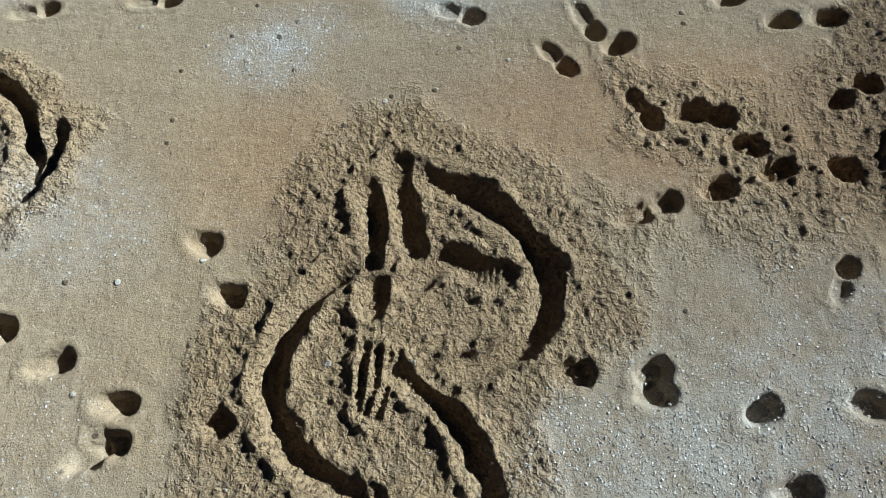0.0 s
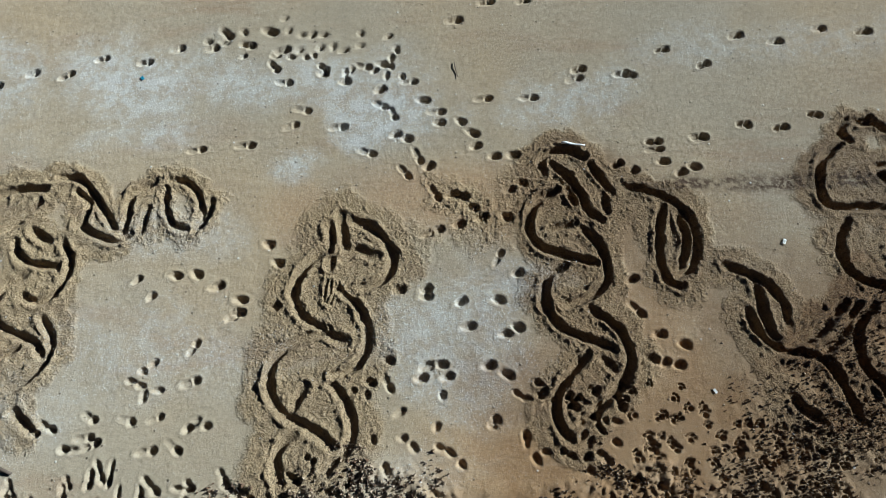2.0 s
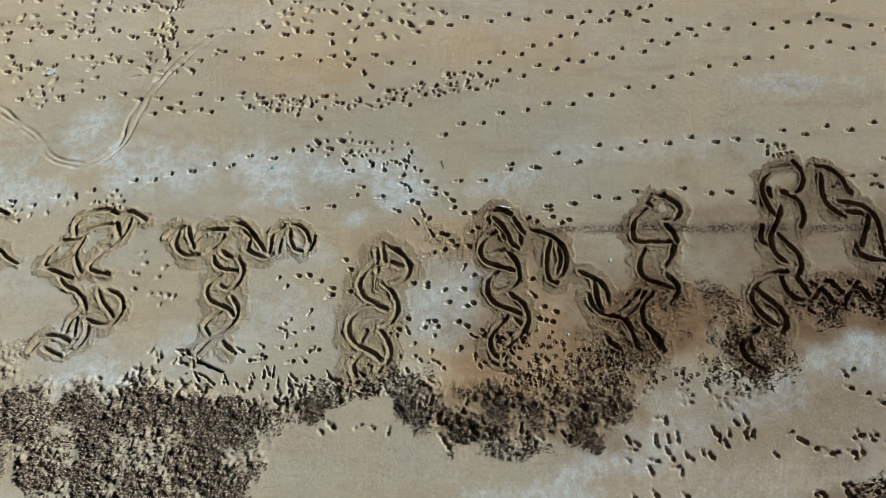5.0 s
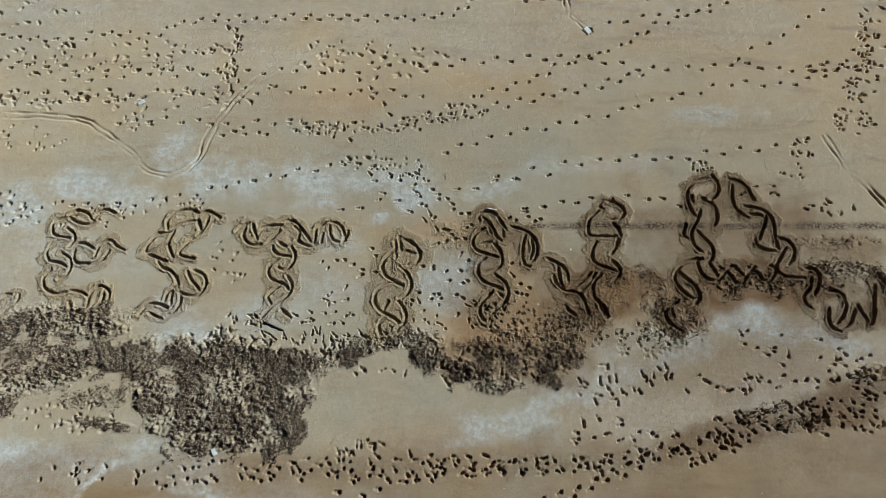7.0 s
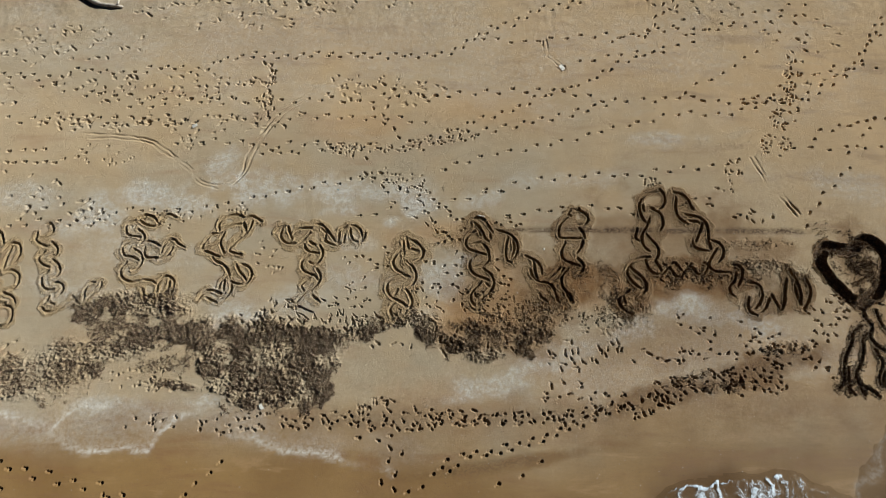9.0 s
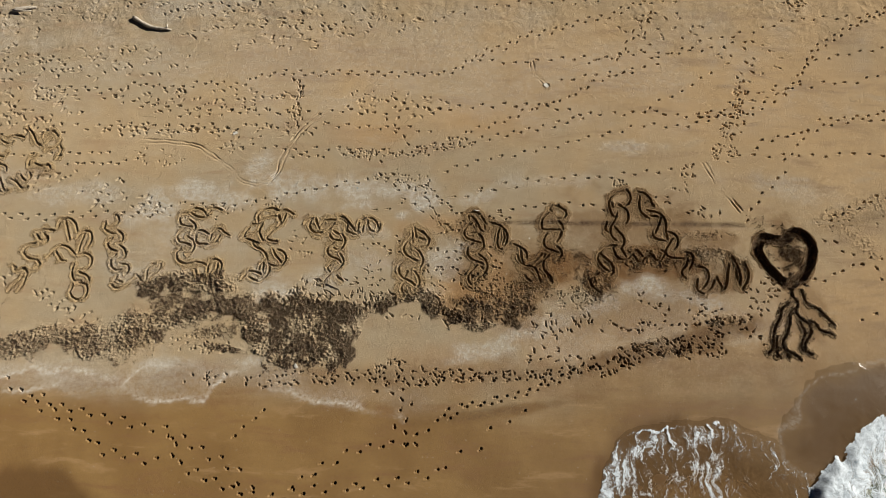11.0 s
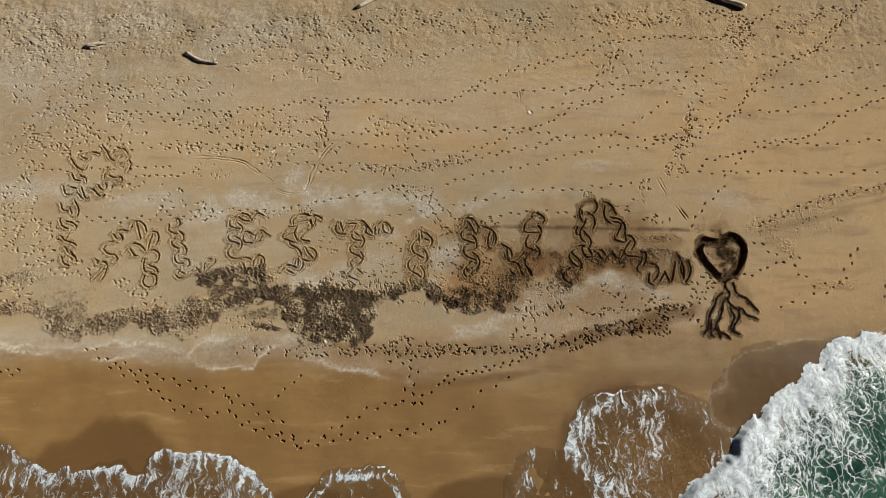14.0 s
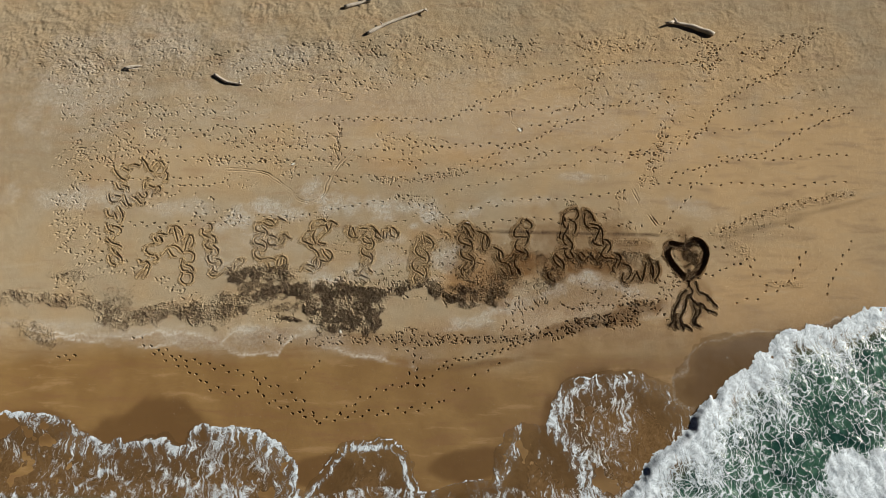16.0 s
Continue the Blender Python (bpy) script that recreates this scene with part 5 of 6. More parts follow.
for way, step, spread in TRAILS:
    line = curve_points(way, step)
    for i, (x, y) in enumerate(line):
        d = line[min(i + 1, len(line) - 1)] - line[max(i - 1, 0)]
        turn = math.degrees(math.atan2(d[1], d[0]))
        side = (1 if i % 2 else -1) * spread + rng.normal(0, 0.03)
        x, y = x - side * math.sin(radians(turn)) + rng.normal(0, 0.04), y + side * math.cos(radians(turn)) + rng.normal(0, 0.03)
        if known(x, y):
            continue
        PRINTS.append((x, y, turn + rng.uniform(-15, 15), rng.uniform(0.095, 0.13), rng.uniform(0.052, 0.064), rng.uniform(0.06, 0.082) * (1.25 if abs(x) > 12 or y > 8 or y < -5 else 1), 1, rng.uniform(0.2, 0.8)))
for (cx, cy), (rx, ry), turn, count, kind in TRODDEN:
    for _ in range(count):
        r, a = math.sqrt(rng.rand()), rng.uniform(0, 2 * math.pi)
        u, v, c, s = rx * r * math.cos(a), ry * r * math.sin(a), math.cos(radians(turn)), math.sin(radians(turn))
        x, y = cx + u * c - v * s, cy + u * s + v * c
        if known(x, y):
            continue
        if kind == "faint":
            PRINTS.append((x, y, rng.uniform(-60, 60), rng.uniform(0.07, 0.12), rng.uniform(0.05, 0.075), rng.uniform(0.025, 0.05), 0))
        elif kind == "step":
            PRINTS.append((x, y, rng.choice((-45, -35, 15, 0, -60, 200)) + rng.normal(0, 20), rng.uniform(0.1, 0.15), rng.uniform(0.042, 0.054), rng.uniform(0.045, 0.08), 1, rng.uniform(0.1, 0.6)))
        elif kind == "pit":
            PRINTS.append((x, y, rng.uniform(0, 180), rng.uniform(0.045, 0.065), rng.uniform(0.04, 0.05), rng.uniform(0.03, 0.045), 2 if x > 1.8 and y < 3 else 0))
        else:
            PRINTS.append((x, y, rng.normal(-60, 35), rng.uniform(0.08, 0.16), rng.uniform(0.036, 0.052), rng.uniform(0.035, 0.065), 1, rng.uniform(0.6, 1.1)))

# how far the thrown-out sand reaches beside the grooves of each letter
SPREAD = np.array([0.16, 0.16, 0.16, 0.17, 0.17, 0.22, 0.37, 0.27, 0.26, 0.08, 0.1], np.float32)
TILE, LOOSE, PRINT_0, PRINT_REST = 0.256, 5000, 6000, 5999


class Ground:
    """Heights and owners of one stretch of beach on an even grid."""

    def __init__(self, ix0, ix1, iy0, iy1, step):
        self.step, self.x0, self.y0 = step, ix0 * TILE, iy0 * TILE
        self.n = round(TILE / step)
        nx, ny = (ix1 - ix0) * self.n + 1, (iy1 - iy0) * self.n + 1
        xs, ys = self.x0 + step * np.arange(nx), self.y0 + step * np.arange(ny)
        self.x, self.y = (v.astype(np.float32) for v in np.meshgrid(xs, ys))
        self.shape = (ny, nx)
        x, y = self.x, self.y
        self.owner = np.zeros(self.shape, np.int32)
        self.far = np.full(self.shape, 9.0, np.float32)
        self.kind = np.zeros(self.shape, np.int32)
        h = 0.02 * fbm(x, y, 0.35, 2) + 0.0035 * fbm(x, y, 3.0, 3)
        if y.max() > 9:
            up = slice(int((9.0 - self.y0) / step), None)
            dry = smooth(y[up], 9.0, 17.0) * (0.7 + 0.6 * smooth(x[up], 4, -14))
            h[up] += dry * (0.03 * fbm(x[up], y[up], 0.9, 2) + 0.026 * fbm(x[up], y[up], 2.8, 3, 0.75) * (0.4 + 0.9 * np.abs(fbm(x[up], y[up], 0.3, 2))))
        if step < 0.01:
            h += 0.0015 * fbm(x, y, 17.0, 2, 0.8)
        self.depth = np.zeros(self.shape, np.float32)
        self.half = np.full(self.shape, 0.09, np.float32)
        for i, (k, line, w, d) in enumerate(STRANDS):
            self.dig(i, k, line, w, d)
        bed = np.zeros(self.shape, np.float32)
        at = np.nonzero(self.far - self.half < 0.6)
        px, py, far, half = x[at], y[at], self.far[at], self.half[at]
        ragged = far + 0.012 * fbm(px, py, 8.0, 2) + (0.005 * fbm(px, py, 20.0, 2) if step < 0.01 else 0)
        ragged = ragged + 0.045 * fbm(px, py, 2.6, 3) * (half > 0.2)
        u = np.maximum(ragged, 0) / half
        groove = -self.depth[at] * np.clip(1 - u**2.4, 0, 1)
        rim = (0.024 if step < 0.01 else 0.022) * np.exp(-(((ragged - half - 0.025 + 0.02 * fbm(px, py, 6.0, 2)) / 0.03) ** 2)) * (0.7 + 0.7 * fbm(px, py, 5.0, 3, 0.8))
        mine = smooth(far - half + 0.1 * fbm(px, py, 2.5, 3) + 0.03 * fbm(px, py, 14.0, 2), SPREAD[self.kind[at]], SPREAD[self.kind[at]] * 0.5)
        bed[at] = mine
        # rounded clods with sharp gaps between them
        crumbs = sum(a * np.maximum(value_noise(px * f + f, py * f - f) - 0.05, 0) for a, f in ((0.35, 13.0), (1.2, 26.0), (1.3, 47.0 if step < 0.01 else 19.0))) - 0.5
        h[at] += groove + rim * (mine > 0) + mine * (0.003 + (0.0085 if step < 0.01 else 0.013 if step < 0.02 else 0.014) * crumbs * (0.15 + 0.85 * np.clip(u - 0.3, 0, 1)))
        self.bed = bed
        self.owner[(bed > 0.35)] = LOOSE + self.kind[bed > 0.35]
        inside = self.far < self.half * 1.05
        self.owner[inside] = 1 + self.strand[inside]
        churn = blobs(x, y, CHURN, 0.5, 6.0, 0.8)
        at = np.nonzero(churn > 0.02)
        h[at] += churn[at] * 0.014 * sum(a * np.maximum(value_noise(x[at] * f + f, y[at] * f - f), 0) for a, f in ((1.3, 17.0), (1.2, 37.0)))
        self.bed = np.maximum(bed, 0.8 * churn)
        self.h = h
        for i, p in enumerate(PRINTS):
            self.tread(i, *p)
        self.furrow = np.full(self.shape, 9.0, np.float32)
        for line in DRAGS:
            self.drag(line)
        at = np.nonzero(self.furrow < 0.2)
        self.h[at] += 0.001 * np.exp(-(((self.furrow[at] - 0.07) / 0.03) ** 2)) - 0.055 * smooth(self.furrow[at], 0.06, 0.015) * np.clip(0.45 + 0.8 * fbm(x[at], y[at], 1.2, 3), 0.05, 1)
        litter = np.maximum(blobs(x, y, WRACK), blobs(x, y, WRACK_WEST + WRACK_EAST))
        self.litter = litter
        at = np.nonzero(litter > 0.01)
        self.h[at] += litter[at] * (0.012 + 0.07 * np.abs(fbm(x[at], y[at], 6.0, 3, 0.8)))
        self.h -= 0.02 * np.clip(-9.0 - y, 0, 60)

    def window(self, x, y, r):
        j0, j1 = int((x - r - self.x0) / self.step), int((x + r - self.x0) / self.step) + 2
        i0, i1 = int((y - r - self.y0) / self.step), int((y + r - self.y0) / self.step) + 2
        j0, i0, j1, i1 = max(j0, 0), max(i0, 0), min(j1, self.shape[1]), min(i1, self.shape[0])
        return (slice(i0, i1), slice(j0, j1)) if i1 > i0 and j1 > j0 else None

    def dig(self, i, k, line, w, d):
        if i == 0:
            self.strand = np.zeros(self.shape, np.int32)
        reach = w + 0.5
        for n, (x, y) in enumerate(line):
            if n % 2 and self.step > 0.02:
                continue
            win = self.window(x, y, reach)
            if win is None:
                continue
            r = np.hypot(self.x[win] - x, self.y[win] - y)
            closer = r - w < self.far[win] - self.half[win]
            ends = min(n, len(line) - 1 - n) * 0.025
            self.far[win][closer] = r[closer]
            self.half[win][closer] = w
            self.depth[win][closer] = d * min(1.0, 0.45 + ends / 0.18)
            self.strand[win][closer] = i
            self.kind[win][closer] = k

    def tread(self, i, x, y, turn, half, wide, deep, foot, even=0.5):
        win = self.window(x, y, half * 2.3)
        if win is None:
            return
        c, s = math.cos(radians(turn)), math.sin(radians(turn))
        dx, dy = self.x[win] - x, self.y[win] - y
        u, v = dx * c + dy * s, dy * c - dx * s
        if foot == 2:
            # a paw: a pad and four toes before it
            r = np.hypot(u + half * 0.35, v) / (half * 0.55)
            for ahead, across in ((0.25, -0.75), (0.6, -0.28), (0.6, 0.28), (0.25, 0.75)):
                r = np.minimum(r, np.hypot(u - half * ahead, v - half * across) / (half * 0.3))
            drop = 1.0
        elif foot:
            lead = 1 if foot > 0 else -1
            heel = np.hypot((u * lead - half * 0.5) / (half * 0.5), v / (wide * 0.95))
            ball = np.hypot((u * lead + half * 0.35) / (half * 0.66), v / (wide * 0.9)) * 1.06
            r = np.minimum(heel, ball)
            drop = np.where(heel < ball, 1.25, even)
        else:
            # a heel slides in from one side and stops against a steep wall
            r, drop = np.hypot(np.where(u < 0, u / (half * 1.75), u / (half * 0.9)), v / wide), 1.0
        grow = max(1.0, self.step * 1.1 / wide)
        if y > 8 or abs(x) > 14:
            deep *= 1.1
        r = r / grow
        r = r + 0.1 * value_noise(self.x[win] * 19, self.y[win] * 19)
        if self.step < 0.02:
            r = r + 0.05 * value_noise(self.x[win] * 47, self.y[win] * 47)
        pit = -deep * drop * smooth(r, 1.12, 0.48) * 1.2 + deep * 0.07 * np.exp(-(((r - 1.4) / 0.22) ** 2))
        self.h[win] += pit
        mine = (r < 1.12) & (self.owner[win] == 0)
        self.owner[win][mine] = PRINT_0 + i if i < PRINT_PARTS else PRINT_REST

    def drag(self, line):
        for side in (-0.08, 0.08):
            pts = curve_points(line, 0.05)
            way = np.gradient(pts, axis=0)
            way /= np.hypot(*way.T)[:, None]
            pts = pts + np.stack([-way[:, 1], way[:, 0]], 1) * side
            for x, y in pts + 0.05 * np.stack([fbm(pts[:, 0] + side * 90, pts[:, 1], 1.3, 3), fbm(pts[:, 1], pts[:, 0] - side * 90, 1.3, 3)], 1):
                win = self.window(x, y, 0.2)
                if win is not None:
                    self.furrow[win] = np.minimum(self.furrow[win], np.hypot(self.x[win] - x, self.y[win] - y))



PRINTS.sort(key=lambda row: math.hypot(row[0] - 0.5, (row[1] - 1.2) * 1.3))
PRINT_PARTS = min(len(PRINTS), 320)
AREA = (-136, 136, -64, 88)
CLOSE = (-20, 16, -6, 14)
wide_ground = Ground(*AREA, 0.032)
close_ground = Ground(*CLOSE, 0.008)
MIDDLE = (-54, 60, -16, 28)
middle_ground = Ground(*MIDDLE, 0.016)

# how finely each square of the beach is divided
spacing = {}
LEFT, UP = AREA[0], AREA[2]
rough_ground = np.maximum(wide_ground.litter - 0.1, 0) + (wide_ground.furrow < 0.2) + (wide_ground.y > 11.5)
for ix in range(AREA[0], AREA[1]):
    for iy in range(AREA[2], AREA[3]):
        i, j = (iy - UP) * 8, (ix - LEFT) * 8
        cut = (slice(max(i - 1, 0), i + 10), slice(max(j - 1, 0), j + 10))
        some = wide_ground.owner[cut]
        busy = some.any()
        middle = MIDDLE[0] <= ix < MIDDLE[1] and MIDDLE[2] <= iy < MIDDLE[3]
        if -16 <= ix < 13 and -2 <= iy < 12:
            spacing[ix, iy] = 0.008 if busy else 0.032
        elif middle and busy and (((some > 0) & (some < PRINT_REST)).any() or (-22 <= ix < 24 and -6 <= iy < 17)):
            spacing[ix, iy] = 0.016
        elif busy or wide_ground.furrow[cut].min() < 0.2 or wide_ground.litter[cut].max() > 0.4:
            spacing[ix, iy] = 0.032
        elif rough_ground[cut].max() > 0.15:
            spacing[ix, iy] = 0.064
        else:
            spacing[ix, iy] = 0.128


def lay_tile(ix, iy):
    step = spacing[ix, iy]
    source, area = (close_ground, CLOSE) if step < 0.01 else (middle_ground, MIDDLE) if step < 0.02 else (wide_ground, AREA)
    skip = round(step / source.step)
    n = round(TILE / step)
    i, j = (iy - area[2]) * source.n, (ix - area[0]) * source.n
    cut = (slice(i, i + source.n + 1, skip), slice(j, j + source.n + 1, skip))
    h = source.h[cut].copy()
    own = source.owner[cut][:-1, :-1]
    # along an edge that a coarser square shares, follow its straight lines
    for side, (dx, dy) in (("s", (0, -1)), ("n", (0, 1)), ("w", (-1, 0)), ("e", (1, 0))):
        other = spacing.get((ix + dx, iy + dy), 0.256)
        row = h[0] if side == "s" else h[-1] if side == "n" else h[:, 0] if side == "w" else h[:, -1]
        k = 1
        k = max(k, round(max(other, step) / step))
        if k > 1:
            row[:] = np.interp(np.arange(n + 1), np.arange(0, n + 1, k), row[::k])
    return source.x[cut], source.y[cut], h, own, source.bed[cut], source.kind[cut], source.far[cut] / source.half[cut]


def beach_pieces():
    """All squares as arrays of places, quads and the owner of each quad."""
    places, quads, owners, beds, kinds, depths, start = [], [], [], [], [], [], 0
    for ix, iy in spacing:
        x, y, h, own, bed, kind, far = lay_tile(ix, iy)
        ny, nx = x.shape
        places.append(np.stack([x, y, h], -1).reshape(-1, 3))
        a = (start + np.arange(ny - 1)[:, None] * nx + np.arange(nx - 1)).ravel()
        quads.append(np.stack([a, a + 1, a + nx + 1, a + nx], 1))
        for some, value in ((owners, own), (beds, bed), (kinds, kind), (depths, far)):
            some.append(value.ravel())
        start += nx * ny
    return np.vstack(places).astype(float), np.vstack(quads), *(np.concatenate(some) for some in (owners, beds, kinds, depths))


def vertex_normals(places, quads):
    a, b, c, d = (places[quads[:, k]] for k in range(4))
    flat = np.cross(c - a, d - b)
    out = np.zeros_like(places)
    for k in range(4):
        for axis in range(3):
            out[:, axis] += np.bincount(quads[:, k], flat[:, axis], len(places))
    return out / np.maximum(np.linalg.norm(out, axis=1, keepdims=True), 1e-9)


def weld(places, quads, *values):
    """Squares meet: makes one place of those that coincide."""
    key = np.round(places[:, :2] / 0.004).astype(np.int64)
    _, first, inverse = np.unique(key[:, 0] * 100003 + key[:, 1], return_index=True, return_inverse=True)
    count = np.bincount(inverse)
    one = places[first]
    one[:, 2] = np.bincount(inverse, places[:, 2]) / count
    return one, inverse[quads].reshape(-1, 4), *(v[first] for v in values)


def sand_fields(x, y):
    """What the sand is like at each place: names and values 0 to 1."""
    grit = np.maximum(blobs(x, y, GRIT, 0.75, 0.9, 1.1), blobs(x, y, GRIT_2, 0.9, 0.7, 1.3))
    rust = blobs(x, y, RUST, 0.6, 0.7, 0.5)
    shore = -6.0 + 0.9 * fbm(x, y, 0.14, 4) + 0.1 * np.clip(x - 4, 0, 22)
    wet = smooth(y, shore + 1.6, shore - 1.3)
    old = blobs(x, y, SOAKED, 0.16, 0.35, 0.35)
    band = np.exp(-(((y - 2.22 - 0.05 * fbm(x, y, 0.8, 2)) / 0.1) ** 2)) * smooth(x, 1.6, 3.2) * smooth(x, 15.5, 13.5)
    band *= 0.55 + 0.45 * fbm(x * 3, y * 0.6, 1.0, 2)
    litter = np.maximum(blobs(x, y, WRACK), blobs(x, y, WRACK_WEST + WRACK_EAST))
    stain_and_dark = np.clip(np.maximum(2.2 * band, 0.2 * litter), 0, 1)
    streak = blobs(x, y, STREAKS, 0.7, 1.2, 0.5)
    froth = np.zeros_like(x)
    for k, edge in enumerate(FROTH):
        ex, ey = np.array(edge).T
        away = y - np.interp(x, ex, ey) - 0.16 * fbm(x + 7 * k, y, 0.9, 4, 0.6)
        here = smooth(x, ex[0] - 0.4, ex[0] + 0.5) * smooth(x, ex[-1] + 0.4, ex[-1] - 0.5)
        froth = np.maximum(froth, here * np.where(away < 0, np.exp(-((away / 0.09) ** 2)), 0.55 * np.exp(-((away / 0.12) ** 2)) + 0.45 * np.exp(-away / 0.55)) * np.clip(0.6 + 0.8 * fbm(x, y, 0.7, 3), 0.05, 1))
    froth *= 0.85
    froth = np.maximum(froth, 0.55 * np.exp(-(((blobs(x, y, SOAKED[4:6], 0.16, 0.35, 0.35) - 0.12) / 0.06) ** 2)))
    return {"grit": grit * (1 - litter), "rust": rust, "gold": blobs(x, y, GOLD, 0.8, 0.25, 0.5), "dull": blobs(x, y, DULL, 0.8, 0.3, 0.5), "wet": np.clip(wet, 0, 1), "soak": old, "froth": np.clip(froth, 0, 1), "stain_and_dark": np.maximum(stain_and_dark, 0.6 * streak)}


SOAKED = [(-17.5, -11.3, 4.6, 2.1, 0, 0.85), (-25.0, -10.8, 3.0, 1.2, 0, 0.7), (-7.4, -13.2, 2.2, 1.1, 0, 0.8), (1.6, -12.6, 2.6, 1.1, 10, 0.8),
          (20.0, -7.4, 5.0, 3.0, 10, 0.85), (28, -6.2, 6, 2.8, 12, 0.85), (9.5, -10.5, 4.0, 3.3, 0, 0.8), (0, -19, 60, 5.4, 0, 0.8)]
STREAKS = [(8.2, -4.2, 2.6, 0.4, 13, 0.8), (11.8, -3.3, 1.9, 0.5, 14, 0.9), (3.2, -5.0, 3.0, 0.25, 2, 0.6), (-2.4, -5.1, 3.2, 0.3, 3, 0.5), (1.4, -6.7, 3.4, 0.2, 8, 0.7), (21.5, 2.9, 3.2, 0.22, 14, 0.8), (26.5, 4.4, 3.0, 0.16, 15, 0.7)]
places, quads, owners, bed_of, kind_of, far_of = beach_pieces()
places, quads, bed_of, kind_of, far_of = weld(places, quads, bed_of, kind_of, far_of)
normals = vertex_normals(places, quads)
fields = sand_fields(places[:, 0], places[:, 1])
fields["loose"] = bed_of.astype(float)
damp = np.array([row[4] for row in LETTERS])
fields["moist"] = np.maximum(fields["loose"] * damp[kind_of], blobs(places[:, 0], places[:, 1], DAMP, 0.4, 1.0, 0.7))
# the floors of the heart trench and root grooves turn near black
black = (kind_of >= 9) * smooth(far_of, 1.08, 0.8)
fields["stain_and_dark"] = np.maximum(fields["stain_and_dark"], 0.92 * black)


def sand_mesh(name, faces, centre=(0, 0, 0), extra=None):
    used, index = np.unique(faces, return_inverse=True)
    index = index.reshape(-1, 4)
    me = bpy.data.meshes.new(name)
    co, no = places[used] - centre, normals[used]
    values = {k: v[used] for k, v in fields.items()}
    if extra is not None:
        index = np.vstack([index, extra[1] + len(co)])
        co, no = np.vstack([co, extra[0]]), np.vstack([no, np.tile((0, 0, 1.0), (len(extra[0]), 1))])
        values = {k: np.r_[v, extra[2][k]] for k, v in values.items()}
    me.vertices.add(len(co))
    me.vertices.foreach_set("co", co.astype(np.float32).ravel())
    me.loops.add(index.size)
    me.loops.foreach_set("vertex_index", index.astype(np.int32).ravel())
    me.polygons.add(len(index))
    me.polygons.foreach_set("loop_start", np.arange(0, index.size, 4, dtype=np.int32))
    me.polygons.foreach_set("use_smooth", np.ones(len(index), bool))
    me.update(calc_edges=True)
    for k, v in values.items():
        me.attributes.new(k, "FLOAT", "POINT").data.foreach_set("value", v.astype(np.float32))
    me.normals_split_custom_set_from_vertices(no)
    me.materials.append(SAND)
    return me


# the beach beyond the drawn stretch, out to the horizon
def outer_ring():
    x0, x1, y0, y1 = (v * TILE for v in AREA)
    xs = [-2400, -600, -160, -70, *np.linspace(x0, x1, 18), 70, 160, 600, 2400]
    ys = [-2400, -600, -160, -60, *np.linspace(y0, y1, 11), 60, 160, 600, 2400]
    gx, gy = np.meshgrid(xs, ys)
    co = np.stack([gx, gy, -0.02 * np.clip(-9.0 - gy, 0, 60) - 0.02], -1).reshape(-1, 3)
    nx = len(xs)
    faces = [(j * nx + i, j * nx + i + 1, (j + 1) * nx + i + 1, (j + 1) * nx + i) for j in range(len(ys) - 1) for i in range(nx - 1)
             if not (4 <= i < 21 and 4 <= j < 14)]
    values = sand_fields(co[:, 0], co[:, 1])
    values |= {"loose": np.zeros(len(co)), "moist": np.zeros(len(co))}
    return co, np.array(faces), values


order = np.argsort(owners, kind="stable")
names, first = np.unique(owners[order], return_index=True)
groups = dict(zip(names.tolist(), np.split(order, first[1:])))

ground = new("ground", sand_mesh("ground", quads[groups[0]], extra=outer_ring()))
tagged(ground, "greyish tan beach sand with pale shell grit and wet ochre edge", "beach", kind="structure")


def holder(name, centre, label, category, group=""):
    ob = new(name)
    ob.location = centre
    ob.empty_display_size = 0.3
    return tagged(ob, label, category, group)


def sand_part(name, faces, parent, label=""):
    ob = new(name, sand_mesh(name, faces, tuple(parent.location)))
    ob.parent = parent
    if label:
        tagged(ob, label)
    return ob


def pieces_of(faces):
    """Splits faces into those that hang together: a groove is cut where another strand runs over it."""
    corners, index = np.unique(faces, return_inverse=True)
    index = index.reshape(-1, 4)
    label = np.arange(len(corners))
    while True:
        low = label[index].min(1)
        after = label.copy()
        for c in range(4):
            np.minimum.at(after, index[:, c], low)
        after = after[after]
        if (after == label).all():
            break
        label = after
    own = label[index[:, 0]]
    return [faces[own == v] for v in np.unique(own)]


WORDS = {0.05: "pale golden", 0.06: "pale golden", 0.08: "golden tan", 0.2: "warm tan", 0.6: "damp brown", 0.75: "dark damp brown"}
heart = None
for k, (name, strands, *_, d) in enumerate(LETTERS):
    spots = np.vstack([line for kk, line, *_ in STRANDS if kk == k])
    centre = (*spots.mean(0).round(2), 0.0)
    if name == "heart":
        thing = heart = holder("sand_heart", centre, "heart trench with trailing roots dug into dark wet sand", "sand drawing")
    elif name == "roots":
        thing = heart
    else:
        thing = holder("sand_letter", centre, f"letter {name} of braided grooves dug in {WORDS[d]} sand", "sand letter", "letters of the sand word")
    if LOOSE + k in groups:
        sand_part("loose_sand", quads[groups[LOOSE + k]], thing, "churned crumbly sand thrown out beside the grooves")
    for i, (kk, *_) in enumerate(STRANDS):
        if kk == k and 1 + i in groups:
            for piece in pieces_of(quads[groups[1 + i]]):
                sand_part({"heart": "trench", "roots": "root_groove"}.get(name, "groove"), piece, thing)

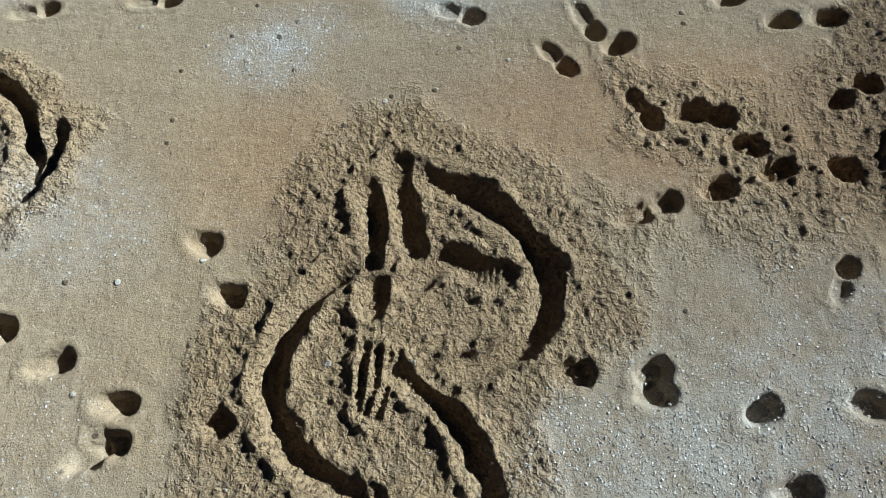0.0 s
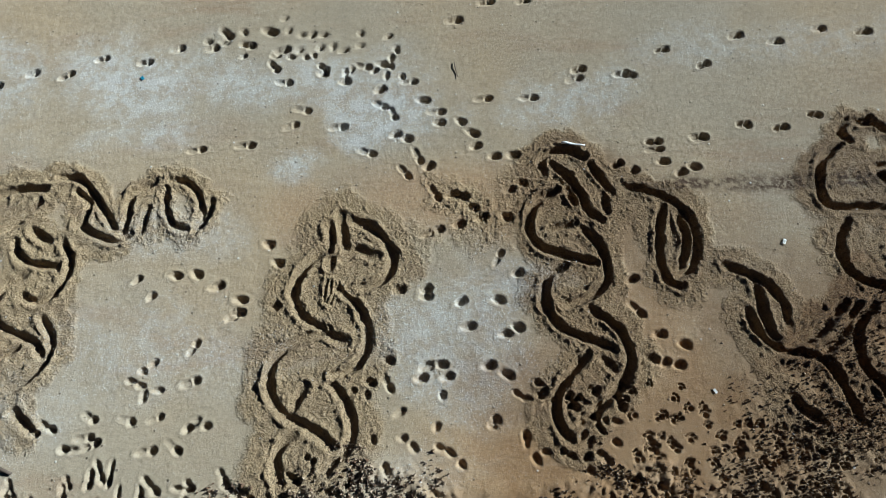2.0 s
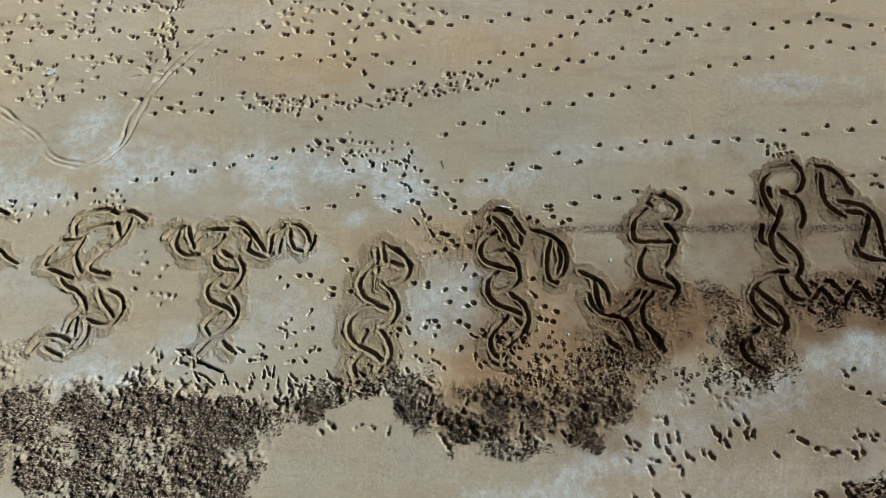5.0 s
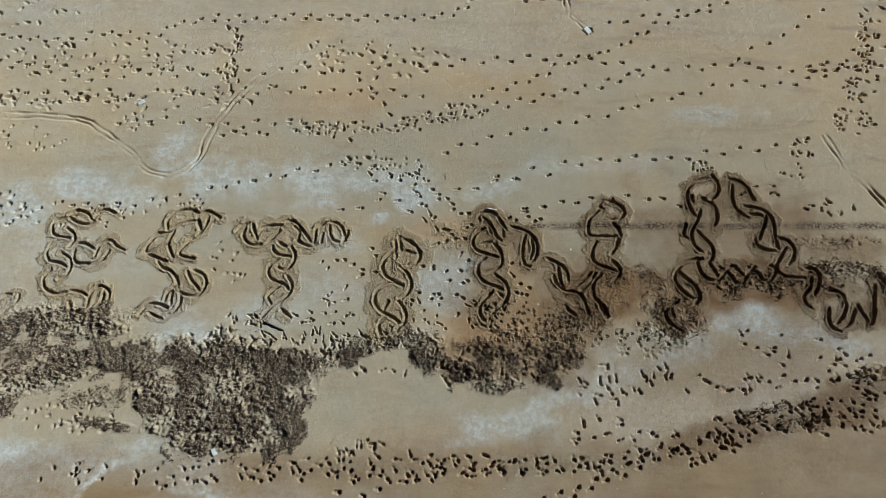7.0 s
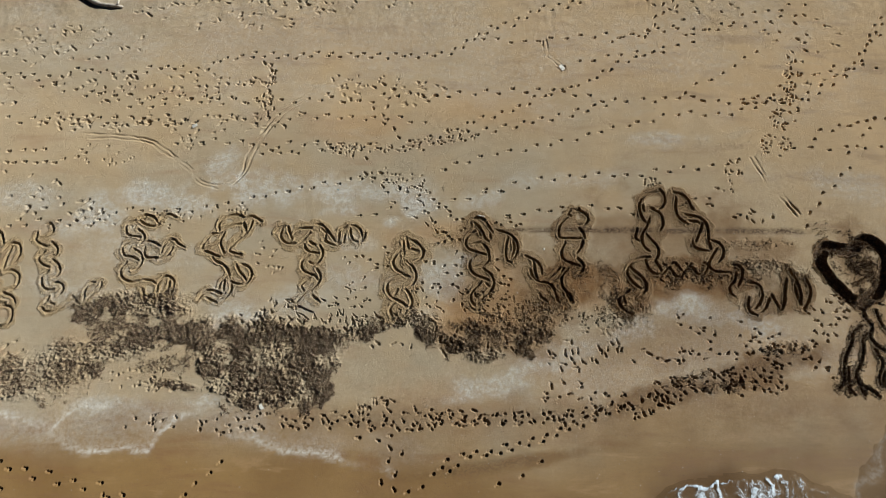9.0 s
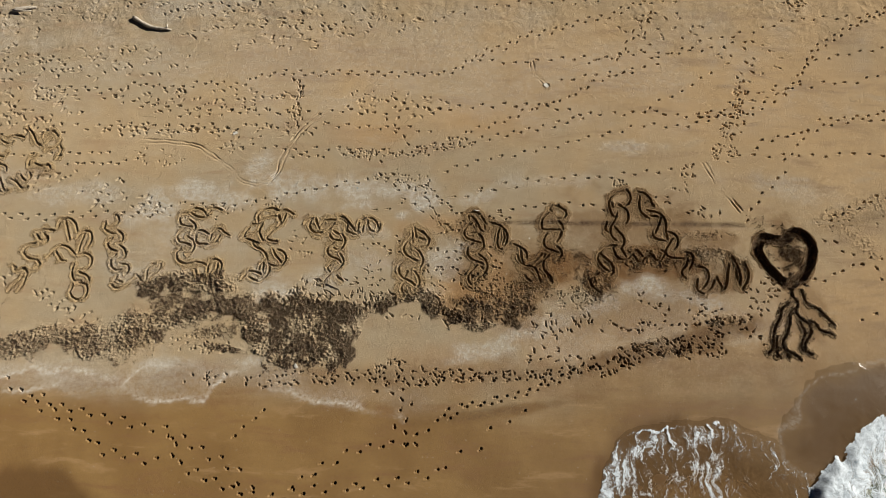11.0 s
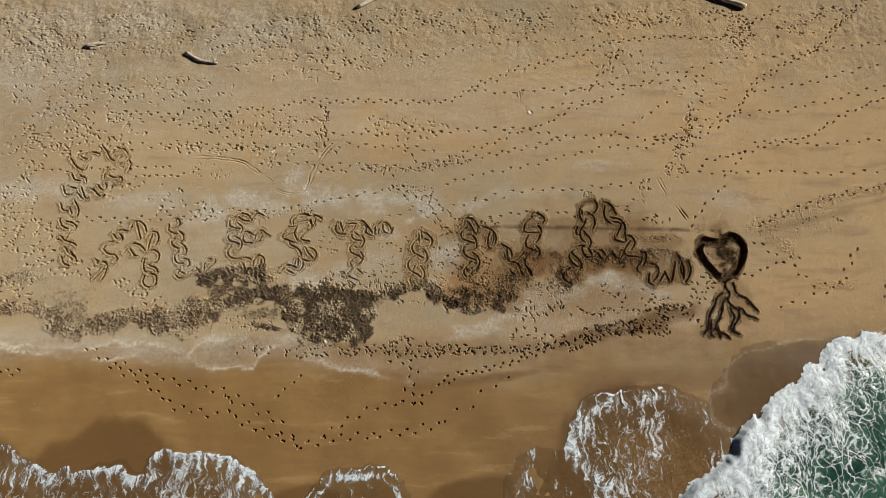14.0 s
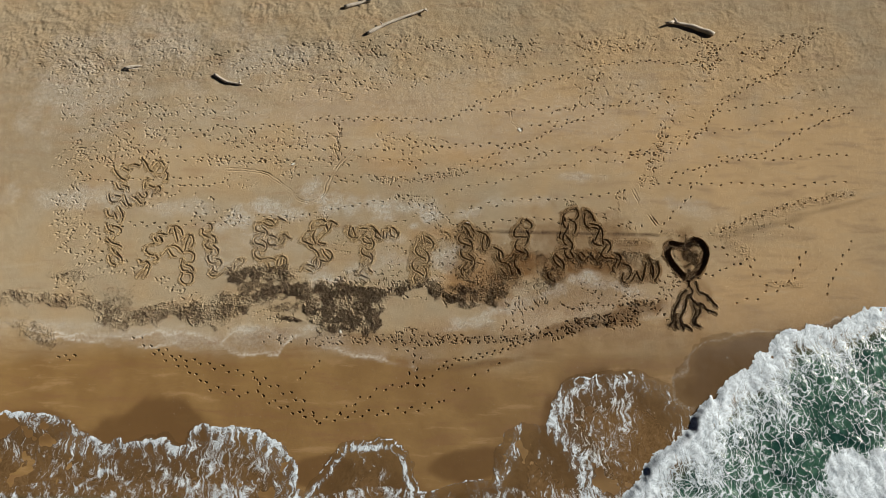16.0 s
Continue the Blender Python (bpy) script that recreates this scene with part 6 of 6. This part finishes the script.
for i in range(PRINT_PARTS):
    if PRINT_0 + i in groups and len(groups[PRINT_0 + i]) > 3:
        x, y, *_, foot = PRINTS[i][:7]
        ob = new("paw_print" if foot == 2 else "footprint" if foot else "heel_print", sand_mesh("footprint", quads[groups[PRINT_0 + i]], (x, y, 0)))
        ob.location = (x, y, 0)
        tagged(ob, "dog paw print pressed into damp tan sand" if foot == 2 else "whole footprint pressed into firm tan sand" if foot else "round deep heel print in firm tan sand", "footprint", "footprints")
if PRINT_REST in groups:
    ob = new("footprints", sand_mesh("footprints", quads[groups[PRINT_REST]]))
    tagged(ob, "many footprints crossing the beach in trails", "footprints", kind="stuff")


# ---------------------------------------------------------------- loose things on the sand
def height_at(x, y):
    g = close_ground if close_ground.x0 < x < close_ground.x0 + 10.2 and close_ground.y0 < y < close_ground.y0 + 6.1 else wide_ground
    i, j = int(round((y - g.y0) / g.step)), int(round((x - g.x0) / g.step))
    return float(g.h[min(max(i, 0), g.shape[0] - 1), min(max(j, 0), g.shape[1] - 1)])


def heights(x, y):
    i = np.clip(np.round((y - wide_ground.y0) / 0.032).astype(int), 0, wide_ground.shape[0] - 1)
    j = np.clip(np.round((x - wide_ground.x0) / 0.032).astype(int), 0, wide_ground.shape[1] - 1)
    return wide_ground.h[i, j]


def scraps(name, x, y, low, high, flat, material, seed, slim=1.0, sink=0.25):
    """Many small irregular four-faced scraps in one mesh."""
    r = np.random.RandomState(seed)
    count = len(x)
    base = np.array([(1, 0, -0.4), (-0.6, 0.75, -0.3), (-0.6, -0.75, -0.3), (0.05, 0.0, 0.9)])
    size = r.uniform(low, high, count)
    spin = r.uniform(0, 2 * np.pi, count)
    pts = np.repeat(base[None], count, 0) + r.normal(0, 0.22, (count, 4, 3))
    pts[:, :, 1] *= slim
    pts[:, :, 2] *= flat
    c, s = np.cos(spin)[:, None], np.sin(spin)[:, None]
    px, py = pts[:, :, 0] * c - pts[:, :, 1] * s, pts[:, :, 0] * s + pts[:, :, 1] * c
    z = heights(x, y)
    co = np.stack([px * size[:, None] + x[:, None], py * size[:, None] + y[:, None], pts[:, :, 2] * size[:, None] + (z + size * flat * sink)[:, None]], -1).reshape(-1, 3)
    a = np.arange(count)[:, None] * 4
    tri = np.hstack([a + q for q in ((0, 1, 3), (1, 2, 3), (2, 0, 3), (0, 2, 1))]).reshape(-1, 3)
    me = bpy.data.meshes.new(name)
    me.from_pydata(co.tolist(), [], tri.tolist())
    me.materials.append(material)
    return new(name, me)


def strewn(spec, count, seed, edge=0.35, freq=1.6, rough=0.55, power=1.0):
    r = np.random.RandomState(seed)
    x0, x1 = min(s[0] - 1.6 * max(s[2:4]) for s in spec), max(s[0] + 1.6 * max(s[2:4]) for s in spec)
    y0, y1 = min(s[1] - 1.6 * max(s[2:4]) for s in spec), max(s[1] + 1.6 * max(s[2:4]) for s in spec)
    tries = count * 20
    x, y = r.uniform(x0, x1, tries), r.uniform(y0, y1, tries)
    keep = r.rand(tries) < blobs(x, y, spec, edge, freq, rough) ** power * np.clip(0.65 + 0.8 * fbm(x, y, 1.7, 4, 0.75), 0.06, 1)
    return x[keep][:count], y[keep][:count]


HEART_LITTER = [(16.3, 0.7, 0.85, 1.0, 0, 0.95), (15.2, 2.2, 0.5, 0.4, 0, 0.2)]
for part_spec, count, seed, words in ((WRACK_A, 27000, 3, "thick dark brown drift of dried seaweed litter"), (WRACK_B, 36000, 7, "thick black brown bank of dried seaweed litter"),
                                      (WRACK_C, 17000, 4, "dark brown seaweed litter trodden into sand"), (WRACK_D, 7000, 5, "scattered dark seaweed scraps on damp sand"),
                                      (WRACK_WEST, 16000, 6, "dark brown line of seaweed litter"), (WRACK_EAST, 2600, 8, "thin streak of dark seaweed scraps on sand"),
                                      (HEART_LITTER, 3500, 9, "dark seaweed scraps inside the sand heart")):
    x, y = strewn(part_spec, count, seed, 0.4, 2.2, 1.1, 1.2)
    tagged(scraps("seaweed_litter", x, y, 0.009, 0.022 if seed == 4 else 0.031, 1.3, LITTER, seed, 0.75), words, "seaweed", kind="stuff")
r = np.random.RandomState(31)
ring = np.vstack([line for k, line, *_ in STRANDS if k >= 9])
spot = ring[r.randint(0, len(ring), 5200)] + r.normal(0, 0.1, (5200, 2))
tagged(scraps("seaweed_litter", spot[:, 0], spot[:, 1], 0.02, 0.045, 0.7, LITTER, 31, 0.5), "black wet seaweed scraps lying in the heart trench", "seaweed", kind="stuff")
x, y = strewn(GRIT[:6], 15000, 11, 0.9, 0.9, 1.3, 1.2)
tagged(scraps("shell_grit", x, y, 0.0025, 0.0085, 0.4, CHIPS, 11, 0.8, 0.5), "pale broken shell grit on tan sand", "shell grit", kind="stuff")


def limb(points, radii, sides=10, seed=0, rough=0.12):
    """A tapered, slightly knotted length of wood along a smooth curve."""
    r = random.Random(seed)
    bm = bmesh.new()
    rings = []
    for k, (p, rad) in enumerate(zip(points, radii)):
        d = Vector(points[min(k + 1, len(points) - 1)]) - Vector(points[max(k - 1, 0)])
        d.normalize()
        side = d.cross(Vector((0, 0, 1))).normalized()
        up = side.cross(d)
        ring = []
        for i in range(sides):
            a = 2 * math.pi * i / sides
            q = rad * (1 + r.uniform(-rough, rough))
            ring.append(bm.verts.new(Vector(p) + side * math.cos(a) * q + up * math.sin(a) * q))
        rings.append(ring)
    for a, b in zip(rings, rings[1:]):
        for i in range(sides):
            bm.faces.new((a[i], a[(i + 1) % sides], b[(i + 1) % sides], b[i]))
    for ring, flip in ((rings[0], True), (rings[-1], False)):
        bm.faces.new(ring[::-1] if not flip else ring)
    bmesh.ops.recalc_face_normals(bm, faces=bm.faces)
    return bm


def part(name, bm, material, parent=None, label=""):
    me = bpy.data.meshes.new(name)
    bm.to_mesh(me)
    bm.free()
    me.materials.append(material)
    for p in me.polygons:
        p.use_smooth = True
    ob = new(name, me)
    if parent is not None:
        ob.parent = parent
    if label:
        tagged(ob, label)
    return ob


def log(way, thick, label, seed, stubs=()):
    """A driftwood log that lies on the sand, with broken stubs of branches."""
    line = curve_points(way, 0.22)
    centre = line.mean(0)
    rng_log = random.Random(seed)
    pts = [(x - centre[0], y - centre[1], thick * (0.75 + 0.12 * math.sin(i))) for i, (x, y) in enumerate(line)]
    n = len(pts)
    radii = [thick * (1.0 - 0.45 * i / n) * rng_log.uniform(0.88, 1.1) for i in range(n)]
    radii[0] *= 0.8
    radii[-1] *= 0.55
    thing = new("driftwood_log")
    thing.location = (*centre, height_at(*centre))
    tagged(thing, label, "driftwood", "driftwood on the beach")
    part("trunk", limb(pts, radii, 12, seed), WOOD, thing)
    for at, turn, length in stubs:
        i = min(int(at * n), n - 1)
        p = Vector(pts[i])
        q = p + Vector((math.cos(radians(turn)) * length, math.sin(radians(turn)) * length, 0.12))
        part("branch_stub", limb([tuple(p), tuple((p + q) / 2 + Vector((0, 0, 0.05))), tuple(q)], [thick * 0.55, thick * 0.42, thick * 0.2], 8, seed + 1), WOOD, thing)
    return thing


log([(-23.5, 14.16), (-22.9, 14.36), (-22.32, 14.46)], 0.12, "short grey driftwood log half sunk in dry sand", 1, [(0.05, -4, 1.1)])
log([(-16.95, 13.85), (-15.94, 13.27), (-14.82, 13.11)], 0.12, "bent grey driftwood log on dry sand", 2, [(0.9, 70, 0.25)])
log([(-6.06, 17.62), (-4.41, 18.62), (-1.68, 19.91)], 0.13, "long pale bleached driftwood branch on sand", 3, [(0.95, -40, 0.4), (0.3, 130, 0.3)])
log([(20.01, 18.23), (18.49, 18.84), (17.02, 19.21)], 0.2, "thick weathered driftwood log with shaded flank", 4, [(0.95, 200, 0.6), (0.9, 120, 0.4)])
log([(-7.9, 19.94), (-6.9, 20.3), (-5.92, 20.61)], 0.15, "forked grey driftwood piece on sand", 5, [(0.6, 70, 0.8), (0.7, 10, 0.7)])


def crumpled(name, x, y, size, material, label, category, seed):
    """A small crumpled flat piece, folded along its length."""
    r = random.Random(seed)
    bm = bmesh.new()
    rows = []
    for j in range(4):
        rows.append([bm.verts.new(((i / 4 - 0.5) * size + r.uniform(-0.08, 0.08) * size, (j / 3 - 0.5) * size * 0.6 + r.uniform(-0.06, 0.06) * size,
                                   0.01 + r.uniform(0, 0.16) * size)) for i in range(5)])
    faces = [bm.faces.new((rows[j][i], rows[j][i + 1], rows[j + 1][i + 1], rows[j + 1][i])) for j in range(3) for i in range(4)]
    bmesh.ops.solidify(bm, geom=faces, thickness=0.006)
    bmesh.ops.recalc_face_normals(bm, faces=bm.faces)
    ob = part(name, bm, material)
    ob.location, ob.rotation_euler = (x, y, height_at(x, y)), (0, 0, r.uniform(0, 3))
    return tagged(ob, label, category)


crumpled("white_scrap", -10.64, 6.9, 0.24, PAPER, "crumpled white plastic scrap on tan sand", "litter", 1)
crumpled("white_scrap", 5.2, 9.92, 0.3, PAPER, "white scrap beside a dug hollow", "litter", 2)
crumpled("white_scrap", -6.61, -4.7, 0.2, PAPER, "white scrap at the edge of seaweed", "litter", 3)
crumpled("white_scrap", 3.98, 1.42, 0.075, PAPER, "small white scrap on damp sand", "litter", 4)
crumpled("blue_scrap", -4.35, 3.95, 0.07, BLUE, "small blue plastic scrap in shell grit", "litter", 5)
crumpled("white_scrap", 2.85, -0.37, 0.055, PAPER, "small white scrap on trodden sand", "litter", 6)


def stick(points, thick, label, seed, material=TWIG):
    cx, cy = points[0]
    line = curve_points(points, 0.06)
    bm = limb([(x - cx, y - cy, thick * 0.8 + 0.01 * math.sin(i * 1.7)) for i, (x, y) in enumerate(line)], [thick * (1 - 0.5 * i / len(line)) for i in range(len(line))], 7, seed)
    ob = part("stick", bm, material)
    ob.location = (cx, cy, height_at(cx, cy) + 0.005)
    return tagged(ob, label, "stick")


stick([(1.36, 2.84), (1.5, 2.82), (1.66, 2.79)], 0.018, "thin pale stick at the top of a sand letter", 1, PAPER)
stick([(-5.52, -0.92), (-5.2, -1.07), (-4.93, -1.18)], 0.03, "thin brown stick half buried in sand", 2)
stick([(-0.03, 4.15), (-0.01, 4.02), (0.02, 3.9)], 0.008, "forked dark twig on sand", 3)


# ---------------------------------------------------------------- the sea's edge
TONGUE_WEST = [(-24.25, -9.87), (-23.27, -10.28), (-22.65, -10.42), (-22.14, -10.69), (-21.76, -11.1), (-20.99, -11.29), (-20.18, -11.64), (-20.02, -11.44), (-19.68, -11.27), (-19.17, -11.63), (-18.2, -11.34), (-17.18, -11.33), (-16.77, -11.18), (-16.25, -11.68), (-15.54, -11.72), (-15.51, -11.17), (-15.23, -10.75), (-14.67, -10.55), (-13.48, -10.59), (-12.91, -10.5), (-12.29, -10.71), (-11.07, -10.98), (-10.13, -11.52), (-9.2, -12.06), (-8.69, -12.79), (-8.6, -14.3), (-8.4, -17), (-40, -17), (-40, -10.6)]
TONGUE_MIDDLE = [(-7.37, -12.99), (-6.57, -12.03), (-6.03, -11.48), (-4.86, -11.27), (-3.69, -11.17), (-2.8, -11.3), (-2.13, -11.84), (-1.73, -12.52), (-1.57, -13.06), (-1.6, -17), (-9.6, -17)]
TONGUE_CLEAR = [(3.02, -13.14), (3.19, -11.92), (3.56, -11.23), (4.17, -10.52), (4.78, -10.09), (5.68, -10.22), (6.12, -10.36), (6.7, -10.69), (10, -13.5), (10, -17), (3.6, -17)]
TONGUE_BIG = [(7.62, -12.61), (6.95, -11.6), (6.4, -10.78), (6.38, -9.93), (6.86, -8.77), (7.46, -7.88), (8.27, -7.33), (9.67, -7.16), (10.91, -7.08), (12.46, -7.06), (13.2, -7.42), (14.21, -7.94), (15.04, -8.67), (15.86, -9.38), (19, -12), (16, -17), (9.8, -17)]
TONGUE_EAST = [(14.74, -9.11), (14.58, -7.93), (14.76, -7.03), (15.58, -5.8), (16.5, -4.85), (17.52, -4.33), (18.48, -4.35), (19.08, -4.6), (20.06, -4.43), (21.03, -4.35), (22.31, -4.33), (26, -8), (19, -10.5)]
SURF = [(12.16, -12.56), (13.78, -11.25), (15.04, -10.31), (15.41, -9.39), (16.59, -8.35), (16.95, -8.44), (17.63, -7.6), (18.34, -6.99), (19.38, -6.37), (19.96, -5.75), (20.8, -5.43), (21.29, -4.48), (22.34, -3.99), (23.03, -4.07), (23.35, -3.75), (23.69, -3.68), (24.85, -3.95), (26.03, -3.29), (27.76, -2.78), (30.22, -2.09), (60, -1), (60, -17), (13.5, -17)]
BREAKER = [(26.14, -13.45, 3.4, 2.2, 35, 0.95)]


def inside(x, y, corners, wobble):
    """How far each place lies inside a rounded outline; below zero outside it."""
    ring = curve_points(corners + corners[:1], 0.12)
    ring = ring + wobble * np.stack([fbm(ring[:, 0], ring[:, 1], 1.1, 4, 0.7), fbm(ring[:, 1] + 40, ring[:, 0], 1.1, 4, 0.7)], 1)
    away = np.full(x.shape, 99.0)
    cross = np.zeros(x.shape, bool)
    for (ax, ay), (bx, by) in zip(ring, np.roll(ring, -1, 0)):
        dx, dy = bx - ax, by - ay
        long = max(dx * dx + dy * dy, 1e-9)
        f = np.clip(((x - ax) * dx + (y - ay) * dy) / long, 0, 1)
        away = np.minimum(away, (x - ax - f * dx) ** 2 + (y - ay - f * dy) ** 2)
        if ay != by:
            cross ^= ((ay > y) != (by > y)) & (x < ax + dx * (y - ay) / dy)
    return np.where(cross, 1, -1) * np.sqrt(away)


def sea_sheet():
    xs = np.r_[-2400, -500, -120, -60, -38, np.arange(-32, 36.01, 0.09), 45, 70, 140, 500, 2400]
    ys = np.r_[-2400, -500, -120, -50, -30, -22, -18.5, np.arange(-16.4, -2.4, 0.085)]
    x, y = np.meshgrid(xs, ys)
    fine = 0.05 * fbm(x, y, 3.0, 3, 0.7)
    base = -13.9 + 0.5 * np.sin(0.7 * x) * np.sin(0.31 * x + 1) - y
    tongues = [inside(x, y, c, 0.12) for c in (TONGUE_WEST, TONGUE_MIDDLE, TONGUE_CLEAR, TONGUE_BIG, TONGUE_EAST)]
    front = inside(x, y, SURF, 0.1)
    surf = front + fine * 2
    surf = np.where(x > 40, np.maximum(surf, -3.0 - y), surf)
    s = np.maximum(base, surf)
    for d in tongues:
        s = np.maximum(s, d)
    s = s + fine * smooth(s, 1.2, 0.1)
    west, middle, clear, big, east = tongues
    # bright rims, then lace that thins towards the sea
    rim = np.exp(-(((s - 0.04) / 0.06) ** 2)) * (1 - 0.75 * ((east > -0.3) & (surf < 0))) * (0.55 + 0.5 * fbm(x, y, 0.6, 3))
    lace = np.where(west > 0, 0.42 + 0.3 * np.exp(-((west / 0.5) ** 2)) - 0.04 * west, 0.0)
    lace = np.maximum(lace, np.where(middle > 0, 0.22 + 0.45 * np.exp(-(((middle - 0.45) / 0.22) ** 2)), 0))
    lace = np.maximum(lace, np.where(clear > 0, 0.28 + 0.3 * smooth(fbm(x * 1.6, y * 0.3, 1.0, 2), 0.1, 0.6), 0))
    lace = np.maximum(lace, np.where(big > 0, 0.3 + 0.14 * np.exp(-(((big - 0.5) / 0.5) ** 2)) + 0.1 * smooth(x, 13, 8), 0))
    lace = np.maximum(lace, np.where(east > 0, 0.05 + 0.25 * np.exp(-(((x - 20.6 - 0.4 * (y + 7)) / 0.35) ** 2)), 0))
    lace = np.maximum(lace, np.where(base > 0, 0.45, 0) * smooth(x, 18, 10))
    solid = np.where(surf > 0, 0.3 + 0.15 * fbm(x, y, 0.35, 2) + 0.74 * np.exp(-((surf / (1.7 + 0.5 * fbm(x, y, 0.5, 2))) ** 2)), 0)
    solid = np.maximum(solid, np.where(surf > 0, blobs(x, y, BREAKER, 0.5, 0.6, 0.8), 0))
    west_wave = np.exp(-(((y + 14.3 + 0.7 * fbm(x, y, 0.3, 4)) / 0.35) ** 2)) * smooth(x, -17, -20) * np.clip(0.7 + fbm(x, y, 1.1, 3), 0, 1)
    foam = np.clip(np.maximum.reduce([rim, lace + 0.16 * fbm(x, y, 0.5, 3), solid, 0.9 * west_wave]), 0, 1) * (s > -0.02)
    deep = np.maximum(smooth(surf, 0.6, 2.2), smooth(y, -14.5, -15.3) * smooth(x, -9, -14))
    film = np.clip(smooth(s, 3.0, 0.1) * (1 - deep) * (surf < 0) + 0.6 * (east > 0) * (surf < 0), 0, 1)
    bed = -0.02 * np.clip(-9.0 - y, 0, 60)
    z = bed + 0.06 * np.clip(s, -1.5, 0.3) + 0.025 * np.exp(-(((s - 0.1) / 0.1) ** 2)) + 0.012 * fbm(x, y, 1.6, 3) * smooth(s, 0.15, 0.8)
    bore = smooth(front, -0.05, 0.5) * (0.04 + 0.28 * smooth(x, 18.5, 16.5)) * np.exp(-np.clip(front, 0, 9) / 5)
    z = z + bore + 0.05 * smooth(surf, 0, 0.6) * fbm(x, y, 1.1, 4, 0.6) + smooth(surf, 0.5, 4) * (0.12 - bed)
    co = np.stack([x, y, z], -1).reshape(-1, 3)
    ny, nx = x.shape
    a = (np.arange(ny - 1)[:, None] * nx + np.arange(nx - 1)).ravel()
    faces = np.stack([a, a + 1, a + nx + 1, a + nx], 1)
    keep = (s.ravel()[faces] > -0.2).any(1)
    used, index = np.unique(faces[keep], return_inverse=True)
    me = bpy.data.meshes.new("sea")
    me.from_pydata(co[used].tolist(), [], index.reshape(-1, 4).tolist())
    for k, v in (("foam", foam), ("deep", deep), ("film", film)):
        me.attributes.new(k, "FLOAT", "POINT").data.foreach_set("value", v.ravel()[used].astype(np.float32))
    for p in me.polygons:
        p.use_smooth = True
    me.materials.append(WATER)
    return me


sea = tagged(new("sea", sea_sheet()), "foaming swash tongues over brown sand and green sea", "sea", kind="structure")
